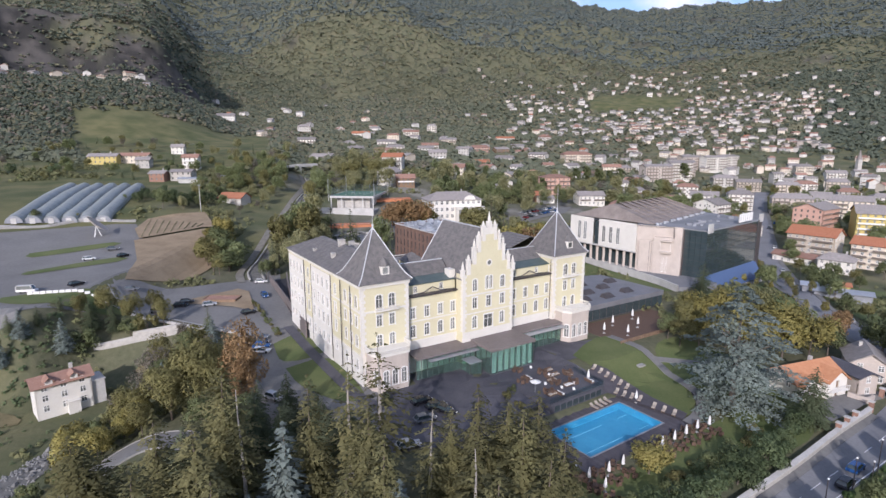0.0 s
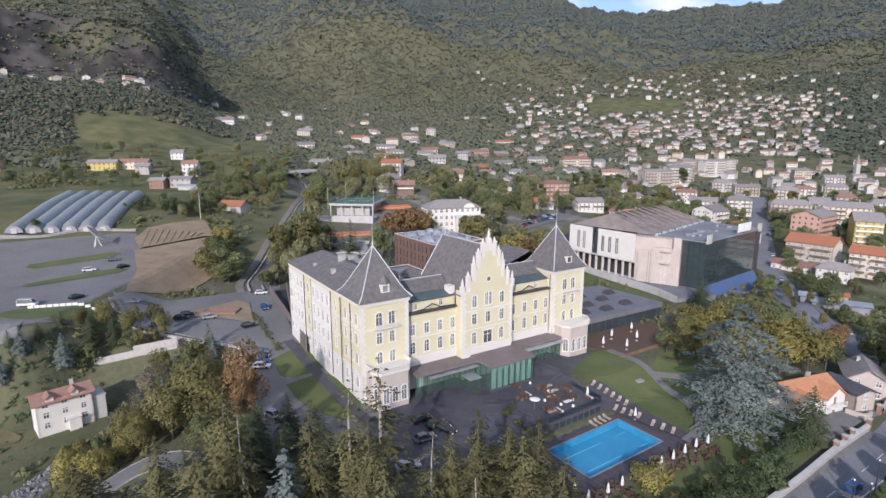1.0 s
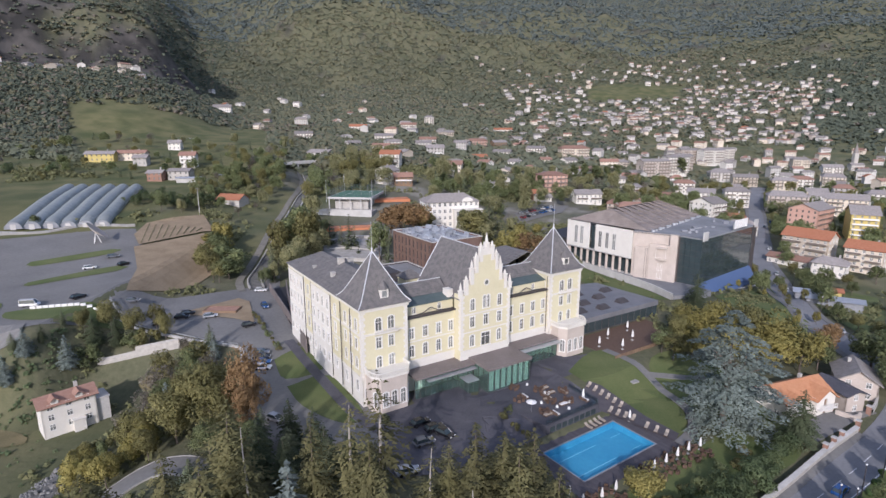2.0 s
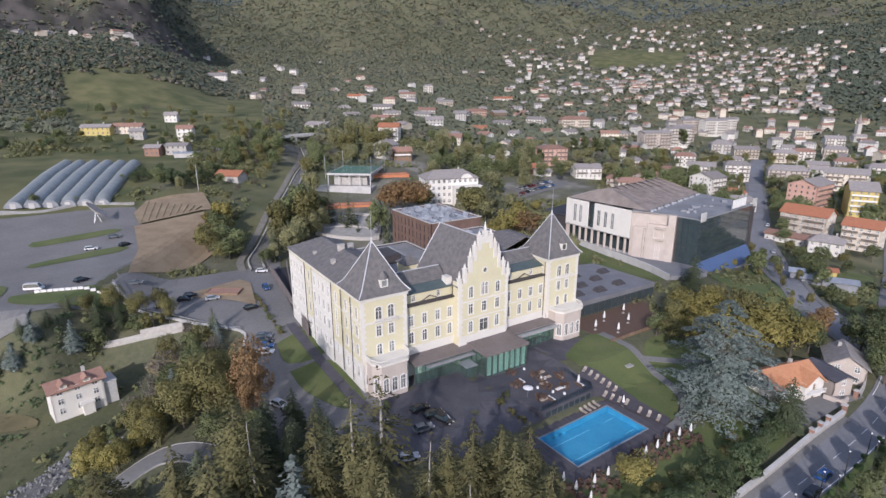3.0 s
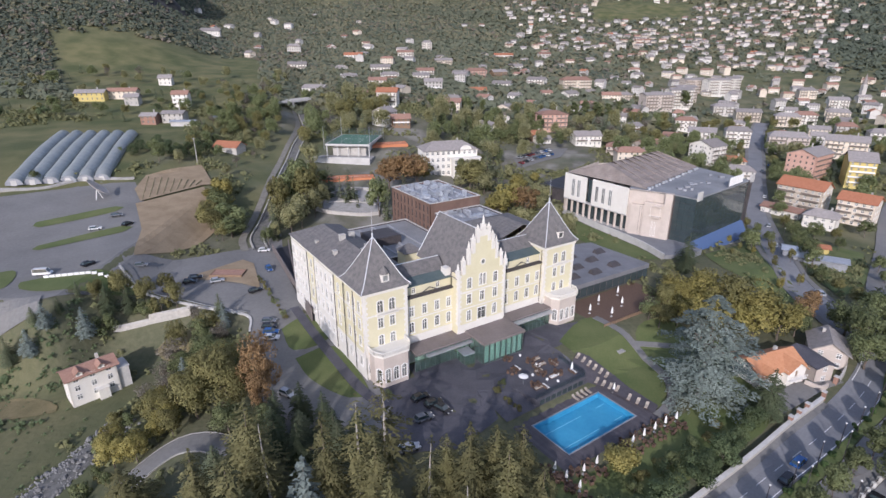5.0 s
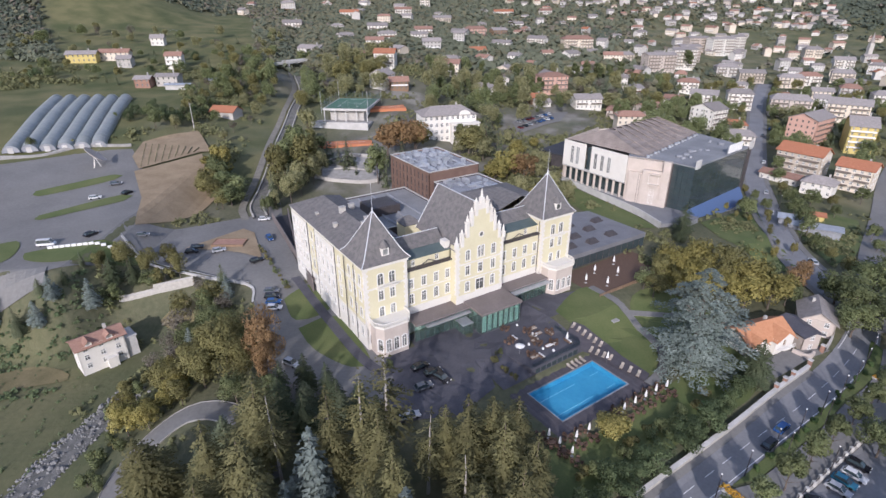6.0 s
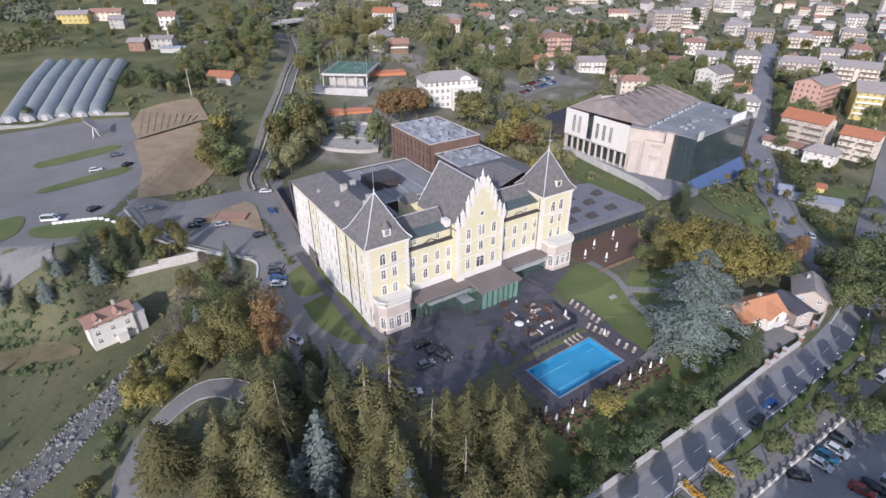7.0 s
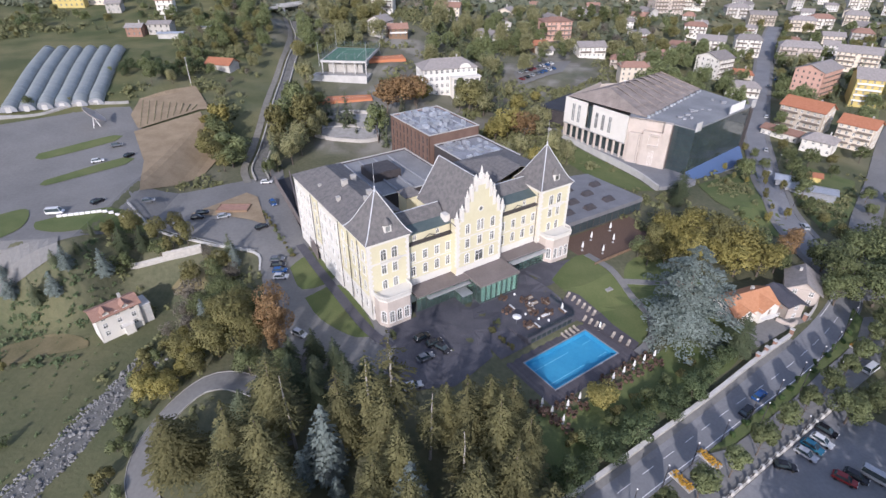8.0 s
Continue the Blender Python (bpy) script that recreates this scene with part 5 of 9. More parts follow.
# stream bed and its stones
STREAM = [(-76, 102), (-78, 92), (-80.2, 84), (-81.2, 77), (-83, 70), (-84.6, 64), (-88, 50), (-95, 30)]
bm = bmesh.new()
strip(bm, STREAM, 6.2, 0.15)
structure("stream_bed", bm, M["bed"], "stony stream bed with dark gravel", "stream")
random.seed(3)
STONES = []
for k in range(5):
    bm = bmesh.new()
    bmesh.ops.create_icosphere(bm, subdivisions=1, radius=0.5)
    for v in bm.verts:
        v.co *= random.uniform(0.7, 1.25)
        v.co.z *= 0.7
    STONES.append(mesh_of(bm, "boulder", M["rubble"]))
sl = smooth_line(STREAM, 1.0)
for i in range(190):
    q = random.choice(sl)
    x, y = q.x + random.gauss(0, 2.2), q.y + random.gauss(0, 1.2)
    o = tagged(new("boulder", random.choice(STONES)), "grey boulder in the stream bed", "rock", "stream boulders")
    s = random.uniform(0.45, 1.5)
    o.matrix_world = Matrix.Translation((x, y, gz(x, y) + 0.2)) @ pose(0, 0, 0, 0, 0, random.uniform(0, 360)) @ Matrix.Diagonal((s, s, s, 1))
# stone facing of the bank, too many stones to count
rv, rf_ = [], []
for i in range(1000):
    q = random.choice(sl)
    a, r_ = random.uniform(0, 6.28), random.uniform(0.22, 0.5)
    x, y = q.x - random.choice((random.uniform(2.4, 4.6), random.uniform(2.4, 4.6), -random.uniform(2.4, 3.6), random.gauss(0, 1.8))), q.y + random.gauss(0, 0.8)
    z, b = gz(x, y) + 0.12, len(rv)
    rv += [(x + r_ * random.uniform(0.7, 1.2) * math.cos(a + k * 1.26), y + r_ * random.uniform(0.7, 1.2) * math.sin(a + k * 1.26), z - 0.1) for k in range(5)] + [(x + random.uniform(-0.1, 0.1), y, z + r_ * random.uniform(0.4, 0.8))]
    rf_ += [(b + k, b + (k + 1) % 5, b + 5) for k in range(5)]
me = bpy.data.meshes.new("rubble")
me.from_pydata(rv, [], rf_)
me.materials.append(M["rubble"])
tagged(new("bank_rubble", me), "grey rubble stones facing the banks of the stream", "stones", "", "stuff")
NORTH = [(-74, 186), (-79, 197.6), (-80.5, 214), (-82.5, 235), (-87.2, 273), (-90.8, 307), (-95.6, 347.6), (-102, 383), (-114, 420), (-130, 486)]
road("road_north", NORTH, 2.8, 0.4, M["track"], "rough earth track beside the stream")
bm = bmesh.new()
strip(bm, NORTH, 4.0, 0.3, shift=-5.4)
structure("stream_north", bm, M["bed"], "stony stream channel", "stream")
bm = bmesh.new()
strip(bm, NORTH, 0.5, 0.95, shift=-3.0, thick=2.4)
strip(bm, NORTH, 0.5, 0.95, shift=-7.8, thick=2.4)
structure("stream_wall", bm, M["wallstone"], "low stone walls along the stream channel", "wall")
# bare earth on the bank by the house
for pts in ([(-118, 108), (-108, 113), (-99, 112), (-95, 108), (-104, 105), (-112, 101)], [(-82, 131), (-78, 136), (-71, 137), (-69, 132), (-76, 128)]):
    patch_obj("bare_earth", pts, 0.22, M["dry"], "patch of dry brownish grass and earth on the bank", "ground", size=2.5)


# ---- garden ----
def pool_world(a, b):
    return PC[0] + a * math.cos(PA) - b * math.sin(PA), PC[1] + a * math.sin(PA) + b * math.cos(PA)


POOL = pose(PC[0], PC[1], 0, 0, 0, math.degrees(PA))
pool = thing("swimming_pool", POOL, "bright blue rectangular swimming pool in a grey deck", "swimming pool")
boxes("basin", M["pooltile"], pool, (-10.9, 10.2, -5.2, 5.2, -1.3, -1.1), (-10.9, -10.7, -5.2, 5.2, -1.1, 0.02), (10.0, 10.2, -5.2, 5.2, -1.1, 0.02), (-10.7, 10.0, -5.2, -5.0, -1.1, 0.02), (-10.7, 10.0, 5.0, 5.2, -1.1, 0.02))
boxes("lane_line", M["poolline"], pool, (-10.2, 1.5, -2.68, -2.56, -1.09, -1.07), (-10.2, 1.5, 2.56, 2.68, -1.09, -1.07), (6.5, 9.4, 2.56, 2.68, -1.09, -1.07), (6.5, 9.4, -2.68, -2.56, -1.09, -1.07))
bm = bmesh.new()
vs = [[bm.verts.new((-10.7 + 20.7 * i / 20, -5 + j, -0.04)) for i in range(21)] for j in range(11)]
for j in range(10):
    for i in range(20):
        bm.faces.new((vs[j][i], vs[j][i + 1], vs[j + 1][i + 1], vs[j + 1][i]))
part("water", bm, WATER, pool).visible_shadow = False
boxes("coping", M["membrane"], pool, (-11.1, 10.5, -5.5, -5.2, -0.2, 0.05), (-11.1, 10.5, 5.2, 5.5, -0.2, 0.05), (-11.1, -10.9, -5.2, 5.2, -0.2, 0.05), (10.2, 10.5, -5.2, 5.2, -0.2, 0.05))
pdeck = tagged(thing("pool_deck", POOL, "grey timber boards round the pool", "deck", "", "structure"))
DECK = {}
for x0, x1, y0, y1 in ((-15, 15, -8.6, -5.5), (-15, -11.1, -5.5, 8.6), (10.5, 15.2, -5.5, 8.6), (-11.1, 10.5, 5.5, 8.6)):
    n = int((x1 - x0) / 0.62)
    w = (x1 - x0) / n
    key = (round(w, 3), round(y1 - y0, 3))
    if key not in DECK:
        bm = bmesh.new()
        box(bm, 0.012, w - 0.012, 0, y1 - y0 - 0.01, -0.3, 0.02)
        DECK[key] = mesh_of(bm, "board", M["deck"])
    for i in range(n):
        o = part("board", DECK[key], None, pdeck)
        o.matrix_basis = pose(x0 + i * w, y0, 0.001 * (i % 3))
boxes("sub_deck", M["dark"], pdeck, (-15, 15.2, -8.6, -6.9, -0.5, -0.28), (-15, -12.2, -6.9, 19 - 10.4, -0.5, -0.28), (12.1, 15.2, -6.9, 8.6, -0.5, -0.28), (-12.2, 12.1, 6.9, 8.6, -0.5, -0.28))
# raised terrace with glass parapet
terr = thing("raised_terrace", POOL, "raised dark stone terrace with a glass parapet", "terrace", "", "structure")
bm = bmesh.new()
prism(bm, [(-6.5, 9.2), (9.8, 9.2), (10.2, 18), (10.2, 30), (-8, 30), (-9.2, 22)], -0.6, 2.62)
part("slab", bm, M["slab"], terr)
boxes("front_wall", M["slab"], terr, (-6.5, 9.8, 8.95, 9.19, -0.4, 2.5))
SH = bmesh.new()
box(SH, -0.7, 0.7, 8.86, 8.94, 0.5, 1.9)
SH = mesh_of(SH, "dark_opening", M["glasswall"])
for k in range(8):
    o = part("dark_opening", SH, None, terr)
    o.matrix_basis = pose(-4.6 + 1.8 * k, 0, 0)
for k in range(9):
    boxes("glass_panel", CLEAR, terr, (-6.4 + 1.8 * k, -4.7 + 1.8 * k, 9.2, 9.25, 2.62, 3.65))
for k in range(5):
    boxes("glass_panel", CLEAR, terr, (10.0, 10.05, 9.4 + 1.8 * k, 11.1 + 1.8 * k, 2.62, 3.65))
patch_obj("terrace_surround", [pool_world(*p) for p in ((-15.2, 8.7), (-6.8, 8.7), (11, 8.7), (12, 20), (12, 31), (-10, 34), (-17, 20))], 0.28, M["slab"], "dark stone paving round the raised terrace", "pavement", curve=False)
# dark paved court between veranda, trees and terrace
patch_obj("court", [hotel_xy(*p) for p in ((-1, -4), (11, -4.2), (12, 1), (57, 1), (58, -4), (65, -6), (62, -12), (50, -13), (44, -12), (24, -12), (20, -26), (6, -30), (-6, -26), (-10, -12))], 0.19, M["slab"], "dark stone paved court before the veranda", "pavement", curve=False)
patch_obj("lawn_garden", [(30, 125), (36, 134), (42, 138.5), (46.5, 131), (51, 121), (53, 111), (50.5, 104), (47, 100.5), (44, 103), (39, 109), (34, 117)], 0.2, M["lawn"], "mown garden lawn by the pool", "grass")
patch_obj("lawn_lower", [(14, 78), (24, 80), (36, 86.5), (48, 96), (54, 100), (66, 110), (76, 108), (70, 96), (58, 88), (44, 79), (30, 69), (20, 63)], 0.12, M["lawn"], "garden grass between pool and road", "grass")
patch_obj("lawn_cedar", [(56, 104), (53, 118), (52, 130), (60, 138), (72, 134), (78, 120), (72, 108)], 0.12, M["lawn"], "shaded grass under the cedar", "grass")
bm = bmesh.new()
strip(bm, [(43, 138.5), (48, 131), (52, 121), (54.3, 111), (51.5, 103), (46.5, 98)], 2.2, 0.28, thick=0.12)
strip(bm, [(50, 126), (57, 127), (66, 128)], 1.8, 0.27, thick=0.12)
structure("garden_path", bm, M["asphaltl"], "curved grey garden path", "path")
o = tagged(boxes("stone_slab", M["gravel"], None, (-1.1, 1.1, -0.8, 0.8, -0.2, 0.12)), "flat pale stone slab set in the lawn", "slab")
o.matrix_world = pose(45.6, 122.4, gz(45.6, 122.4) + 0.22, 0, 0, 30)


def lounger_thing():
    o = thing("sun_lounger", pose(0, 0, -50), "beige sun lounger with a raised back on the pool deck", "sun lounger", "sun loungers")
    boxes("frame", M["wood"], o, (-0.33, 0.33, -1.0, 0.45, 0.28, 0.34))
    for x in (-0.3, 0.24):
        for y in (-0.95, 0.7):
            boxes("leg", M["wood"], o, (x, x + 0.06, y, y + 0.06, 0, 0.28))
    boxes("mattress", M["cushion"], o, (-0.34, 0.34, -1.0, 0.42, 0.345, 0.43))
    bm = bmesh.new()
    panel(bm, [(-0.34, 0.42, 0.43), (0.34, 0.42, 0.43), (0.34, 1.0, 0.82), (-0.34, 1.0, 0.82)], 0.09)
    part("backrest", bm, M["cushion"], o)
    return o


proto = lounger_thing()
rows_of = (((33.2, 117.6), (39.4, 112.8), 6), ((36.4, 110.6), (40.4, 107.4), 4), ((42.2, 104.2), (45.2, 101.2), 3), ((29.8, 104.2), (33.4, 107.0), 4))
for (ax, ay), (bx, by), n in rows_of:
    for k in range(n):
        x, y = ax + (bx - ax) * k / (n - 1), ay + (by - ay) * k / (n - 1)
        copy_thing(proto, pose(x, y, max(0.03, gz(x, y) + 0.22), 0, 0, -34 if n != 4 or ax > 35 else 35))
patch_obj("upper_deck", [(30.5, 114), (33.5, 119.5), (36.5, 118.5), (41.5, 113.5), (43.5, 108.5), (48, 101.5), (46.2, 99), (42.4, 103), (36.5, 109), (34, 110)], 0.36, M["deck"], "grey deck strip with loungers beside the lawn", "deck", curve=False, size=2.0)
for c in list(proto.children_recursive):
    bpy.data.objects.remove(c)
bpy.data.objects.remove(proto)


def closed_umbrella():
    o = thing("closed_umbrella", pose(0, 0, -50), "closed white garden umbrella on a pole", "umbrella", "closed umbrellas")
    bm = bmesh.new()
    tube(bm, (0, 0, 0), (0, 0, 2.7), 0.03, 0.03, 6)
    part("pole", bm, M["steel"], o)
    bm = bmesh.new()
    ring = [(0.10, 0.85), (0.26, 1.0), (0.22, 1.5), (0.17, 2.1), (0.04, 2.75)]
    vs = [[bm.verts.new((h * (1 + 0.25 * (k % 2)) * math.cos(a), h * (1 + 0.25 * (k % 2)) * math.sin(a), z)) for k, a in enumerate(math.pi / 5 * i for i in range(10))] for h, z in ring]
    for i in range(4):
        for k in range(10):
            bm.faces.new((vs[i][k], vs[i][(k + 1) % 10], vs[i + 1][(k + 1) % 10], vs[i + 1][k]))
    bm.faces.new(vs[4]), bm.faces.new(vs[0][::-1])
    part("canopy", bm, M["canvas"], o)
    bm = bmesh.new()
    tube(bm, (0, 0, 0), (0, 0, 0.12), 0.35, 0.3, 10)
    part("base", bm, M["concrete"], o)
    return o


def garden_set():
    o = thing("garden_table", pose(0, 0, -50), "round brown garden table with four rattan armchairs", "table set", "garden tables")
    bm = bmesh.new()
    tube(bm, (0, 0, 0.70), (0, 0, 0.75), 0.5, 0.5, 14)
    tube(bm, (0, 0, 0), (0, 0, 0.7), 0.05, 0.05, 6)
    part("table", bm, M["rattan"], o)
    for k in range(4):
        a = math.pi / 2 * k + 0.4
        bm = bmesh.new()
        box(bm, -0.3, 0.3, -0.3, 0.3, 0.2, 0.45)
        box(bm, -0.32, 0.32, 0.22, 0.34, 0.2, 0.85)
        box(bm, -0.36, -0.28, -0.3, 0.3, 0.0, 0.65)
        box(bm, 0.28, 0.36, -0.3, 0.3, 0.0, 0.65)
        c = part("armchair", bm, M["rattan"], o)
        c.matrix_basis = pose(0.95 * math.cos(a), 0.95 * math.sin(a), 0, 0, 0, math.degrees(a) - 90)
    return o


uproto, sproto = closed_umbrella(), garden_set()
UMB = [(38, 89), (41, 91), (44, 93), (47, 95), (50, 96.5), (20.5, 81.3), (22.3, 79.3), (26, 81), (29, 83), (24.3, 77)]
for i, (x, y) in enumerate(UMB):
    z = gz(x, y) + 0.13
    copy_thing(uproto, pose(x, y, z, 0, 0, 30 * i))
    copy_thing(sproto, pose(x + 0.6, y - 1.7, z, 0, 0, 25 * i))
    copy_thing(sproto, pose(x - 1.6, y + 0.4, z, 0, 0, 40 * i))
for a, b, z in ((13.2, 3.2, 0.03), (8.3, 12.2, 2.64)):
    x, y = pool_world(a, b)
    copy_thing(uproto, pose(x, y, z))
for x, y in [hotel_xy(*p) for p in ((72, -4), (79, -1), (84, -6), (89, 0), (76, -9))]:
    copy_thing(uproto, pose(x, y, 3.06) @ Matrix.Diagonal((1.15, 1.15, 1.15, 1)))
random.seed(8)
for a, b in ((-3, 13), (1.5, 15.5), (5, 13.5), (-4, 20), (3, 21), (7.5, 17.5), (-1, 25)):
    x, y = pool_world(a, b)
    copy_thing(sproto, pose(x, y, 2.64, 0, 0, random.uniform(0, 90)))
# lounge sofas, low tables, plant pots on the terrace
for k in range(10):
    a, b = random.uniform(-4.5, 8.5), random.uniform(11, 26)
    x, y = pool_world(a, b)
    o = thing("lounge_sofa", pose(x, y, 2.63, 0, 0, 34 + random.choice((0, 90))), "low terrace sofa with pale cushions", "sofa", "terrace sofas")
    boxes("frame", M["rattan"], o, (-1.1, 1.1, -0.45, 0.45, 0.05, 0.3))
    boxes("backrest", M["rattan"], o, (-1.1, 1.1, 0.36, 0.5, 0.3, 0.75))
    for i in range(2):
        boxes("cushion", M["cushion" if k % 3 else "canvas"], o, (-1.02 + 1.05 * i, -0.03 + 1.05 * i, -0.42, 0.34, 0.31, 0.46))
for k in range(9):
    a, b = random.uniform(-5, 9), random.uniform(10.5, 27)
    x, y = pool_world(a, b)
    o = thing("cube_stool", pose(x, y, 2.63), "small white cube stool on the terrace", "stool", "white stools")
    boxes("seat", M["canvas"], o, (-0.24, 0.24, -0.24, 0.24, 0.03, 0.48))
    boxes("foot", M["steel"], o, (-0.2, 0.2, -0.2, 0.2, 0, 0.03))
ou = thing("open_umbrella", pose(*pool_world(-5.0, 15.0), 2.63), "open pale canvas umbrella", "umbrella")
bm = bmesh.new()
tube(bm, (0, 0, 0), (0, 0, 2.6), 0.04, 0.04, 6)
part("pole", bm, M["steel"], ou)
bm = bmesh.new()
rim = [bm.verts.new((1.2 * math.cos(t), 1.2 * math.sin(t), 2.3)) for t in (math.pi / 4 * k for k in range(8))]
topv, lowv = bm.verts.new((0, 0, 2.7)), bm.verts.new((0, 0, 2.6))
for k in range(8):
    bm.faces.new((rim[k], rim[(k + 1) % 8], topv)), bm.faces.new((rim[(k + 1) % 8], rim[k], lowv))
part("canopy", bm, M["canvas"], ou)
# posts round the pool garden
for k in range(13):
    a = -14 + 2.35 * k
    x, y = pool_world(a, -9.4)
    o = tagged(boxes("deck_post", M["dark"], None, (-0.07, 0.07, -0.07, 0.07, -0.8, 1.35), (-0.09, 0.09, -0.09, 0.09, 1.35, 1.4)), "slim dark post beside the pool deck", "post", "deck posts")
    o.matrix_world = pose(x, y, 0)
# brown fenced terrace at the pavilion
tdeck = thing("timber_terrace", ANNEX, "brown timber terrace with a low fence beside the pavilion", "terrace")
boxes("floor", M["rattan"], tdeck, (66.5, 99, -12.5, 3.4, 1.6, 3.05))
for k in range(40):
    boxes("fence_slat", M["wood"], tdeck, (66.5 + 0.8 * k, 67.0 + 0.8 * k, -12.6, -12.5, 2.2, 4.0))
for x in (uproto, sproto):
    for c in list(x.children_recursive):
        bpy.data.objects.remove(c)
    bpy.data.objects.remove(x)


# ---- vehicles ----
CARS = {}


def car_meshes(paint, kind):
    if (paint, kind) in CARS:
        return CARS[(paint, kind)]
    half, h1, h2 = (0.9, 0.85, 1.48) if kind == "car" else (0.98, 1.05, 2.15)
    prof = [(-2.15, 0.35), (-2.18, 0.75), (-2.05, h1 + 0.05), (2.0, h1 - 0.05), (2.15, 0.7), (2.12, 0.35)] if kind == "car" else [(-2.5, 0.4), (-2.52, 0.9), (-2.5, h1), (2.2, h1), (2.45, 0.8), (2.4, 0.4)]
    cab = [(-1.95, h1), (-1.55, h2 - 0.05), (-0.2, h2), (0.35, h2 - 0.06), (1.15, h1)] if kind == "car" else [(-2.48, h1), (-2.42, h2 - 0.05), (0.9, h2), (1.3, h2 - 0.1), (1.95, h1)]

    def solid(pr, wl, wh, zlo, zhi):
        bm = bmesh.new()
        a = [bm.verts.new((x, -(wl + (wh - wl) * (z - zlo) / (zhi - zlo)), z)) for x, z in pr]
        b = [bm.verts.new((x, wl + (wh - wl) * (z - zlo) / (zhi - zlo), z)) for x, z in pr]
        n = len(pr)
        bm.faces.new(a), bm.faces.new(b[::-1])
        for i in range(n):
            bm.faces.new((a[i], b[i], b[(i + 1) % n], a[(i + 1) % n]))
        bmesh.ops.bevel(bm, geom=list(bm.edges), offset=0.07, segments=2, affect='EDGES')
        return bm
    col = body_paint("car_paint", paint)
    body = mesh_of(solid(prof, half, half * 0.96, 0.35, h1), "body", col)
    glass = mesh_of(solid(cab, half * 0.93, half * 0.72, h1, h2), "cabin_glass", M["glasswall"])
    bm = bmesh.new()
    x0, x1 = cab[1][0] + 0.05, cab[3][0] - 0.1
    box(bm, x0, x1, -half * 0.72, half * 0.72, h2 - 0.05, h2 + 0.03)
    for sx in (-1, 1):
        for p, q in ((cab[0], cab[1]), (cab[4], cab[3])):
            tube(bm, (p[0], sx * half * 0.92, h1), (q[0], sx * half * 0.72, h2), 0.05, 0.05, 5)
    roof = mesh_of(bm, "roof", col)
    bm = bmesh.new()
    tube(bm, (0, -0.11, 0), (0, 0.11, 0), 0.33, 0.33, 12)
    wheel = mesh_of(bm, "wheel", M["tyre"])
    bm = bmesh.new()
    box(bm, -0.05, 0.05, -0.2, 0.2, -0.08, 0.08)
    lamp = mesh_of(bm, "headlight", M["canvas"])
    CARS[(paint, kind)] = body, glass, roof, wheel, lamp, prof
    return CARS[(paint, kind)]


COLORS = {"white": (0.75, 0.75, 0.75), "silver": (0.45, 0.46, 0.48), "black": (0.02, 0.02, 0.025), "blue": (0.03, 0.10, 0.28), "teal": (0.05, 0.22, 0.32), "red": (0.24, 0.03, 0.03), "grey": (0.16, 0.17, 0.19)}


def car(x, y, rz, colour, kind="car", off=0.2):
    body, glass, roof, wheel, lamp, prof = car_meshes(COLORS[colour], kind)
    where = "parked van on asphalt" if kind == "van" else "parked car on asphalt"
    o = thing("parked_van" if kind == "van" else "parked_car", pose(x, y, gz(x, y) + off, 0, 0, rz), colour + " " + where, "van" if kind == "van" else "car", "parked vehicles")
    part("body", body, None, o), part("cabin_glass", glass, None, o, "dark windows"), part("roof", roof, None, o)
    for sx in (-1.35, 1.3):
        for sy in (-0.8, 0.8):
            w = part("wheel", wheel, None, o)
            w.matrix_basis = pose(sx, sy, 0.33)
    for sy in (-0.6, 0.6):
        w = part("headlight", lamp, None, o)
        w.matrix_basis = pose(prof[-2][0] - 0.02, sy, 0.68)


for x, y, rz, c, k in ((78, 74, -52, "white", "car"), (75.2, 72.6, -52, "teal", "car"), (72.8, 70.8, -52, "silver", "car"), (80.5, 76.6, -50, "black", "car"), (77, 65, -42, "red", "car"), (79.6, 65.6, -45, "black", "car"), (83.3, 65.4, -48, "silver", "van"), (67, 68, -15, "black", "car"),
                       (70.5, 85.6, 36, "blue", "car"), (65.5, 81.2, 36, "black", "car"), (102, 94.5, 30, "white", "van"),
                       (-129, 188, 30, "white", "car"), (-128.5, 201.5, 30, "grey", "car"), (-120, 193.5, 70, "black", "car"), (-121, 148.5, 10, "white", "van"), (-112, 156, 65, "black", "car"), (-100.5, 164, 20, "grey", "car"), (-87, 153.5, 15, "silver", "car"), (-82.5, 158.5, 15, "black", "car"),
                       (-82, 161.5, 25, "black", "car"), (-74, 159.3, 28, "silver", "car"), (-59.5, 152.5, 40, "black", "car"), (-60, 168.5, -58, "blue", "car"), (-67, 186, 10, "white", "car"), (-46.8, 126, 5, "white", "car"), (-47.8, 129, 5, "blue", "car"), (-49, 131.8, 5, "black", "car"), (-50, 134.6, 5, "grey", "car"), (-36, 101.5, -30, "silver", "car"),
                       (-6, 100, 35, "black", "car"), (-3, 98, 30, "black", "car"), (-1, 96, -40, "black", "car"), (-5, 93, 30, "grey", "car"), (-7.5, 84, 20, "silver", "car"),
                       (138, 211, 60, "white", "car"), (152, 240, 60, "silver", "car"), (173, 282, 60, "white", "car"), (200, 334, 58, "grey", "car"), (123, 160, 80, "silver", "car"), (240, 397, 57, "white", "car"), (212, 348, 58, "blue", "car"), (166, 262, 60, "black", "car")):
    car(x, y, rz, c, k, 0.3 if y > 200 else 0.2)
random.seed(21)
for i in range(16):
    car(46 + 3.0 * (i % 8) + random.uniform(-0.3, 0.3), 318 + 10 * (i // 8) + 2.6 * (i % 8), 120, random.choice(["white", "silver", "black", "grey", "blue", "red"]), "car", 0.5)
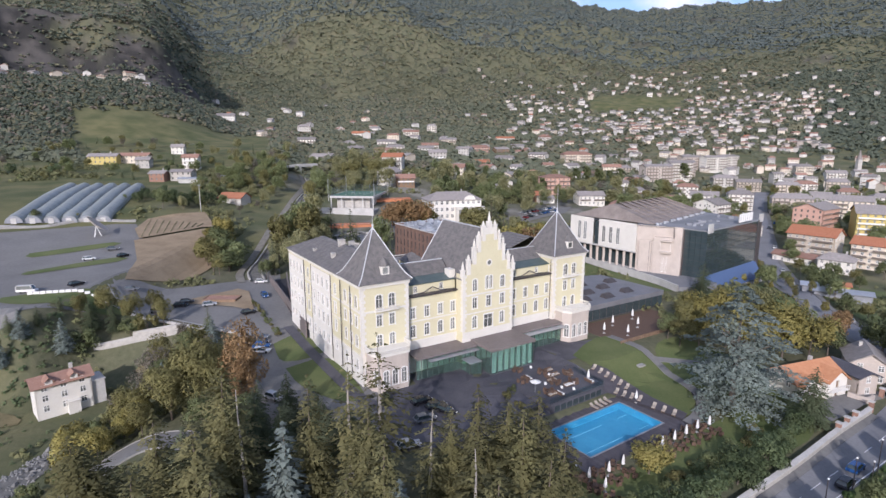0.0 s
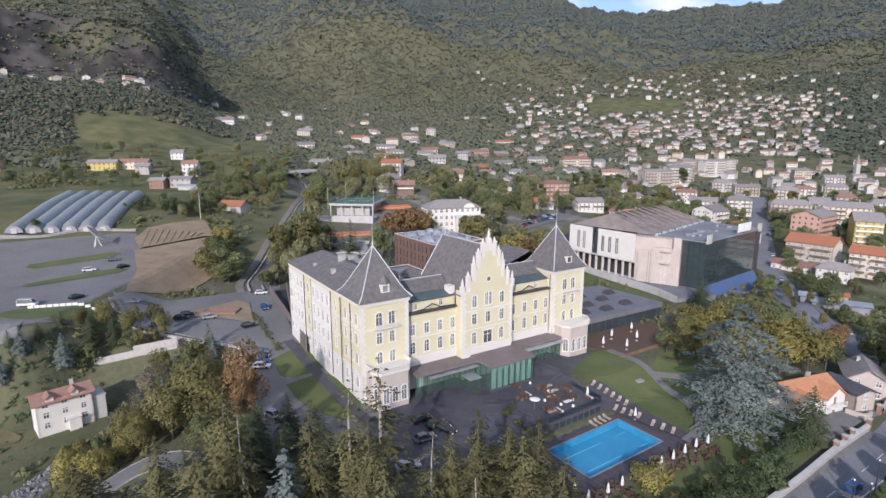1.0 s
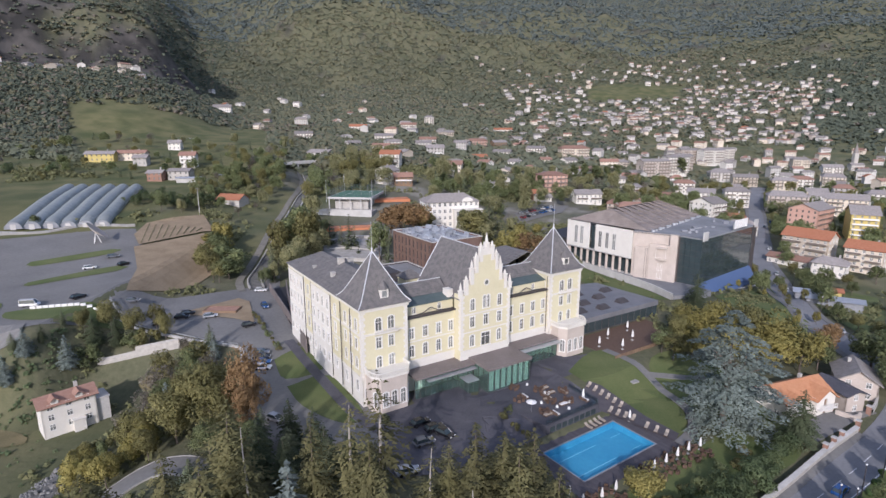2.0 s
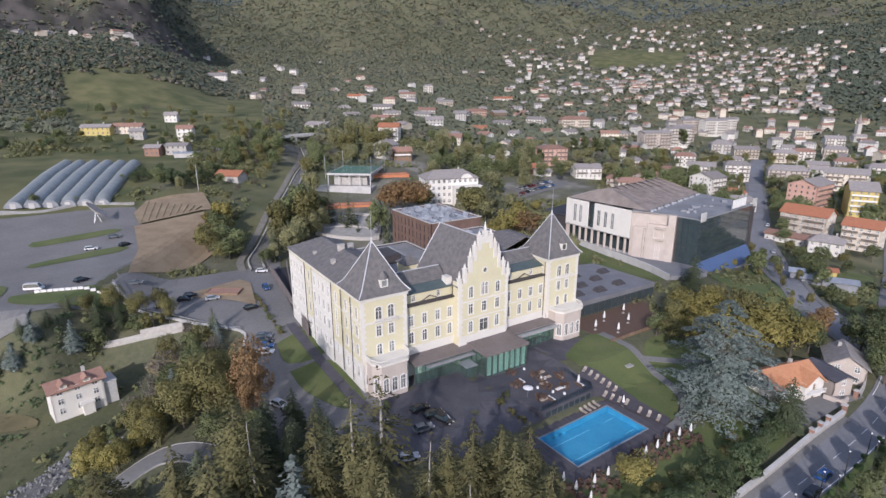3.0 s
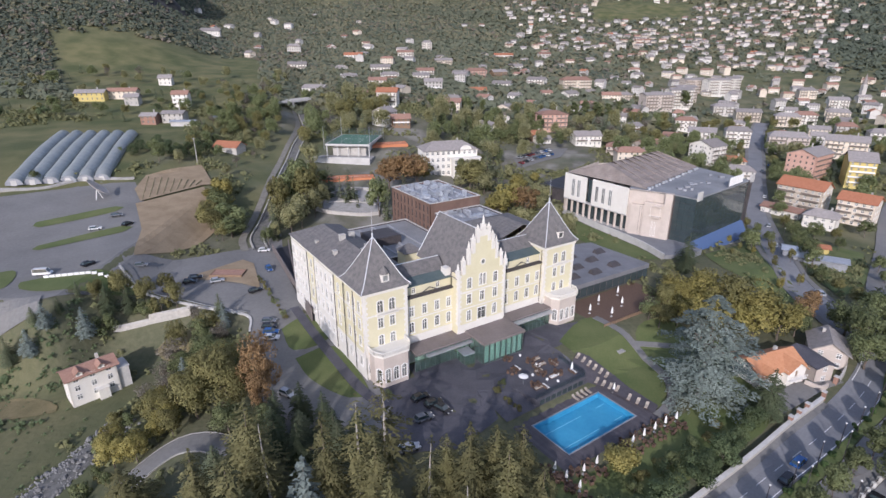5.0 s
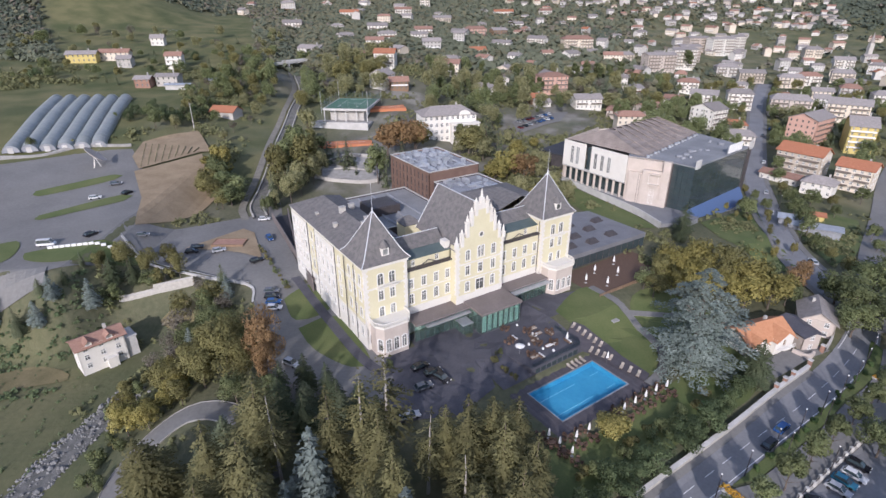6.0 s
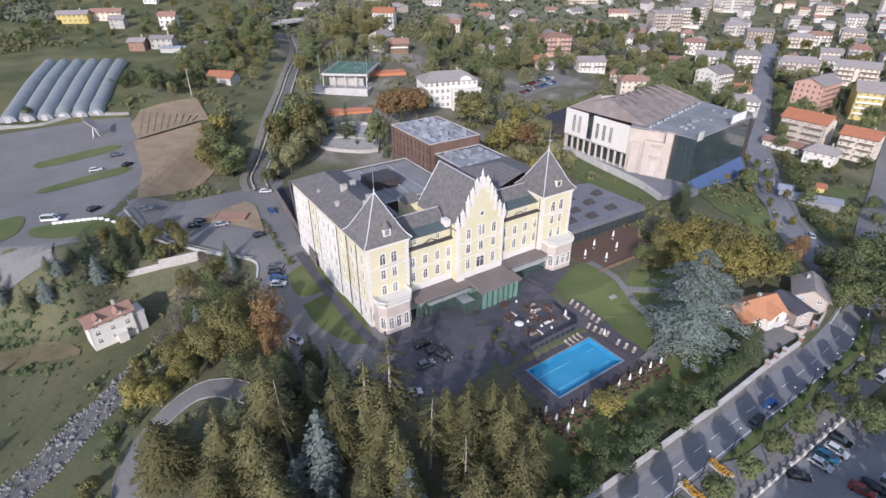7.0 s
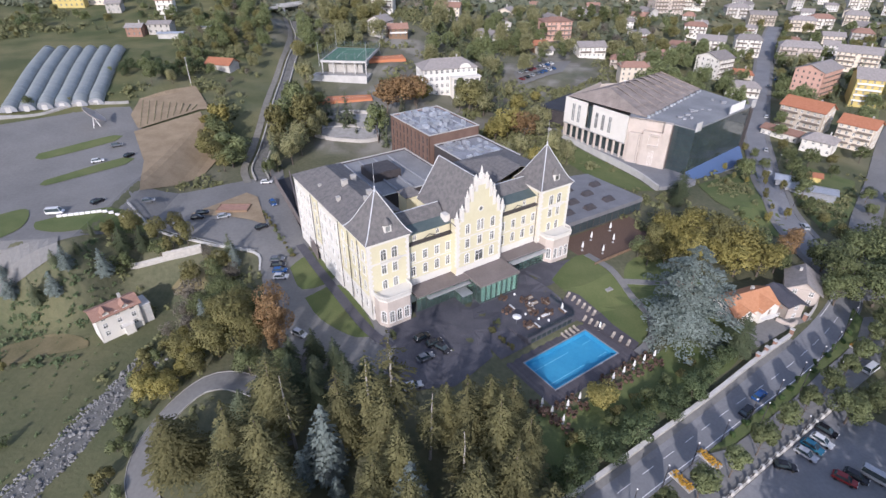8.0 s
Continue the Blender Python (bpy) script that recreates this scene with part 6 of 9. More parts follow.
patch_obj("car_park_north", [(44, 310), (72, 332), (82, 356), (62, 348), (42, 330)], 0.4, M["asphaltl"], "asphalt car park behind the town hall", "car park", curve=False)


# ---- lamps and masts ----
def street_lamp():
    o = thing("street_lamp", pose(0, 0, -50), "slim dark street lamp with a white globe", "street lamp", "street lamps")
    bm = bmesh.new()
    tube(bm, (0, 0, 0), (0, 0, 6.6), 0.11, 0.07, 6)
    part("pole", bm, M["dark"], o)
    bm = bmesh.new()
    bmesh.ops.create_icosphere(bm, subdivisions=2, radius=0.17, matrix=Matrix.Translation((0, 0, 6.7)))
    part("globe", bm, M["canvas"], o)
    bm = bmesh.new()
    tube(bm, (0, 0, 0), (0, 0, 0.5), 0.16, 0.12, 8)
    part("foot", bm, M["dark"], o)
    return o


sp = street_lamp()
for i, q in enumerate(smooth_line([beside(a, c) for a, c in ((60, 30.6), (78, 30.6), (98, 30.6), (118, 30.7), (136, 31.4), (150, 33.8))], 9.0)):
    copy_thing(sp, pose(q.x, q.y, gz(q.x, q.y)))
for x, y in ((67, 78), (81, 87.5), (74, 75), (90, 90), (97, 94), (104, 101), (128, 176), (146, 219), (172, 268)):
    copy_thing(sp, pose(x, y, gz(x, y)))
for c in list(sp.children_recursive):
    bpy.data.objects.remove(c)
bpy.data.objects.remove(sp)
# satellite dish
dish = thing("satellite_dish", pose(-144.7, 217.8, gz(-144.7, 217.8), 0, 0, 25), "large cream satellite dish on a lattice mount", "satellite dish")
bm = bmesh.new()
for i in range(7):
    r0, r1 = 4.6 * i / 7, 4.6 * (i + 1) / 7
    for k in range(24):
        a, b = 2 * math.pi * k / 24, 2 * math.pi * (k + 1) / 24
        q = [(r * math.cos(t), r * math.sin(t), r * r * 0.055) for r, t in ((r0, a), (r1, a), (r1, b), (r0, b))]
        bm.faces.new([bm.verts.new(c) for c in (q if i else q[1:])])
bmesh.ops.remove_doubles(bm, verts=bm.verts, dist=0.01)
bmesh.ops.solidify(bm, geom=list(bm.faces), thickness=0.12)
d = part("reflector", bm, M["limestone"], dish)
d.matrix_basis = pose(0, 0, 4.6, 0, 42, 0)
bm = bmesh.new()
for a in (0, 2.1, 4.2):
    tube(bm, (1.6 * math.cos(a), 1.6 * math.sin(a), 0), (0, 0, 4.6), 0.16, 0.12, 6)
part("mount", bm, M["canvas"], dish)
bm = bmesh.new()
tube(bm, (0, 0, 4.8), (2.6, 0, 7.4), 0.07, 0.05, 6)
part("feed_arm", bm, M["steel"], dish)
# power line: two masts, one wire
mast = thing("power_mast", pose(-124, 268, gz(-124, 268)), "pale concrete power line mast with one cross arm", "mast")
bm = bmesh.new()
tube(bm, (0, 0, 0), (0, 0, 14), 0.22, 0.12, 8)
part("pole", bm, M["concrete"], mast)
boxes("cross_arm", M["steel"], mast, (-1.0, 1.0, -0.06, 0.06, 13.4, 13.55))
wire = bmesh.new()
pa, pb = Vector((-124, 268, gz(-124, 268) + 13.5)), Vector((-64, 288, 23))
pz = Vector((-255, 205, 24))
for a, b in ((pz, pa), (pa, pb)):
    prev = a
    for i in range(1, 13):
        q = a.lerp(b, i / 12) - Vector((0, 0, 4 * (3.0 * (i / 12) * (1 - i / 12))))
        tube(wire, prev, q, 0.05, 0.05, 4)
        prev = q
part("wire", wire, M["plant"], mast)


# ---- greenhouses ----
def tunnel(x0, y0, x1, y1, w):
    a, b = Vector((x0, y0)), Vector((x1, y1))
    ln_ = (b - a).length
    z0, z1 = gz(x0, y0), gz(x1, y1)
    o = thing("polytunnel", Matrix.Translation((x0, y0, z0)) @ pose(0, 0, 0, 0, 0, math.degrees(math.atan2((b - a).y, (b - a).x))), "long grey film polytunnel greenhouse", "greenhouse", "polytunnels")
    seg, n = 12, 22
    bm = bmesh.new()
    rows = []
    rise = [0.7 * (gz(*a.lerp(b, i / n)) - z0) + 0.3 * (z1 - z0) * i / n for i in range(n + 1)]
    for i in range(n + 1):
        x, z = ln_ * i / n, rise[i]
        rows.append([bm.verts.new((x, w / 2 * math.cos(t), z + 0.3 + w * 0.46 * math.sin(t))) for t in (math.pi * k / seg for k in range(seg + 1))])
    for i in range(n):
        for k in range(seg):
            bm.faces.new((rows[i][k], rows[i + 1][k], rows[i + 1][k + 1], rows[i][k + 1]))
    bm.faces.new(rows[n])
    sk = part("film", bm, M["poly"], o)
    sk.data.polygons.foreach_set("use_smooth", [True] * len(sk.data.polygons))
    bm = bmesh.new()
    bm.faces.new([bm.verts.new((0.02, w / 2 * math.cos(t), 0.3 + w * 0.46 * math.sin(t))) for t in (math.pi * k / seg for k in range(seg + 1))])
    part("end_wall", bm, M["membrane"], o, "pale end wall")
    boxes("door", M["concrete"], o, (-0.08, 0.02, -1.0, 1.0, 0.0, 2.3))
    for i in range(0, n + 1, 1):
        bm = bmesh.new()
        x, z = ln_ * i / n, rise[i]
        ring = []
        for k in range(seg + 1):
            t = math.pi * k / seg
            ring.append([bm.verts.new((x + dx, (w / 2 + dr) * math.cos(t), z + 0.3 + (w * 0.46 + dr) * math.sin(t))) for dx, dr in ((-0.06, 0.0), (0.0, 0.09), (0.06, 0.0))])
        for p, q in zip(ring, ring[1:]):
            for k in range(2):
                bm.faces.new((p[k], p[k + 1], q[k + 1], q[k]))
        part("hoop", bm, M["poly"], o)


for k in range(6):
    tunnel(-181.8 + 5.4 * k, 222.0 + 3.3 * k, -212.0 + 7.0 * k, 303 + 1.0 * k, 6.4)


# ---- houses ----
def gable_roof(o, w, d, z, rise, over, material, hip=0.0):
    bm = bmesh.new()
    x0, x1, y0, y1 = -w / 2 - over, w / 2 + over, -d / 2 - over, d / 2 + over
    k = rise / (d / 2)
    ze = z - over * k
    a, b = x0 + hip, x1 - hip
    panel(bm, [(x0, y0, ze), (x1, y0, ze), (b, 0, z + rise), (a, 0, z + rise)], 0.22)
    panel(bm, [(x1, y1, ze), (x0, y1, ze), (a, 0, z + rise), (b, 0, z + rise)], 0.22)
    if hip:
        panel(bm, [(x1, y0, ze), (x1, y1, ze), (b, 0, z + rise)], 0.22)
        panel(bm, [(x0, y1, ze), (x0, y0, ze), (a, 0, z + rise)], 0.22)
    part("roof", bm, material, o)
    if not hip:
        for s in (-1, 1):
            x = s * (w / 2 - 0.17)
            g = bmesh.new()
            panel(g, [(x, -d / 2, z - 0.02), (x, d / 2, z - 0.02), (x, 0, z + rise - 0.05)], 0.3 * s)
            part("gable_wall", g, o["wallmat"] and M[o["wallmat"]], o)


def house(x, y, rz, w, d, storeys, wall, roof, label, hip=0.0, rise=None, win=True, balcony=False, name="house", group="", z=None, h=2.9, near=False, chimney=True, base=1.5, ws=1.0):
    z = gz(x, y) if z is None else z
    o = thing(name, pose(x, y, z, 0, 0, rz), label, "house", group)
    o["wallmat"] = wall if wall in M else ""
    H = storeys * h
    m = M[wall]
    jn = "far" if math.hypot(x, y) > 330 else True
    cw = [w * (i + 0.5) / max(1, int(w / 2.9)) for i in range(max(1, int(w / 2.9)))] if win else []
    cd = [d * (i + 0.5) / max(1, int(d / 3.2)) for i in range(max(1, int(d / 3.2)))] if win else []
    rw = [(cw, k * h + 0.95, 1.0 * ws, 1.35 * ws, "plain") for k in range(storeys)] if cw else []
    rd = [(cd, k * h + 0.95, 1.0 * ws, 1.35 * ws, "plain") for k in range(storeys)] if cd else []
    facade(o, -w / 2, -d / 2, 0, w, -base, H, rw, m, joined=jn)
    facade(o, -w / 2, d / 2, -90, d, -base, H, rd if rz > -15 else [], m, joined=jn)
    facade(o, w / 2, -d / 2, 90, d, -base, H, rd if rz < 15 or near else [], m, joined=jn)
    facade(o, w / 2, d / 2, 180, w, -base, H, [], m)
    gable_roof(o, w, d, H, rise if rise else d * 0.24, 0.7, M[roof], hip)
    if chimney:
        boxes("chimney", M["wallstone"], o, (w * 0.2, w * 0.2 + 0.7, d * 0.1, d * 0.1 + 0.7, H, H + d * 0.24 + 0.9))
    if balcony:
        for k in range(1, storeys):
            for b0, b1 in ((-w / 2 + 0.6, -w * 0.06), (w * 0.06, w / 2 - 0.6)) if w > 13 else ((-w / 2 + 0.6, w / 2 - 0.6),):
                boxes("balcony", M["railing" if w > 13 else "frame"], o, (b0, b1, -d / 2 - 1.3, -d / 2 - 0.02, k * h - 0.05, k * h + 0.1), (b0, b1, -d / 2 - 1.3, -d / 2 - 1.22, k * h + 0.1, k * h + 0.85))
    return o


# white villa on the bank, with small gabled dormers
wh = house(-90.0, 115.6, 46.5, 10.8, 6.0, 3, "white", "terrabrown", "three-storey white house with a faded red roof on the bank", z=-5.7, h=2.4, rise=1.4, name="bank_house")
for s in (-2.6, 2.2):
    boxes("dormer", M["white"], wh, (s - 0.7, s + 0.7, -3.1, -0.8, 6.9, 8.1))
    bm = bmesh.new()
    panel(bm, [(s - 1.1, -3.6, 7.9), (s, -3.6, 8.8), (s, -0.3, 8.8), (s - 1.1, -0.3, 7.9)], 0.15)
    panel(bm, [(s, -3.6, 8.8), (s + 1.1, -3.6, 7.9), (s + 1.1, -0.3, 7.9), (s, -0.3, 8.8)], 0.15)
    part("dormer_roof", bm, M["terrabrown"], wh)
boxes("annex", M["concrete"], wh, (5.42, 8.2, -2.4, 2.6, -1.5, 4.9), (5.42, 8.4, -2.6, 2.8, 4.9, 5.1))
boxes("porch", M["white"], wh, (0.2, 2.6, -4.3, -3.02, -1.2, 2.1), (0.0, 2.8, -4.5, -3.02, 2.1, 2.25))
# house with orange roof and the stone house behind it, by the gate
gh = house(79.8, 115.0, 20.5, 14.3, 8.0, 2, "white", "orange", "white cottage with a bright orange tiled roof by the gate", z=-1.6, h=2.6, rise=2.5, name="gate_house", near=True)
for s, wd, dp, top in ((-4.4, 4.6, 0.9, 6.7), (3.6, 6.0, 1.3, 7.2)):
    y0, y1, ye = -4.0 - dp, -3.9, 5.2
    bm = bmesh.new()
    for x0, x1 in ((s - wd / 2, s - 0.5), (s + 0.5, s + wd / 2)):
        box(bm, x0, x1, y0, y1, -1.5, 5.1)
    box(bm, s - 0.5, s + 0.5, y0, y1, -1.5, 0.1)
    box(bm, s - 0.5, s + 0.5, y0, y1, 2.3, 3.0)
    box(bm, s - 0.5, s + 0.5, y0, y1, 4.7, 5.1)
    panel(bm, [(s - wd / 2, y0, 5.08), (s + wd / 2, y0, 5.08), (s, y0, top - 0.25)], 0.3)
    part("gable_front", bm, M["white"], gh)
    boxes("shutter_door", M["wood"], gh, (s - 0.48, s + 0.48, y0 + 0.25, y0 + 0.32, 0.1, 2.3), (s - 0.48, s + 0.48, y0 + 0.25, y0 + 0.32, 3.0, 4.7))
    bm = bmesh.new()
    eave = s - wd / 2 - 0.6, s + wd / 2 + 0.6
    panel(bm, [(eave[0], y0 - 0.6, ye - 0.55), (s, y0 - 0.6, top), (s, -0.6, top), (eave[0], -2.6, ye - 0.55)], 0.2)
    panel(bm, [(s, y0 - 0.6, top), (eave[1], y0 - 0.6, ye - 0.55), (eave[1], -2.6, ye - 0.55), (s, -0.6, top)], 0.2)
    part("gable_roof", bm, M["orange"], gh)
    bm = bmesh.new()
    box(bm, s - wd / 2 + 0.3, s + wd / 2 - 0.3, y0 - 1.0, y0 - 0.02, 2.5, 2.65)
    for k in range(9):
        x = s - wd / 2 + 0.4 + (wd - 0.8) * k / 8
        box(bm, x - 0.04, x + 0.04, y0 - 0.98, y0 - 0.9, 2.65, 3.5)
    box(bm, s - wd / 2 + 0.3, s + wd / 2 - 0.3, y0 - 1.0, y0 - 0.88, 3.5, 3.6)
    part("balcony", bm, M["frame"], gh, "white balcony with a slim rail")
house(91.9, 116.9, 101, 8.8, 5.0, 2, "limestone", "slab", "old beige stone house with a dark grey roof", z=-1.6, h=2.6, rise=0.9, name="stone_house", chimney=False, near=True)
house(100.5, 123.5, 62, 10, 8, 2, "limestone", "greytile", "old stone house with a worn stone slab roof", z=-1.5, h=2.6, rise=2.6, name="stone_house")
patch_obj("gate_yard", [(75.5, 99.8), (83.5, 104.6), (90.5, 109), (98.5, 112.8), (96, 114.5), (90, 112.6), (86.8, 112.6), (80, 108.4), (74.5, 104.5)], 0.3, M["asphaltl"], "grey paved yard before the cottage", "pavement", curve=False, size=2.5)
o = thing("yard_wall", pose(0, 0, 0), "low beige stone wall round the cottage yard", "wall", kind="structure")
bm = bmesh.new()
strip(bm, [(87.6, 111.4), (90.2, 109.2), (92.8, 110.6)], 0.5, 1.3, 1.0, thick=1.8)
part("wall_run", bm, M["limestone"], o)
bm = bmesh.new()
strip(bm, [beside(143, 41.2), beside(150, 42.6), beside(156, 45)], 0.5, 1.4, 1.0, thick=1.8)
part("wall_run", bm, M["wallstone"], o)
# kiosk building with pale sheds on the island between the roads
ki = house(141, 188, -30, 17, 6, 1, "membrane", "plant", "long low grey shed with a pale metal roof", h=3.2, rise=0.8, win=False, chimney=False, name="shed")
house(137, 196, -30, 9, 6, 1, "membrane", "plant", "low grey shed with a pale metal roof", h=3.4, rise=0.7, win=False, chimney=False, name="shed")
house(152, 206, -25, 8, 5, 1, "ochre", "terracotta", "small yellow kiosk between the roads", h=3.0, rise=0.8, win=False, chimney=False, name="kiosk")
# apartment houses with red roofs
house(184, 268, -54, 21, 12, 4, "townwarm", "terracotta", "long cream apartment house with a bright red tiled roof and balconies", rise=3.6, balcony=True, z=-3, h=3.2, name="apartment_house")
house(195, 244, -50, 15, 11, 4, "townwarm", "terracotta", "cream apartment house with a red roof and balconies", rise=3.0, balcony=True, z=-3, h=3.0, name="apartment_house")
house(169, 258, -54, 18, 8, 1, "white", "terrabrown", "low white shop building with a brown roof", rise=1.6, z=-3, h=3.8, name="shop_building")
house(176, 240, -45, 13, 10, 2, "white", "greytile", "white villa with a grey hipped roof", hip=4, rise=2.4, z=-3, h=3.0, name="villa")
# houses of the town that can be told apart: place, turn, width, depth, storeys, wall, roof, hip
TINT = {"white": "white", "townwarm": "cream", "limestone": "beige", "salmon": "brownish pink", "ochre": "bright yellow", "wood": "dark timber", "town": "pale"}
TILE = {"greytile": "grey slab", "terrabrown": "brown tiled", "terracotta": "orange tiled"}
KNOWN = (
    (246, 388, -25, 25, 15, 4, "limestone", "greytile", 4), (219, 321, 35, 23, 16, 5, "salmon", "greytile", 0), (274, 368, -35, 24, 16, 4, "townwarm", "greytile", 0), (236, 303, -28, 13, 20, 5, "ochre", "greytile", 0),
    (306, 490, -22, 20, 13, 3, "townwarm", "greytile", 4), (326, 498, -12, 18, 13, 3, "white", "terrabrown", 4), (306, 446, -22, 15, 12, 2, "townwarm", "greytile", 0), (324, 440, -30, 14, 13, 3, "town", "terrabrown", 4), (362, 506, -30, 18, 14, 3, "townwarm", "greytile", 3), (409, 577, -20, 18, 14, 3, "white", "greytile", 0), (424, 653, -15, 18, 14, 3, "townwarm", "greytile", 4), (342, 426, -25, 16, 14, 2, "white", "greytile", 4),
    (177, 321, -20, 18, 12, 2, "white", "greytile", 4), (192, 357, -20, 16, 11, 1, "townwarm", "terracotta", 4), (175, 358, 30, 15, 17, 4, "white", "greytile", 0), (222, 412, -20, 17, 13, 4, "white", "greytile", 3), (197, 416, -25, 19, 14, 3, "white", "greytile", 0), (200, 454, -20, 16, 12, 3, "white", "terrabrown", 4),
    (283, 514, -15, 21, 13, 3, "townwarm", "greytile", 0), (274, 543, -10, 20, 13, 3, "town", "greytile", 4), (170, 405, -30, 12, 11, 2, "white", "terrabrown", 0), (114, 354, -20, 14, 12, 2, "limestone", "terrabrown", 4), (140, 372, 25, 16, 11, 2, "limestone", "terrabrown", 0),
    (183, 570, -5, 16, 12, 2, "townwarm", "greytile", 4), (100, 546, 5, 10, 10, 2, "townwarm", "terrabrown", 0), (123, 546, 30, 14, 12, 2, "white", "greytile", 0), (150, 579, 0, 15, 11, 1, "white", "greytile", 0), (138, 590, 5, 30, 15, 4, "townwarm", "terrabrown", 5), (145, 454, 0, 9, 9, 2, "white", "greytile", 0),
    (152, 864, 5, 17, 13, 3, "town", "terrabrown", 0), (100, 603, -30, 19, 12, 3, "white", "greytile", 0), (52, 469, 60, 12, 12, 2, "townwarm", "greytile", 0), (68, 530, -35, 11, 11, 2, "white", "greytile", 0), (95, 750, 10, 17, 12, 2, "white", "greytile", 0), (62, 593, -20, 19, 12, 2, "white", "greytile", 0), (64, 660, 20, 17, 12, 3, "wood", "greytile", 0),
    (91, 871, 5, 28, 13, 2, "white", "terracotta", 0), (37, 504, -40, 12, 11, 2, "white", "terrabrown", 0), (30, 546, 5, 22, 12, 1, "townwarm", "terracotta", 0), (37, 643, 5, 23, 13, 3, "salmon", "terrabrown", 4), (19, 616, -20, 17, 12, 2, "white", "greytile", 0), (0, 706, 5, 21, 12, 2, "townwarm", "greytile", 0), (-23, 810, 0, 14, 12, 4, "white", "greytile", 4),
    (-19, 580, 10, 17, 12, 2, "white", "terrabrown", 0), (-46, 696, 5, 19, 12, 3, "white", "terrabrown", 0), (-66, 451, 4, 24, 10, 1, "white", "terrabrown", 0), (-58, 495, 5, 15, 11, 2, "white", "terrabrown", 0), (-64, 574, 10, 19, 12, 2, "white", "greytile", 0), (-104, 661, 5, 20, 12, 2, "white", "terracotta", 0), (-108, 474, -20, 20, 12, 1, "white", "greytile", 0), (-150, 585, 10, 18, 12, 2, "white", "greytile", 0), (-22, 545, 10, 15, 11, 2, "white", "greytile", 0), (67, 372, 10, 10, 9, 1, "white", "greytile", 0),
)
for x, y, rz, w, d, st, wl_, rf, hip in KNOWN:
    house(x, y, rz, w, d, st, wl_, rf, TINT[wl_] + (" apartment house" if st > 3 else " town house") + " with a " + TILE[rf] + " roof", hip=hip, rise=d * 0.2, balcony=st > 1, h=3.0, name="apartment_house" if st > 3 else "town_house", group="apartment houses" if st > 3 else "town houses")
house(97, 372, 5, 18, 12, 2, "white", "greytile", "white house with a dark roof and blue balcony", rise=2.6, h=3.4, balcony=True, name="villa")
house(80, 410, 8, 20, 15, 4, "salmon", "terrabrown", "salmon pink apartment house with a flat hipped roof", hip=7, rise=2.2, h=3.1, balcony=True, name="apartment_house")
house(64, 379, 12, 9, 8, 2, "wood", "terracotta", "small wooden chalet with an orange roof", rise=2.2, h=2.4, name="chalet")
# large white villa behind the brown block
v2 = house(1.5, 291, 16, 29, 15, 4, "white", "greytile", "large white four-storey villa with a grey hipped roof and loggia", hip=7, rise=3.6, z=11.0, h=3.5, ws=1.3, name="grand_villa")
boxes("loggia", M["white"], v2, (0, 15, -11.5, -7.52, -1.5, 9.5), (-0.5, 15.5, -12.0, -7.52, 9.5, 10.0))
for i in range(5):
    for z in (1.0, 4.2, 6.9):
        boxes("loggia_opening", M["pane"], v2, (0.9 + 2.9 * i, 2.6 + 2.9 * i, -11.56, -11.51, z, z + 2.0))
bm = bmesh.new()
prism(bm, [(8 + 3.2 * math.cos(t), 13.4 + 2.6 * math.sin(t)) for t in np.linspace(0, math.pi, 10)], -0.25, 0.25)
c = part("curved_gable", bm, M["white"], v2)
c.matrix_basis = pose(0, -7.8, 0, 90)
house(-40, 369, 60, 12, 12, 3, "white", "greytile", "white house with a grey gabled roof above the tennis courts", rise=3.0, h=2.9, near=True)
house(-29, 366, 10, 12, 9, 2, "wood", "terrabrown", "brown timber house with a wide balcony", rise=2.4, h=2.9, balcony=True)
house(-42, 419, -6, 15, 12, 3, "white", "terracotta", "tall white house with an orange tiled roof", rise=2.8, h=3.6, balcony=True, name="villa")
# tennis courts
court = thing("tennis_court", pose(-51.5, 317, 25.2, 0, 0, -6), "green tennis court on a raised pale platform", "tennis court")
boxes("platform", M["concrete"], court, (-13, 12, -18, 16, -1.1, -0.02))
boxes("undercroft", M["wallstone"], court, (-10, 9, -14, 14, -9, -1.1))
for q in range(5):
    boxes("pillar", M["concrete"], court, (-12.6 + 6.0 * q, -12.1 + 6.0 * q, -17.6, -17.1, -9, -1.1))
boxes("retaining_wall", M["concrete"], court, (-17, 14, -27.0, -26.4, -13, -5.6))
boxes("lower_yard", M["gravel"], court, (-17, 14, -26.4, -14.0, -13, -7.0))
boxes("surface", M["tennis"], court, (-12, 11, -17, 15, -0.02, 0.05))
for x0, y0, dx, dy, n in ((-13, -18, 4.8, 0, 6), (-13, 16, 4.8, 0, 6), (-13, -18, 0, 4.86, 8), (12, -18, 0, 4.86, 8)):
    for q in range(n):
        bm = bmesh.new()
        tube(bm, (x0 + dx * q, y0 + dy * q, -0.5), (x0 + dx * q, y0 + dy * q, 4.0), 0.07, 0.07, 5)
        part("fence_post", bm, M["steel"], court)
for a, b in (((-13, -18), (12, -18)), ((-13, 16), (12, 16)), ((-13, -18), (-13, 16)), ((12, -18), (12, 16))):
    for z in (0.9, 1.8, 2.7, 3.6):
        bm = bmesh.new()
        tube(bm, (a[0], a[1], z), (b[0], b[1], z), 0.035, 0.035, 4)
        part("fence_wire", bm, M["tennis"], court)
for px_, py_ in ((-13.5, -18.5), (12.5, -18.5), (-13.5, 16.5), (12.5, 16.5)):
    bm = bmesh.new()
    tube(bm, (px_, py_, -3), (px_, py_, 9.5), 0.12, 0.08, 6)
    part("floodlight_mast", bm, M["plant"], court)
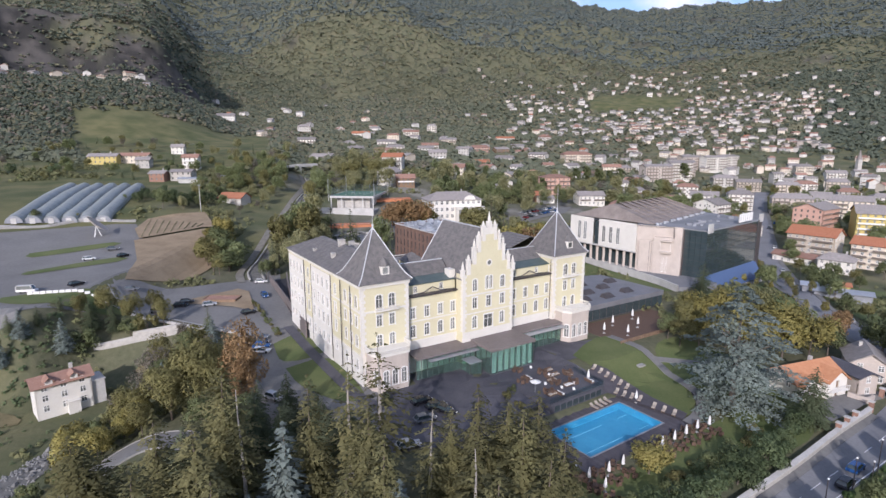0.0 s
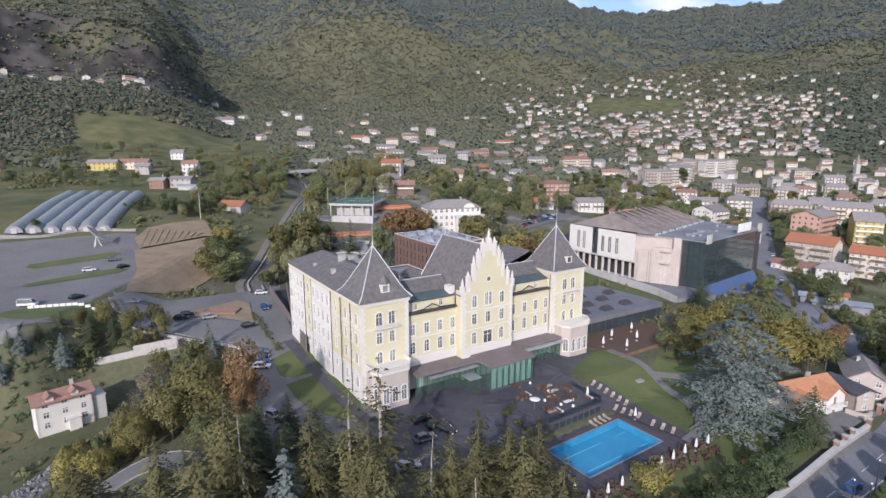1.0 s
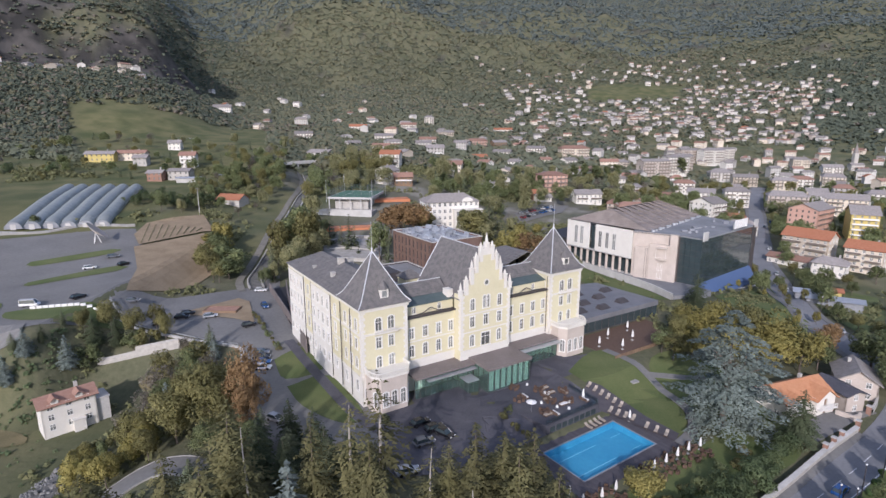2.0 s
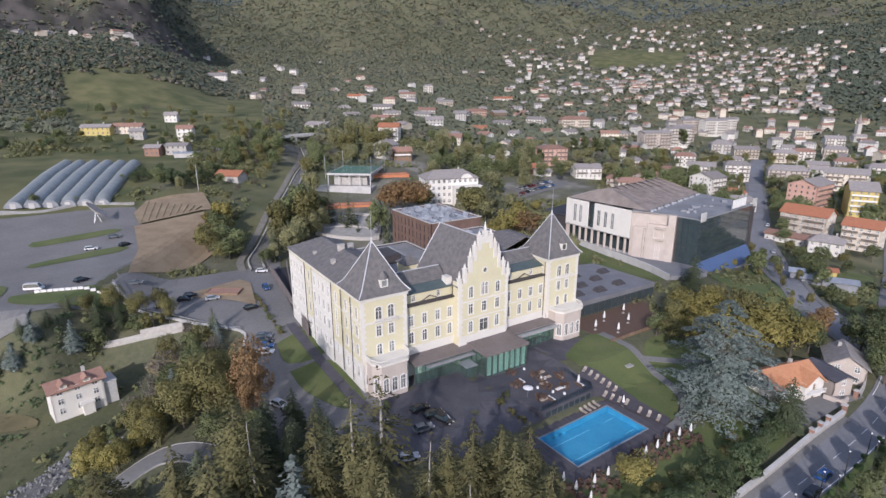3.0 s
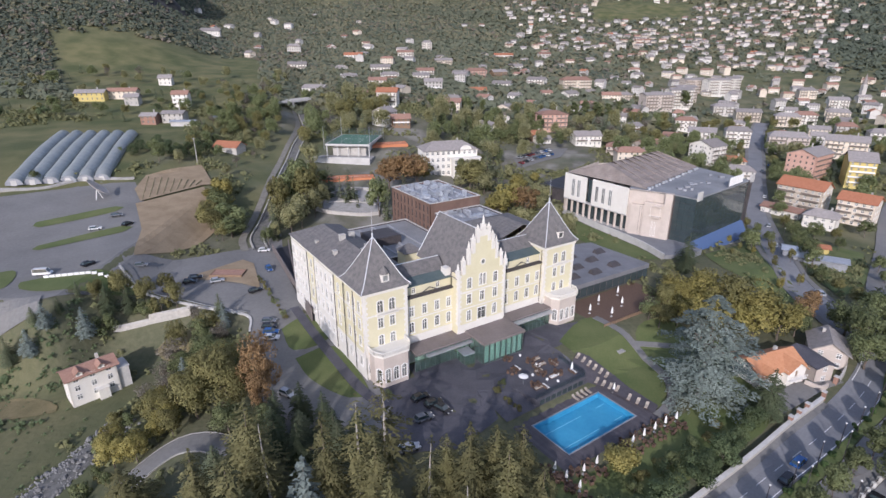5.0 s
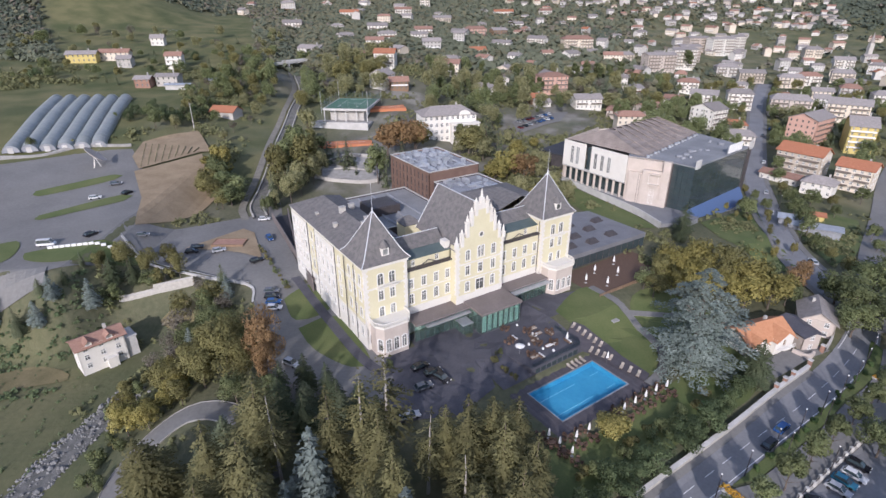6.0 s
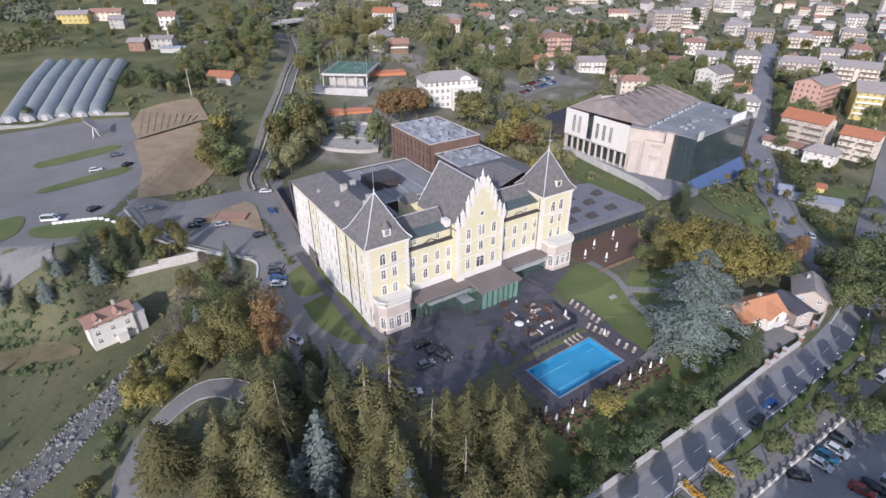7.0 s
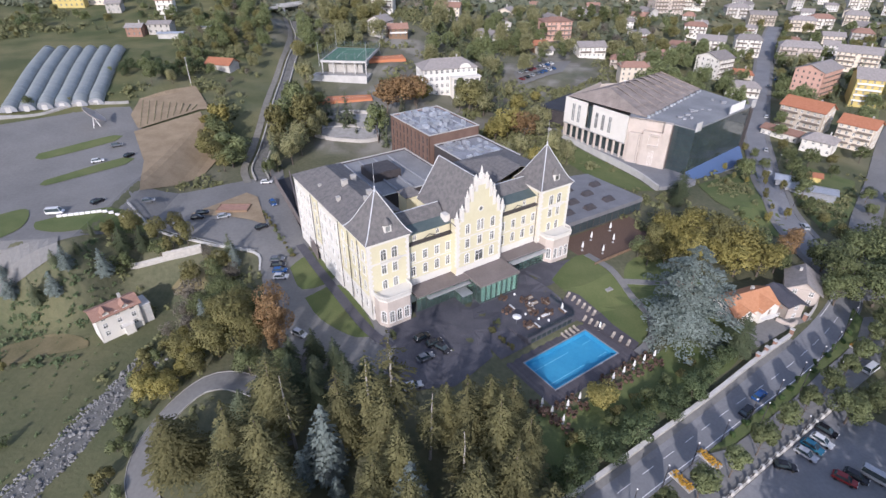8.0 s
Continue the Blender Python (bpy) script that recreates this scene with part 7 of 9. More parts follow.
for row in ((-6, 5, -13, -12.85), (-6, 5, 10.85, 11), (-6, -5.85, -12.85, 10.85), (4.85, 5, -12.85, 10.85), (-5.85, 4.85, -1, -0.85)):
    boxes("line", M["paint"], court, (*row, 0.05, 0.06))
bm = bmesh.new()
tube(bm, (-0.5 - 6, -1, 0.05), (-0.5 - 6, -1, 1.1), 0.05, 0.05, 5)
for i in range(13):
    for (ax, ay), (bx, by) in (((-13, -18), (12, -18)), ((-13, 16), (12, 16)), ((-13, -18), (-13, 16)), ((12, -18), (12, 16))):
        x, y = ax + (bx - ax) * i / 12, ay + (by - ay) * i / 12
        tube(bm, (x, y, 0), (x, y, 3.6), 0.06, 0.06, 4)
for z in (1.2, 2.4, 3.6):
    for (ax, ay), (bx, by) in (((-13, -18), (12, -18)), ((-13, 16), (12, 16)), ((-13, -18), (-13, 16)), ((12, -18), (12, 16))):
        tube(bm, (ax, ay, z), (bx, by, z), 0.05, 0.05, 4)
part("fence", bm, M["copper"], court, "green wire fence posts and rails")
for x, y, w, d in ((-34, 327, 22, 14), (-50, 268, 28, 10)):
    o = thing("clay_court", pose(x, y, gz(x, y) + 0.3, 0, 0, 14), "orange clay tennis court", "tennis court", "clay courts")
    boxes("surface", M["clay"], o, (-w / 2, w / 2, -d / 2, d / 2, -1.5, 0.1))
    boxes("line", M["paint"], o, (-w / 2 + 2, w / 2 - 2, -0.05, 0.05, 0.1, 0.112))
bm = bmesh.new()
strip(bm, [(-57, 229), (-48, 226), (-36, 226), (-29, 229)], 0.8, 1.5, 2.0, thick=4)
strip(bm, [(-56, 240), (-47, 250), (-38, 251), (-30, 250)], 0.8, 2.2, 2.0, thick=4)
strip(bm, [(-54, 234.5), (-46, 237), (-38, 237), (-31, 236)], 0.6, 1.7, 2.0, thick=3)
structure("stone_terrace_wall", bm, M["wallstone"], "curved pale stone terrace walls behind the hotel", "wall")
patch_obj("stone_terrace", [(-57, 230), (-48, 227), (-36, 227), (-29, 230), (-30, 249), (-38, 250), (-47, 249), (-56, 240)], 1.2, M["gravel"], "pale stone terrace behind the hotel", "terrace", curve=False)
# hut with red roof
house(-118, 297, -15, 14, 9, 1, "wallstone", "terracotta", "small barn with a rust-red roof among bushes", rise=2.4, h=3.0, win=False, chimney=False, name="barn")

# ---- the casino ----
cas = thing("casino", pose(0, 0, 0), "large modern casino of pale stone and dark glass with grey roofs", "building")
W0, WB, BR, GC, GF = Vector((55, 240)), Vector((74.5, 211.5)), Vector((89, 202.7)), Vector((94.6, 195.6)), Vector((131, 226))


def cas_wall(a, b, z0, z1, material, rows=(), name="wall", out=0.0):
    ln_ = math.hypot(b[0] - a[0], b[1] - a[1])
    ox, oy = (b[1] - a[1]) / ln_ * out, -(b[0] - a[0]) / ln_ * out
    return facade(cas, a[0] + ox, a[1] + oy, math.degrees(math.atan2(b[1] - a[1], b[0] - a[0])), ln_, z0, z1, rows, material, name)


# white upper storey over a set-back stone ground floor
cas_wall(W0, W0.lerp(WB, 0.37), 11.6, 22.8, M["white"], [((5.2, 8.4), 13.2, 1.7, 7.6, "plain")], out=0.5)
cas_wall(W0.lerp(WB, 0.46), WB, 11.6, 22.8, M["white"], [((2.6, 6.2, 9.8), 13.4, 1.6, 6.6, "plain")], out=0.5)
cas_wall(W0.lerp(WB, 0.36), W0.lerp(WB, 0.47), 0, 21.5, M["glasswall"], out=-1.2, name="glazed_gap")
cas_wall(W0, WB, -1, 4.4, M["limestone"], [((3, 8, 18, 23, 28), 1.2, 1.6, 2.0, "plain")], out=-0.2)
cas_wall(W0, WB, 4.4, 11.6, M["glasswall"], out=-2.6, name="recessed_glazing")
side = Vector((WB.y - W0.y, W0.x - WB.x)).normalized()
bm = bmesh.new()
prism(bm, [tuple(W0 - side * 0.2), tuple(WB - side * 0.2), tuple(WB - side * 2.6), tuple(W0 - side * 2.6)], 4.1, 4.5)
part("gallery_floor", bm, M["concrete"], cas)
for k in range(10):
    c = W0.lerp(WB, (k + 0.25) / 10) - side * 0.6
    bm = bmesh.new()
    box(bm, c.x - 0.45, c.x + 0.45, c.y - 0.45, c.y + 0.45, 4.5, 11.6)
    part("column", bm, M["limestone"], cas)
bm = bmesh.new()
panel(bm, [(W0.x - 0.6, W0.y - 0.4, 11.5), (WB.x - 0.6, WB.y - 0.4, 11.5), (WB.x + 1.5, WB.y + 1.2, 11.6), (W0.x + 1.5, W0.y + 1.2, 11.6)], 0.3)
part("soffit", bm, M["concrete"], cas)
# beige stone front, stepped, with a slot, a loggia and a corner pier
cas_wall(WB, BR, 0, 22.6, M["limestone"])
cas_wall(WB.lerp(BR, 0.08), WB.lerp(BR, 0.40), 0, 17.0, M["limestone"], [((4.3,), 3.0, 0.7, 13.4, "slot")], out=1.6, name="front_block")
cas_wall(WB.lerp(BR, 0.40), WB.lerp(BR, 0.84), 0, 18.6, M["limestone"], [((4.4,), 13.4, 3.6, 3.6, "plain"), ((3.8, 5.0), 8.6, 0.5, 2.4, "plain"), ((3.8, 5.0), 5.4, 0.5, 2.4, "plain")], out=2.2, name="front_block")
cas_wall(WB.lerp(BR, 0.84), BR, 0, 22.9, M["limestone"], out=2.6, name="pier")
for t0, t1, out, z1 in ((0.08, 0.40, 1.6, 17.0), (0.40, 0.84, 2.2, 18.6), (0.84, 1.0, 2.6, 22.9)):
    a, b, n = WB.lerp(BR, t0), WB.lerp(BR, t1), Vector((-0.519, -0.855))
    bm = bmesh.new()
    prism(bm, [tuple(a), tuple(a + n * (out - 0.05)), tuple(b + n * (out - 0.05)), tuple(b)], 0, z1 - 0.1)
    part("block_core", bm, M["limestone"], cas)
a, b, n = WB.lerp(BR, 0.58), WB.lerp(BR, 0.80), Vector((-0.519, -0.855))
bm = bmesh.new()
prism(bm, [tuple(a + n * 2.2), tuple(a + n * 3.4), tuple(b + n * 3.4), tuple(b + n * 2.2)], 12.6, 13.3)
part("balcony", bm, M["limestone"], cas)
bm = bmesh.new()
prism(bm, [tuple(a + n * 2.2), tuple(a + n * 3.4), tuple(b + n * 3.4), tuple(b + n * 2.2)], 17.2, 17.7)
part("canopy", bm, M["limestone"], cas)
# dark glass corner and long glass side
bm = bmesh.new()
prism(bm, [tuple(BR), (94.4, 196.6), (130, 226.4), (126, 232), (92, 204)], 0, 22.0)
part("glass_hall", bm, M["dark"], cas)


def glazing(a, b, cols, rows, z0, z1):
    for z in range(rows):
        for k in range(cols):
            p, q = a.lerp(b, k / cols), a.lerp(b, (k + 0.955) / cols)
            zb, zt = z0 + (z1 - z0) * z / rows, z0 + (z1 - z0) * (z + 0.95) / rows
            bm = bmesh.new()
            panel(bm, [(p.x, p.y, zb), (q.x, q.y, zb), (q.x, q.y, zt), (p.x, p.y, zt)], 0.12)
            part("glass_panel", bm, M["glasswall"], cas)


glazing(BR + Vector((0.3, -0.6)), GC, 4, 8, 4.0, 22.2)
glazing(GC, GF, 14, 8, 4.6, 22.2)
cas_wall(GF.lerp(GC, 0.04), GF + Vector((1.2, 1.0)), 0, 22.6, M["dark"], out=0.25, name="end_pier")
bm = bmesh.new()
o0, o1 = Vector((97.0, 192.6)), Vector((132.2, 222.0))
GE = GC.lerp(GF, 0.98)
panel(bm, [(o0.x, o0.y, -0.4), (o1.x, o1.y, -1.0), (GE.x, GE.y, 5.2), (GC.x, GC.y, 5.4)], 0.25)
part("blue_base", bm, body_paint("blue_awning", (0.075, 0.125, 0.25), 0.45, 0), cas, "blue glazed base strip")
bm = bmesh.new()
prism(bm, [(o0.x, o0.y), (o1.x, o1.y), (GE.x, GE.y), (GC.x, GC.y)], -5, -1.2)
part("plinth", bm, M["concrete"], cas)
for a, b, z1 in ((GF, (120, 252), 22), ((120, 252), (102, 268), 22), ((102, 268), (76, 264), 22), ((76, 264), W0, 22.8)):
    cas_wall(a, b, -2, z1, M["limestone"])
bm = bmesh.new()
prism(bm, [tuple(WB), tuple(BR), tuple(GC + Vector((-0.2, 0.4))), tuple(GF), (120, 252), (102, 268), (80, 225)], 22.0, 22.5)
part("flat_roof", bm, M["roofgrey"], cas)
# folded roof over the hall, in ribs
R0, R1, R2, R3 = Vector((56, 241, 22.7)), Vector((80.5, 210.5, 22.7)), Vector((119, 251, 22.8)), Vector((97, 268, 22.8))
ap0, ap1 = Vector((71, 233, 28.4)), Vector((102, 259, 28.8))
slate_slope("hall_roof", cas, (R0, R1, ap0, ap0), 8, material=M["halltile"])
for k in range(8):
    a, b = R1.lerp(R2, k / 8), R1.lerp(R2, (k + 1) / 8)
    c, d = ap0.lerp(ap1, (k + 1) / 8), ap0.lerp(ap1, k / 8)
    slate_slope("hall_roof", cas, (a, b, c + Vector((0, 0, -0.6)), d), 7, 0.2, material=M["halltile"])
    bm = bmesh.new()
    tube(bm, b, c + Vector((0, 0, 0.1)), 0.25, 0.2, 6)
    part("roof_rib", bm, M["halltile"], cas)
    q = a.lerp(b, 0.5)
    boxes("roof_vent", M["plant"], cas, (q.x + 0.5, q.x + 1.3, q.y - 1.1, q.y - 0.3, 22.5, 23.2))
    boxes("roof_vent", M["plant"], cas, (q.x - 1.7, q.x - 0.7, q.y - 3.4, q.y - 2.4, 22.5, 23.4))
slate_slope("hall_roof", cas, (R2, R3, ap1, ap1), 8, material=M["halltile"])
slate_slope("hall_roof", cas, (R3, R0, ap0, ap1), 8, material=M["halltile"])
random.seed(12)
for k in range(12):
    q = Vector((95, 204)).lerp(Vector((126, 232)), random.random()) + Vector((random.uniform(-6, 0), random.uniform(0, 6)))
    a = random.uniform(0.4, 1.1)
    boxes("roof_unit", M["membrane"], cas, (q.x - a, q.x + a, q.y - a * 0.7, q.y + a * 0.7, 22.5, 22.9 + 0.6 * random.random()))
# blank roof sign and its stays
sq = GC.lerp(GF, 0.70)
sign = thing("roof_sign", pose(sq.x, sq.y, 22.4, 0, 0, 40), "row of tall white roof sign bars on a frame", "sign")
for k in range(6):
    boxes("sign_bar", M["canvas"], sign, (-6.4 + 2.1 * k, -4.9 + 2.1 * k, -0.15, 0.15, 0.8, 4.2))
boxes("sign_frame", M["steel"], sign, (-6.8, 6.4, 0.2, 0.4, 0.5, 0.8), (-6.8, 6.4, 0.2, 0.4, 3.4, 3.6), (-6.8, -6.5, 0.2, 0.4, 0, 3.4), (6.1, 6.4, 0.2, 0.4, 0, 3.4))
for q, dx in ((GC, 1.6), (GF, 0.6)):
    o = boxes("sign_panel", M["concrete"], sign, (-1.9, 1.9, -0.2, 0.2, 0.0, 3.4))
    o.matrix_world = pose(q.x + dx, q.y + dx * 0.7, 21.6, 0, 0, 40)
lowh = thing("low_hall", pose(64, 268, 0, 0, 0, 48), "low dark flat-roofed hall behind the casino", "building")
boxes("wall", M["dark"], lowh, (-14, 14, -8, 8, 0, 11))
boxes("roof", M["blackroof"], lowh, (-15, 15, -9, 9, 11, 11.7))
boxes("glazing", M["glasswall"], lowh, (-13, 13, -8.15, -8.02, 2, 9))
bm = bmesh.new()
prism(bm, [(50.5, 249), (65, 221.5), (76.5, 199), (80.5, 184), (92, 186), (97, 190), (94, 197), (88, 203), (76, 212), (58, 242), (56, 252)], -3, 4.4)
structure("casino_court", bm, M["asphalt"], "raised paved approach before the casino", "pavement")
bm = bmesh.new()
strip(bm, [(50, 249), (65, 221), (76, 198.5), (80, 183.5)], 0.7, 5.3, 3.0, z=0.0, thick=7)
structure("white_wall", bm, M["concrete"], "long low white wall before the casino", "wall")
patch_obj("lawn_casino", [(48.5, 247), (63.5, 220.5), (74.6, 198), (78.6, 183), (70, 183), (58, 196), (44, 226)], 0.3, M["lawn"], "mown strip of grass before the white wall", "grass", curve=False)
patch_obj("park_east", [(98, 190), (110, 199), (139, 224), (133, 212), (123, 190), (118, 165), (114, 150), (104, 160), (98, 175)], 0.25, M["lawn"], "small park of grass and young trees", "grass", curve=False)
patch_obj("lawn_kiosk", [(128, 158), (133, 184), (144, 212), (158, 226), (172, 206), (156, 182), (140, 164)], 0.25, M["lawn"], "grass between the two roads", "grass", curve=False)

# ---- road bridge in the north ----
br = thing("road_bridge", pose(-125, 406, 29.6, 0, 0, 53), "plain concrete road bridge over the stream", "bridge")
boxes("deck", M["concrete"], br, (-8, 46, -3.4, 3.4, 6.4, 7.6))
boxes("parapet", M["concrete"], br, (-8, 46, -3.7, -3.4, 7.0, 8.4), (-8, 46, 3.4, 3.7, 7.0, 8.4))
for x in (0, 16, 32):
    boxes("pier", M["concrete"], br, (x - 0.8, x + 0.8, -3, 3, -3, 6.4))

# ---- farm houses in the west ----
house(-253, 401, 12, 19, 9, 2, "ochre", "greytile", "long yellow farmhouse with a grey roof", h=2.9, rise=2.0, name="farmhouse")
house(-236, 412, 8, 20, 8, 2, "townwarm", "terrabrown", "beige farm building with a brown roof", h=2.8, rise=2.0, name="farmhouse")
house(-220, 394, 12, 9, 9, 2, "wallstone", "greytile", "grey rendered house with a grey roof", h=2.8, rise=2.0, name="farmhouse")
house(-187, 397, 10, 10.5, 9, 3, "white", "terrabrown", "white house with a brown roof and balconies", h=2.9, rise=2.2, balcony=True, name="farmhouse")
house(-232, 471, 10, 10, 8, 2, "white", "greytile", "white house with a curved gable at the meadow", h=2.9, rise=2.4, name="farmhouse")
house(-172, 352, 5, 13, 10, 2, "wallstone", "greytile", "grey workshop with a metal roof", h=2.9, rise=1.4, name="farmhouse")
house(-184, 345, 5, 9, 9, 2, "terrabrown", "greytile", "small brown shed with a solar roof", h=2.6, rise=1.6, name="farmhouse")
house(-162, 341, 8, 14, 5, 1, "concrete", "plant", "long low shed with a pale roof", h=3.0, rise=0.5, win=False, chimney=False, name="shed")
house(-148, 362, 8, 6, 4, 1, "white", "plant", "small white site cabin", h=2.7, rise=0.4, win=False, chimney=False, name="shed")
house(-340, 850, 15, 26, 16, 3, "white", "greytile", "large farmhouse with several roofs above the meadow", h=3.2, rise=4, name="farmhouse")


# ---- the town, house by house ----
random.seed(77)
WALLS = ["town", "town", "town", "townwarm", "townwarm", "concrete", "town"]
ROOFS = ["greytile", "greytile", "greytile", "terrabrown", "terrabrown", "terracotta"]
TOWN = {}


def town_proto(k):
    """A plain town house with roof, recessed openings and a chimney, at the origin."""
    w, d, s = random.uniform(10, 19), random.uniform(9, 13), random.choice((2, 2, 3, 3, 4))
    wl_, rf = random.choice(WALLS), random.choice(ROOFS)
    H = s * 2.9
    holes = [(w * (i + 0.5) / int(w / 3) - 0.55, w * (i + 0.5) / int(w / 3) + 0.55, j * 2.9 + 0.9, j * 2.9 + 2.3) for i in range(int(w / 3)) for j in range(s)]
    rise = d * random.uniform(0.18, 0.28)
    bm = wall_mesh(w, -4, H, holes, back=0.3)
    n0 = len(bm.faces)
    for p, q, z0, z1 in holes:
        bm.faces.new([bm.verts.new(c) for c in ((p, 0.3, z0), (q, 0.3, z0), (q, 0.3, z1), (p, 0.3, z1))])
    n1 = len(bm.faces)
    for c in (((0, 0, -4), (0, d, -4), (0, d, H), (0, 0, H)), ((w, 0, -4), (w, d, -4), (w, d, H), (w, 0, H)), ((0, d, -4), (w, d, -4), (w, d, H), (0, d, H)), ((0, 0, H), (0, d, H), (0, d / 2, H + rise - 0.1)), ((w, 0, H), (w, d, H), (w, d / 2, H + rise - 0.1))):
        bm.faces.new([bm.verts.new(k) for k in c])
    bm.faces.ensure_lookup_table()
    for f in bm.faces[n0:n1]:
        f.material_index = 1
    bmesh.ops.remove_doubles(bm, verts=bm.verts, dist=0.002)
    for v in bm.verts:
        v.co.x -= w / 2
        v.co.y -= d / 2
    walls = mesh_of(bm, "walls", (M[wl_], M["pane"]))
    bm = bmesh.new()
    hip = random.choice((0, 0, d * 0.35))
    over, kk = 0.8, rise / (d / 2)
    x0, x1, y0, y1, ze = -w / 2 - over, w / 2 + over, -d / 2 - over, d / 2 + over, H - over * kk
    panel(bm, [(x0, y0, ze), (x1, y0, ze), (x1 - hip, 0, H + rise), (x0 + hip, 0, H + rise)], 0.22)
    panel(bm, [(x1, y1, ze), (x0, y1, ze), (x0 + hip, 0, H + rise), (x1 - hip, 0, H + rise)], 0.22)
    if hip:
        panel(bm, [(x1, y0, ze), (x1, y1, ze), (x1 - hip, 0, H + rise)], 0.22)
        panel(bm, [(x0, y1, ze), (x0, y0, ze), (x0 + hip, 0, H + rise)], 0.22)
    roof = mesh_of(bm, "roof", M[rf])
    bm = bmesh.new()
    box(bm, 1.4, 2.1, 0.6, 1.3, H, H + rise + 0.9)
    chim = mesh_of(bm, "chimney", M["wallstone"])
    bm = bmesh.new()
    sec = [(-d / 2 - 0.01, -0.1), (-d / 2 - 1.2, -0.1), (-d / 2 - 1.2, 0.95), (-d / 2 - 1.1, 0.95), (-d / 2 - 1.1, 0.06), (-d / 2 - 0.01, 0.06)]
    lo_, hi_ = [bm.verts.new((-w * 0.36, q, 2.9 + k)) for q, k in sec], [bm.verts.new((w * 0.36, q, 2.9 + k)) for q, k in sec]
    bm.faces.new(lo_), bm.faces.new(hi_[::-1])
    for i in range(6):
        bm.faces.new((lo_[i], lo_[(i + 1) % 6], hi_[(i + 1) % 6], hi_[i]))
    balc = mesh_of(bm, "balcony", M["frame" if random.random() < 0.5 else "shutter"])
    tint = {"town": "white", "townwarm": "beige", "concrete": "pale grey"}[wl_]
    rt = {"greytile": "grey slab", "terrabrown": "brown tiled", "terracotta": "orange tiled"}[rf]
    return walls, roof, chim, balc, tint + " town house with a " + rt + " roof and balconies"


PROTO = [town_proto(k) for k in range(26)]
taken = [k[:2] for k in KNOWN]


def try_house(x, y, gap, scale=1.0, rz=None):
    if any((x - a) ** 2 + (y - b) ** 2 < gap * gap for a, b in taken):
        return
    if math.hypot(x - 80, y - 410) < 26 or math.hypot(x - 97, y - 372) < 24 or abs(x + 0.25 * (y - 420) + 112) < 32 and 380 < y < 520:
        return
    taken.append((x, y))
    scale *= 0.9 - 0.18 * min(1, max(0, (math.hypot(x, y) - 450) / 350))
    walls, roof, chim, balc, label = random.choice(PROTO)
    o = thing("town_house", Matrix.Translation((x, y, gz(x, y))) @ pose(0, 0, 0, 0, 0, random.gauss(-20, 30) if rz is None else rz) @ Matrix.Diagonal((scale, scale, scale, 1)), label, "house", "town houses")
    part("wall_shell", walls, None, o), part("roof", roof, None, o), part("balcony", balc, None, o)
    if random.random() < 0.7:
        part("chimney", chim, None, o)


def avenue_clear(x, y):
    return min((Vector((x, y)) - Vector(p)).length for p in AVE_PTS) > 17


AVE_PTS = [tuple(q) for q in smooth_line(AVENUE, 14)]
# the dense town beside and beyond the avenue, then the spread-out slopes
for i in range(1500):
    az, r = random.uniform(18, 42), random.uniform(330, 900)
    x, y = r * math.sin(radians(az)), r * math.cos(radians(az))
    if avenue_clear(x, y) and not (135 < x < 310 and y < 395):
        try_house(x, y, 27 if r < 600 else 25, random.uniform(0.85, 1.15))
    if len(taken) > 132:
        break
n1 = len(taken)
for i in range(3000):
    az, r = random.gauss(14, 13), random.uniform(390, 1500)
    if not -13 < az < 41 or (az < 6 and r > 900):
        continue
    x, y = r * math.sin(radians(az)), r * math.cos(radians(az))
    if float(meadow(x, y)) > 0.9 or not avenue_clear(x, y):
        continue
    try_house(x, y, 30, random.uniform(0.85, 1.1))
    if len(taken) > n1 + 125:
        break
for az0, az1, r0, r1, n, g in ((-40, -28, 820, 900, 14, 24), (-23, -8, 700, 1250, 16, 40), (-12, 2, 430, 620, 18, 30)):
    for i in range(n * 6):
        az, r = random.uniform(az0, az1), random.uniform(r0, r1)
        if n:
            k = len(taken)
            try_house(r * math.sin(radians(az)), r * math.cos(radians(az)), g, random.uniform(0.9, 1.2))
            n -= len(taken) - k
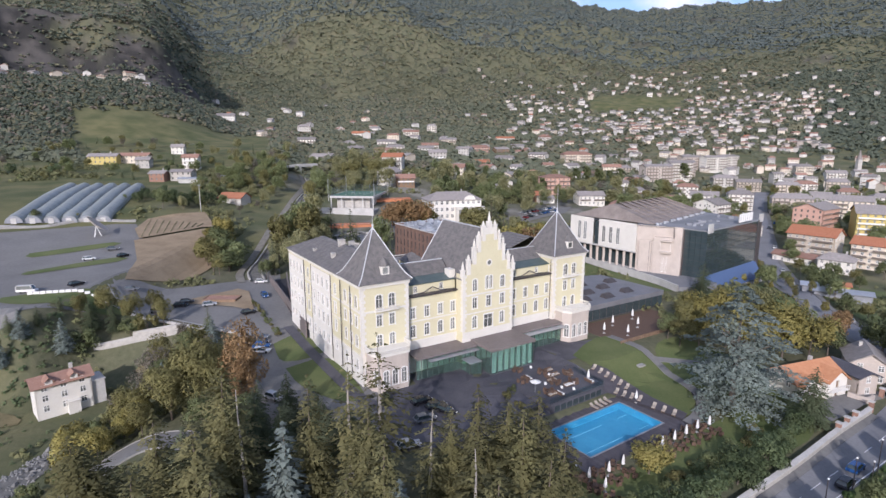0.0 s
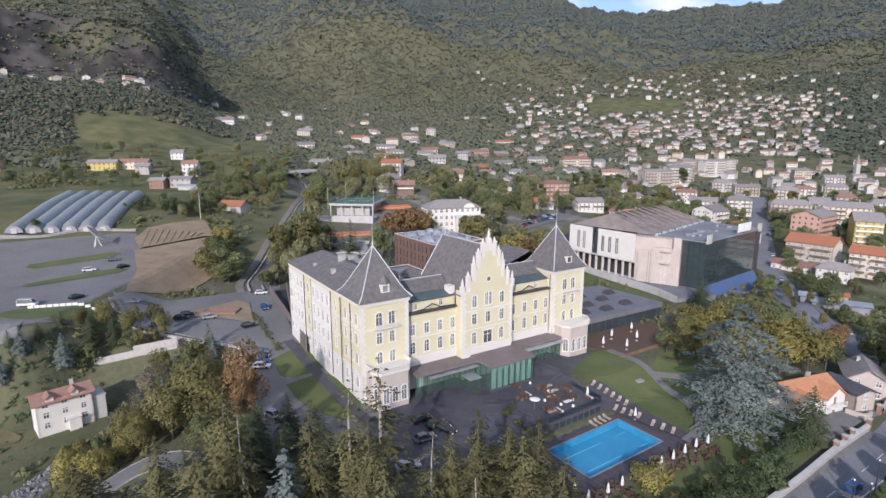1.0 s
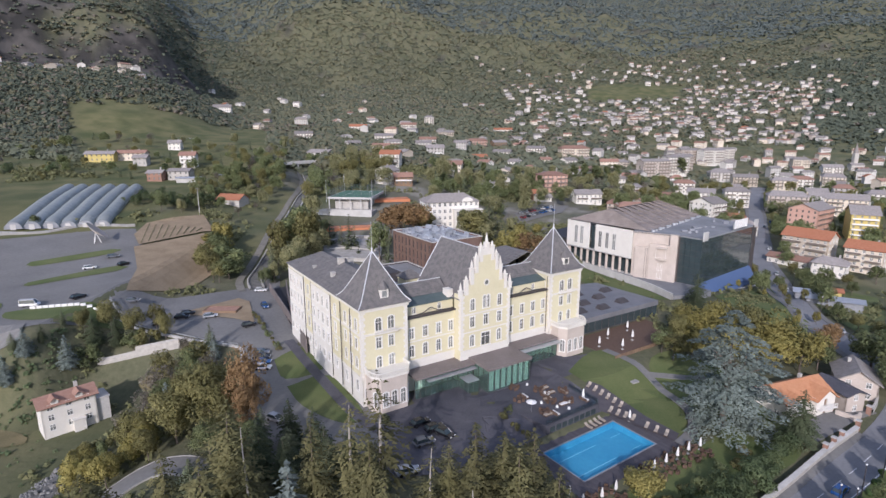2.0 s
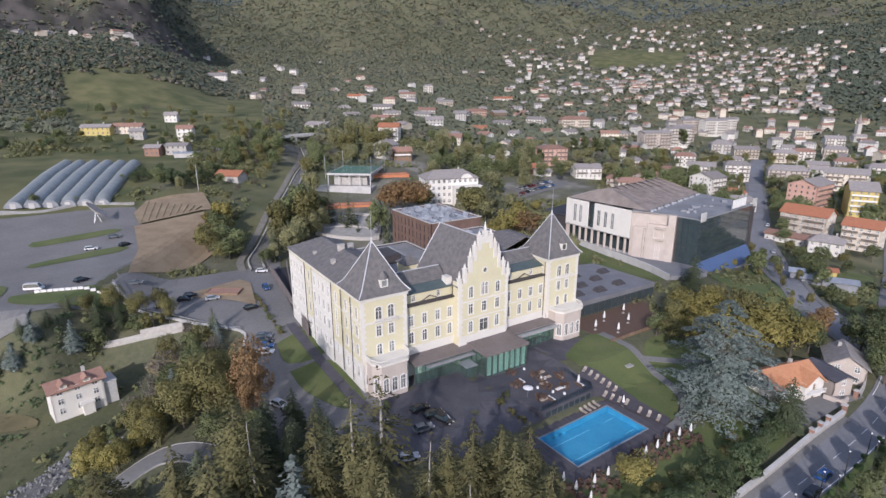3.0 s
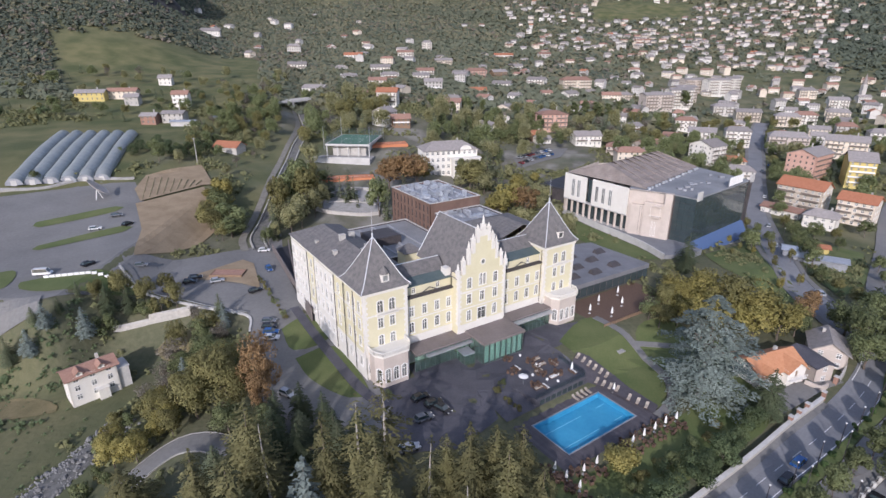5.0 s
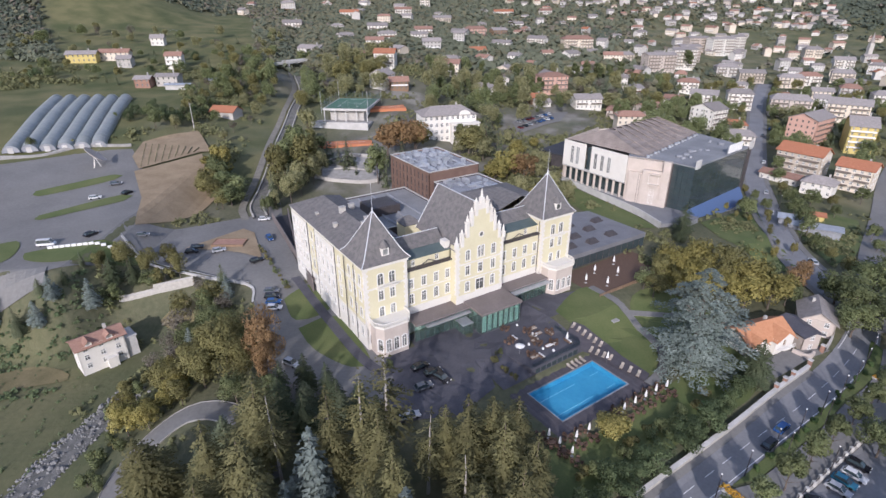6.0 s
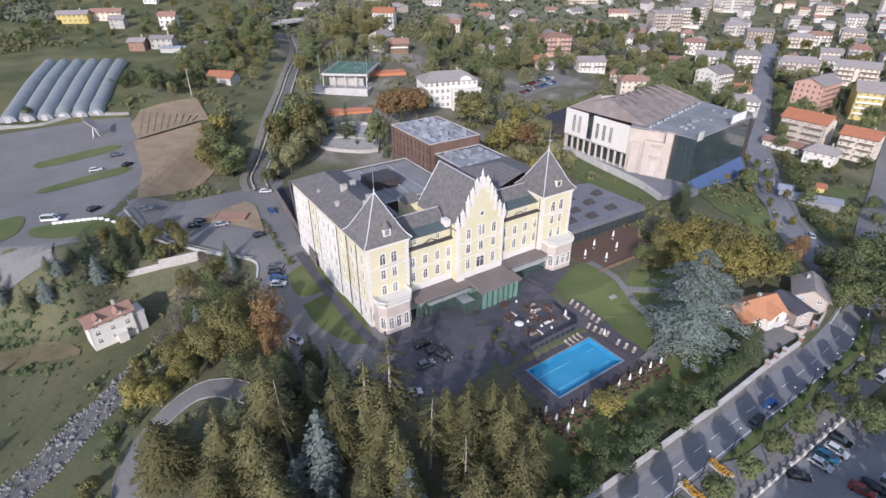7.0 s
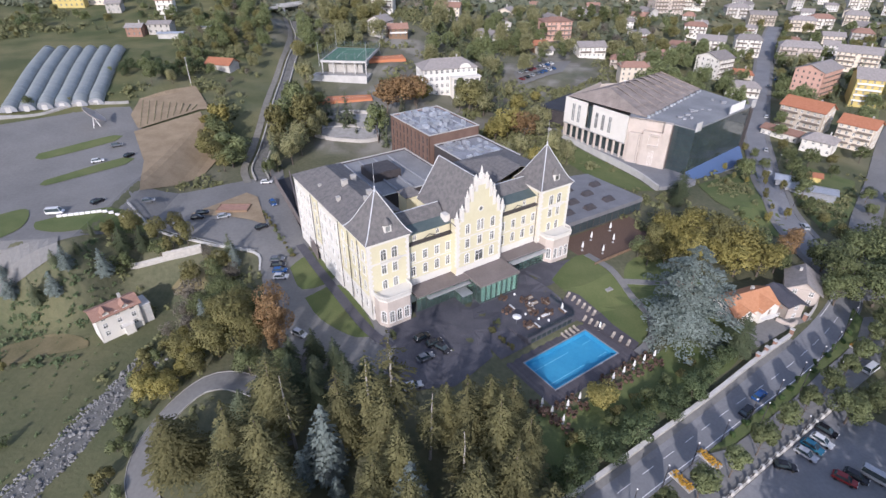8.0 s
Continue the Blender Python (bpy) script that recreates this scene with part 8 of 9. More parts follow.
# farther houses of the upper town, too small to tell apart
far_v, far_f, far_m = [], [], []
for i in range(480):
    if i < 290:
        az, r = random.gauss(19, 8), random.uniform(950, 1750)
    else:
        az, r = random.gauss(30, 5), random.uniform(850, 1500)
    if not 2 < az < 36:
        continue
    x, y = r * math.sin(radians(az)), r * math.cos(radians(az))
    if float(meadow(x, y)) > 0.7:
        continue
    z, w, d, h, t = gz(x, y), random.uniform(3.0, 5.6), random.uniform(2.8, 4.4), random.uniform(3.5, 7), random.uniform(-0.8, 0.5)
    ca, sa = math.cos(t), math.sin(t)
    pts = [(-w, -d, -4), (w, -d, -4), (w, d, -4), (-w, d, -4), (-w, -d, h), (w, -d, h), (w, d, h), (-w, d, h), (-w - 0.8, -d - 0.8, h - 0.2), (w + 0.8, -d - 0.8, h - 0.2), (w + 0.8, d + 0.8, h - 0.2), (-w - 0.8, d + 0.8, h - 0.2), (-w - 0.8, 0, h + d * 0.5), (w + 0.8, 0, h + d * 0.5)]
    b, wm = len(far_v), random.choice((0, 0, 3, 4, 5))
    far_v += [(x + p * ca - q * sa, y + p * sa + q * ca, z + k) for p, q, k in pts]
    for f in ((0, 1, 5, 4), (1, 2, 6, 5), (2, 3, 7, 6), (3, 0, 4, 7)):
        far_f.append(tuple(b + k for k in f))
        far_m.append(wm)
    m = random.choice((1, 1, 2))
    for f in ((8, 9, 13, 12), (10, 11, 12, 13), (9, 10, 13), (11, 8, 12), (8, 11, 10, 9)):
        far_f.append(tuple(b + k for k in f))
        far_m.append(m)
fm = bpy.data.meshes.new("far_houses")
fm.from_pydata(far_v, [], far_f)
for k in ("town", "greytile", "terrabrown", "limestone", "townwarm", "concrete"):
    fm.materials.append(M[k])
fm.polygons.foreach_set("material_index", far_m)
tagged(new("far_houses", fm), "pale houses of the upper town far away", "houses", "", "stuff")
# blocks of flats and the church tower
for x, y, rz, w, s in ((203, 532, 8, 28, 5), (236, 560, 8, 24, 6), (300, 678, 10, 26, 5), (322, 664, 10, 28, 6), (352, 690, 12, 18, 6), (262, 610, 12, 24, 5)):
    house(x, y, rz, w, 14, s, "limestone" if s == 5 else "white", "greytile", "pale block of flats with rows of balconies", rise=2.0, balcony=True, h=3.0, name="block_of_flats", group="blocks of flats")
ch = thing("church_tower", pose(458, 611, gz(458, 611)), "pale stone church tower with a pointed grey spire", "church tower")
boxes("shaft", M["wallstone"], ch, (-2.2, 2.2, -2.2, 2.2, -2, 19))
bm = bmesh.new()
tube(bm, (0, 0, 19), (0, 0, 30), 2.5, 0.1, 8)
part("spire", bm, M["greytile"], ch)


# ---- trees ----
def quads_mesh(name, q, material, nrm=None):
    """A mesh of loose triangular leaf sprays, given as an array (n, 3, 3), with soft normals."""
    q = np.asarray(q, np.float32)
    if nrm is not None:
        nrm = nrm / (np.linalg.norm(nrm, axis=1, keepdims=True) + 1e-9)
        face = np.cross(q[:, 1] - q[:, 0], q[:, 2] - q[:, 0])
        back = (face * nrm).sum(1) < 0
        q[back] = q[back][:, ::-1]
        face[back] *= -1
        nrm = nrm + 0.45 * face / (np.linalg.norm(face, axis=1, keepdims=True) + 1e-9)
    n, k = len(q), q.shape[1]
    me_ = bpy.data.meshes.new(name)
    me_.vertices.add(k * n), me_.loops.add(k * n), me_.polygons.add(n)
    me_.vertices.foreach_set("co", q.reshape(-1))
    me_.loops.foreach_set("vertex_index", np.arange(k * n, dtype=np.int32))
    me_.polygons.foreach_set("loop_start", np.arange(0, k * n, k, dtype=np.int32))
    me_.update(calc_edges=True)
    if nrm is not None:
        me_.normals_split_custom_set_from_vertices(np.repeat(nrm, k, 0).tolist())
    me_.materials.append(material)
    return me_


def sprays(rng, centres, along, size, tilt):
    """Pointed leaf sprays at the centres, pointing along, with random tilt."""
    n = len(centres)
    d = along + rng.normal(0, tilt, (n, 3))
    d /= np.linalg.norm(d, axis=1, keepdims=True)
    up = np.array([0, 0, 1.0]) + rng.normal(0, tilt, (n, 3))
    s = np.cross(d, up)
    s /= np.linalg.norm(s, axis=1, keepdims=True) + 1e-9
    k = size * rng.uniform(0.7, 1.3, (n, 1))
    w = rng.uniform(0.35, 0.6, (n, 1))
    return np.stack((centres - d * k * 0.45 + s * k * w, centres + d * k * 0.8 + s * k * rng.normal(0, 0.2, (n, 1)), centres - d * k * 0.45 - s * k * w), 1)


def conifer_mesh(seed, h, r, material, bare=0.12, levels=30, droop=0.28, dense=9, name="crown", step=0.5, fat=1.0, full=0.72):
    """Whorls of drooping boughs, each a flat fan of short needle sprays."""
    rng = np.random.default_rng(seed)
    c, a, sz = [], [], []
    lean = rng.uniform(0, 2 * math.pi)
    for i in range(levels):
        f = i / (levels - 1)
        rad = r * (1 - f) ** full * (0.75 + 0.25 * min(1.0, f * 6)) * rng.uniform(0.86, 1.08) + 0.12
        for b in range(max(3, int(dense * (1 - 0.6 * f)))):
            z = h * (bare + (1 - bare) * f) + rng.normal(0, 0.25) * (1 - f)
            t = rng.uniform(0, 2 * math.pi)
            ln_ = rad * rng.uniform(0.45, 1.15) * (1 + 0.16 * math.cos(t - lean))
            steps = max(2, int(ln_ / step))
            for s in range(steps):
                g = (s + 0.75) / steps
                w = 0.22 * ln_ * g * (1.25 - g) * 2.0
                for o in ((-1, 1) if ln_ * g > 1.2 else (0,)):
                    d = o * w * rng.uniform(0.35, 1.0)
                    c.append((math.cos(t) * ln_ * g - math.sin(t) * d, math.sin(t) * ln_ * g + math.cos(t) * d, z - droop * ln_ * g * g + rng.normal(0, 0.08) + 0.12 * ln_ * g - 0.15 * abs(d)))
                    a.append((math.cos(t) - 0.6 * o * math.sin(t), math.sin(t) + 0.6 * o * math.cos(t), -0.25))
                    sz.append(0.34 + 0.22 * (1 - f))
    c, a, sz = np.array(c), np.array(a), np.array(sz)[:, None]
    q = sprays(rng, c, a, 1.0, 0.22)
    q = c[:, None, :] + (q - c[:, None, :]) * (sz[:, None, :] * fat)
    out = c * np.array([1, 1, 0]) / (np.linalg.norm(c[:, :2], axis=1, keepdims=True) + 0.5)
    return quads_mesh(name, q, material, out * 0.8 + np.array([0, 0, 0.6]))


def broad_mesh(seed, h, r, material, n=3200, lobes=13, leaf=0.40, low=0.22, flat=0.9):
    rng = np.random.default_rng(seed)
    cz = h * (0.5 + low / 2)
    lob = []
    for i in range(lobes):
        t, e = rng.uniform(0, 2 * math.pi), rng.uniform(-0.75, 1)
        k = r * rng.uniform(0.35, 0.78)
        lob.append((math.cos(t) * k * math.sqrt(max(0.05, 1 - e * e * 0.6)), math.sin(t) * k * math.sqrt(max(0.05, 1 - e * e * 0.6)), cz + e * (h - cz) * 0.68, r * rng.uniform(0.22, 0.5)))
    lob = np.array(lob)
    pick = rng.integers(0, lobes, n)
    v = rng.normal(0, 1, (n, 3))
    v /= np.linalg.norm(v, axis=1, keepdims=True)
    rad = lob[pick, 3:4] * rng.uniform(0.72, 1.1, (n, 1))
    c = lob[pick, :3] + v * rad * np.array([1, 1, flat])
    q = sprays(rng, c, v * 0.5 + rng.normal(0, 0.6, (n, 3)), leaf, 0.6)
    return quads_mesh("crown", q, material, v + 0.6 * (c - np.array([0, 0, cz])) / r + np.array([0, 0, 0.35]))


def trunk_mesh(h, r0, limbs=0, reach=2.0, seed=0, top=0.92, material=None):
    rng = random.Random(seed)
    bm = bmesh.new()
    prev, n = Vector((0, 0, -0.6)), 5
    for i in range(n):
        q = Vector((rng.gauss(0, 0.08), rng.gauss(0, 0.08), h * top * (i + 1) / n))
        tube(bm, prev, q, r0 * (1 - 0.85 * i / n), r0 * (1 - 0.85 * (i + 1) / n), 7)
        prev = q
    for k in range(limbs):
        z, a = h * rng.uniform(0.28, 0.6), rng.uniform(0, 6.28)
        m = Vector((math.cos(a) * reach * 0.5, math.sin(a) * reach * 0.5, z + reach * 0.55))
        e = Vector((math.cos(a) * reach, math.sin(a) * reach, z + reach * 0.9))
        tube(bm, (0, 0, z), m, r0 * 0.42, r0 * 0.28, 5)
        tube(bm, m, e, r0 * 0.28, r0 * 0.1, 5)
    return mesh_of(bm, "trunk", material or M["bark"])


def cedar_mesh(seed, h, r, material):
    """Broad cedar: flat leafy plates on near-level boughs, wide almost to the top."""
    rng = np.random.default_rng(seed)
    c, a = [], []
    for i in range(17):
        f = i / 16
        z = h * (0.05 + 0.91 * f)
        rad = r * (0.86 + 0.3 * math.sin(min(1, f * 2.2) * math.pi / 2) * (1 - f)) * (1 - 0.80 * f ** 2.6)
        for b in range(int(12 - 5 * f)):
            t = rng.uniform(0, 2 * math.pi)
            ln_ = rad * rng.uniform(0.42, 1.16)
            rise = rng.uniform(-0.10, 0.12)
            steps = int(ln_ / 0.42) + 2
            for s in range(steps):
                g = 0.3 + 0.7 * s / steps
                w = 0.3 * ln_ * g * (1.15 - g) * 1.9 + 0.3
                for k in range(5):
                    o = rng.uniform(-w, w) * 0.85
                    c.append((math.cos(t) * ln_ * g - math.sin(t) * o, math.sin(t) * ln_ * g + math.cos(t) * o, z + rise * ln_ * g - 0.16 * abs(o) - 1.1 * g ** 3 + rng.normal(0, 0.10)))
                    a.append((math.cos(t) + rng.normal(0, 0.6), math.sin(t) + rng.normal(0, 0.6), -0.05))
    c, a = np.array(c), np.array(a)
    return quads_mesh("crown", sprays(rng, c, a, 0.48, 0.3), material, c * np.array([0.06, 0.06, 0]) + np.array([0, 0, 0.7]))


# kinds: (height, crown meshes, trunk meshes, label, name)
def kind_of(h, crowns, far, trunks, label, name, cat="tree"):
    return dict(h=h, crowns=crowns, far=far, trunks=trunks, label=label, name=name, cat=cat)


def cone(seed, h, r, leaf, bare=0.06, near=4, dense=15):
    return [conifer_mesh(seed + k, h, r * (0.92 + 0.08 * (k % 3)), leaf, bare, 26, 0.34, int(dense * 1.25), step=0.46, fat=1.08, full=0.58) for k in range(near)], [conifer_mesh(seed + 10 + k, h, r, leaf, bare, 20, 0.3, 8, step=0.9, fat=1.9) for k in range(2)]


def ball(seed, h, r, leaf, near=4, lobes=14, low=0.22):
    return [broad_mesh(seed + k, h, r, leaf, int(4400 * (r / 4.6) ** 1.3), lobes + 8, 0.33, low) for k in range(near)], [broad_mesh(seed + 10 + k, h, r, leaf, 2300, lobes + 6, 0.52, low) for k in range(2)]


KINDS = dict(
    fir=kind_of(20, *cone(0, 20, 6.3, L["fir"], 0.10, 5, 17), [trunk_mesh(20, 0.34, seed=k) for k in range(2)], "tall olive-green fir of the hotel park", "fir_tree"),
    thin=kind_of(21, [conifer_mesh(20 + k, 21, 4.0, L["fir"], 0.34, 13, 0.34, 9, step=0.45, fat=1.05, full=0.45) for k in range(3)], [], [trunk_mesh(21, 0.4, seed=4, material=M["palebark"])], "tall thin fir with a bare pale trunk", "fir_tree"),
    firdark=kind_of(18, *cone(30, 18, 5.6, L["firdark"], 0.06, 3, 16), [trunk_mesh(18, 0.34, seed=12)], "broad dark green fir of the hotel park", "fir_tree"),
    spruce=kind_of(15, *cone(40, 15, 3.5, L["spruce"], 0.06, 3, 14), [trunk_mesh(15, 0.28, seed=8)], "dark green spruce with dense needles", "spruce_tree"),
    blue=kind_of(12, *cone(60, 12, 3.1, L["blue"], 0.05, 2, 16), [trunk_mesh(12, 0.22, seed=9)], "silvery blue spruce with dense needles", "spruce_tree"),
    green=kind_of(11, *ball(80, 11, 4.6, L["green"]), [trunk_mesh(8, 0.26, 5, 2.6, seed=k) for k in range(2)], "round green broadleaf tree in leaf", "broadleaf_tree"),
    olive=kind_of(12, *ball(100, 12, 4.8, L["olive"]), [trunk_mesh(9, 0.26, 5, 2.6, seed=k) for k in range(2)], "broadleaf tree turning olive-yellow", "broadleaf_tree"),
    yellow=kind_of(9, *ball(120, 9, 3.9, L["yellow"], 2), [trunk_mesh(7, 0.2, 5, 2.2, seed=3)], "yellow autumn tree in leaf", "broadleaf_tree"),
    amber=kind_of(14, *ball(140, 14, 4.8, L["amber"], 3), [trunk_mesh(10, 0.3, 5, 2.8, seed=5)], "rust-brown autumn tree in leaf", "broadleaf_tree"),
    bare=kind_of(11, [broad_mesh(160 + k, 11, 4.2, L["bare"], 1700, 12, 0.3) for k in range(2)], [], [trunk_mesh(9, 0.24, 7, 3.0, seed=6)], "grey half-bare tree with thin twigs", "broadleaf_tree"),
    # kind for groves farther off; the brightness sits in its leaf colour
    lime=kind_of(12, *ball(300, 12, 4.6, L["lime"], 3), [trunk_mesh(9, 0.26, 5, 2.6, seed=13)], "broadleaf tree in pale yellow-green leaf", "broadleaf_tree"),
    poplar=kind_of(17, *ball(180, 17, 2.6, L["green"], 2, 15, 0.1), [trunk_mesh(14, 0.28, 3, 1.2, seed=7)], "slender green poplar in full leaf", "poplar_tree"),
    round=kind_of(9, [broad_mesh(240 + k, 9, 2.45, L["green"], 3600, 20, 0.30, 0.46, 0.95) for k in range(3)], [], [trunk_mesh(6.5, 0.16, 5, 1.6, seed=11)], "small round-headed street tree in leaf", "street_tree"),
    laurel=kind_of(5.5, [broad_mesh(220 + k, 5.5, 3.1, L["laurel"], 2600, 14, 0.24, 0.0) for k in range(4)], [], [trunk_mesh(3, 0.12, 4, 1.2, seed=2)], "dense dark green garden bush", "bush", "bush"),
    shrub=kind_of(3.2, [broad_mesh(200 + k, 3.2, 2.0, L["green" if k % 2 else "olive"], 900, 7, 0.26, 0.0) for k in range(4)], [], [trunk_mesh(2, 0.1, 3, 0.8, seed=k) for k in range(1)], "dense green shrub on the ground", "shrub", "shrub"),
)
trng = random.Random(11)


FAR_TREES = {}


def plant(kind, x, y, h=None, spread=1.0, group="", z=None, pick=None):
    K = KINDS[kind]
    s = (h or K["h"] * trng.uniform(0.8, 1.15)) / K["h"]
    spread *= trng.uniform(0.86, 1.14)
    if math.hypot(x, y) > 305 and K["far"]:
        m = Matrix.Translation((x, y, gz(x, y))) @ pose(0, 0, 0, 0, 0, trng.uniform(0, 360)) @ Matrix.Diagonal((s * spread, s * spread, s, 1))
        FAR_TREES.setdefault(kind, []).append((trng.choice(K["far"]), m))
        return None
    o = thing(K["name"], Matrix.Translation((x, y, gz(x, y) if z is None else z)) @ pose(0, 0, 0, trng.gauss(0, 1.2), trng.gauss(0, 1.2), trng.uniform(0, 360)) @ Matrix.Diagonal((s * spread, s * spread, s, 1)), K["label"], K["cat"], group or K["name"] + "s")
    part("trunk", trng.choice(K["trunks"]), None, o)
    part("crown", trng.choice(K["far"] if K["far"] and math.hypot(x, y) > 215 else K["crowns"]), None, o)
    return o


# ground kept clear of trees: middle and radius
KEEP = [(-50, 286, 17), (-52, 316, 22), (-34, 327, 14), (-50, 268, 11), (5, 288, 21), (-110, 208, 24), (-124, 242, 20), (-200, 285, 60), (97, 372, 13), (80, 410, 14), (64, 379, 8), (-40, 369, 10), (-29, 366, 9), (-42, 419, 11), (110, 255, 52), (64, 268, 18), (60, 330, 26),
        (183, 267, 17), (193, 243, 14), (169, 258, 12), (176, 240, 10), (-240, 406, 22), (-220, 396, 12), (-187, 397, 10), (-168, 345, 20), (-118, 297, 9)]
spots = []


E0 = np.concatenate(AREAS)
E1 = np.concatenate([np.roll(p, -1, 0) for p in AREAS])
EI = np.cumsum([0] + [len(p) for p in AREAS])[:-1]
CX = np.concatenate([p for p, w in LINES] + [np.array(taken)] + [np.array(KEEP)[:, :2]])
CR = np.concatenate([np.full(len(p), w + 0.6) for p, w in LINES] + [np.full(len(taken), 8.5)] + [np.array(KEEP)[:, 2] - 0.5])


def clear(x, y, gap=0.0):
    """True where no road, yard, pool, house or tree-free ground lies."""
    x, y = np.atleast_1d(np.asarray(x, float)), np.atleast_1d(np.asarray(y, float))
    ok = np.zeros(len(x), bool)
    for i in range(0, len(x), 500):
        px, py = x[i:i + 500, None], y[i:i + 500, None]
        dy = E1[:, 1] - E0[:, 1]
        hit = ((E0[:, 1] > py) != (E1[:, 1] > py)) & (px < (E1[:, 0] - E0[:, 0]) * (py - E0[:, 1]) / np.where(dy == 0, 1e-9, dy) + E0[:, 0])
        inside = (np.add.reduceat(hit.astype(int), EI, axis=1) % 2).any(1)
        ok[i:i + 500] = ~inside & ((px - CX[:, 0]) ** 2 + (py - CX[:, 1]) ** 2 > (CR + gap) ** 2).all(1)
    return ok




def free(x, y, gap):
    if any((x - a) ** 2 + (y - b) ** 2 < gap * gap for a, b in spots):
        return False
    spots.append((x, y))
    return True


def seat(kind, rows, **k):
    for x, y, h in rows:
        spots.append((x, y))
        plant(kind, x, y, h, **k)


# wood before the hotel
def by_top(kind, rows, **k):
    gap = 4.8 if kind in ("fir", "firdark") else 0
    for x, y, top in rows:
        if any((x - a) ** 2 + (y - b) ** 2 < gap * gap for a, b in spots):
            continue
        spots.append((x, y))
        plant(kind, x, y, top - gz(x, y), **k)


by_top("thin", ((-15.2, 72.8, 25), (-10.6, 74.4, 27), (-3.5, 67.8, 20.5), (2.7, 60, 19.2), (-30.1, 70.1, 22)))
by_top("fir", ((-20.5, 70, 22.5),), spread=0.72)
by_top("fir", ((-35, 73, 23), (-39.8, 64.8, 20), (-11.8, 68, 20.5), (3.7, 69.3, 21.7), (12.4, 70.8, 20.2), (6.6, 62, 23.5), (-1, 57, 19.6), (-33, 62, 21), (-9, 60.5, 20), (9, 66.2, 20), (14.5, 64, 18), (-6.5, 71.5, 16), (-0.5, 72.5, 17), (8, 73, 18), (5, 53, 20), (11, 57, 20), (-6, 52, 19), (-13, 56, 18), (-28, 55, 18), (-38, 56, 18), (-16, 66, 14), (-36, 69, 18)))
by_top("fir", ((-51.5, 66, 16),), spread=1.35)
by_top("blue", ((-22.5, 65.5, 17.9), (-6.3, 54.4, 16.6), (-27, 63, 9), (-20, 60, 6)))
by_top("firdark", ((-28, 80, 13), (-22, 84, 13), (-33, 84, 14), (-25, 89, 13), (-31, 77, 13), (-38, 79, 13), (-25, 77, 10), (-35, 90, 13), (-39, 86, 13), (-17, 80, 9), (-11, 80, 8), (-18, 87, 10), (-30, 92.5, 13)))
by_top("spruce", ((-21, 83, 11), (-14, 83, 10), (-29, 86, 11), (-41, 75, 12), (-44, 69, 10)), spread=1.5)
for i in range(900):
    x, y = trng.uniform(-36, 16), trng.uniform(40, 60)
    if free(x, y, 7.5) and not (-27 < x < -14 and y > 54):
        plant("fir" if trng.random() < 0.75 else "firdark", x, y, trng.uniform(15, 20) - gz(x, y) * 0.6)
by_top("olive", ((-49, 98, 18.5), (-46, 93.5, 15), (-53, 94, 14), (-52, 104, 15), (-57, 99, 12), (-58, 107, 10), (-61, 95, 9), (-56, 89, 9)))
by_top("amber", ((-40, 97, 21.5), (-38.5, 92, 16)), spread=0.62)
by_top("yellow", ((-66.5, 85, 6), (-68.5, 89, 5), (-61, 84, 7), (-63, 88, 4.5), (-60, 90, 6), (-59, 93, 8), (-64, 98, 5), (-66, 103, 4)))
by_top("green", ((-60, 112, 8), (-55, 115, 9), (-62, 120, 8), (-66, 115, 6), (-45, 104, 10), (-36, 86, 12), (-49, 110, 9), (-44, 88, 11)))
by_top("bare", ((-69, 112, 5), (-71, 120, 8), (-62, 128, 7)))
by_top("firdark", ((-98, 140, 13), (-104.5, 130, 14), (-93, 142, 12)), spread=1.15)
by_top("spruce", ((-109, 126, 13), (-113, 119.5, 8), (-126, 122, 9)), spread=1.3)
by_top("blue", ((-106, 125.6, 14.5), (-99.7, 130.3, 10.5), (-107.9, 121, 9), (-120.4, 120.5, 9.5), (-123, 124, 10)), spread=1.25)
by_top("olive", ((-74, 129, 7), (-89, 144, 14), (-84, 146.5, 14), (-80, 143.5, 12), (-101, 141, 14), (-96, 145, 16)), spread=0.8)
for i in range(700):
    x, y = trng.uniform(-132, -62), trng.uniform(104, 144)
    if gz(x, y) < 11 and not (x < -78 and y < 126) and not (x < -74 and y < 139 + 0.27 * (x + 80)) and clear(x, y)[0] and free(x, y, 3.6):
        plant(trng.choice(("green", "blue", "shrub", "spruce", "bare", "laurel", "spruce")), x, y, trng.uniform(3.5, 9))
for i in range(16):
    x, y = trng.uniform(-140, -92), trng.uniform(55, 100)
    if free(x, y, 9):
        plant("shrub", x, y, trng.uniform(1.8, 3.4), spread=0.6)
for i in range(60):
    t = trng.random()
    x, y = -64 - 12 * t + trng.gauss(0, 2), 62 + 44 * t
    if free(x, y, 2.5):
        plant("shrub", x, y, trng.uniform(1.5, 4.0))
# unseen trees south of the car park, added to cast shade on it
by_top("green", ((62, 38, 13), (72, 42, 14), (82, 46, 14), (92, 52, 14), (101, 58, 13)), spread=1.25)
# hotel garden
cd = thing("cedar_tree", Matrix.Translation((59, 105.5, gz(59, 105.5))) @ pose(0, 0, 0, 0, 0, 40), "huge blue-grey cedar with layered branches", "tree")
part("trunk", trunk_mesh(22, 0.75, 9, 6.0, 3), None, cd)
part("crown", cedar_mesh(5, 27.0, 12.8, L["cedar"]), None, cd)
spots.append((60.5, 106.5))
by_top("olive", ((63, 140, 13), (82, 141, 15), (60, 134, 10)), spread=1.1)
by_top("yellow", ((69, 145, 14), (92, 131, 12), (74, 138, 12)), spread=1.1)
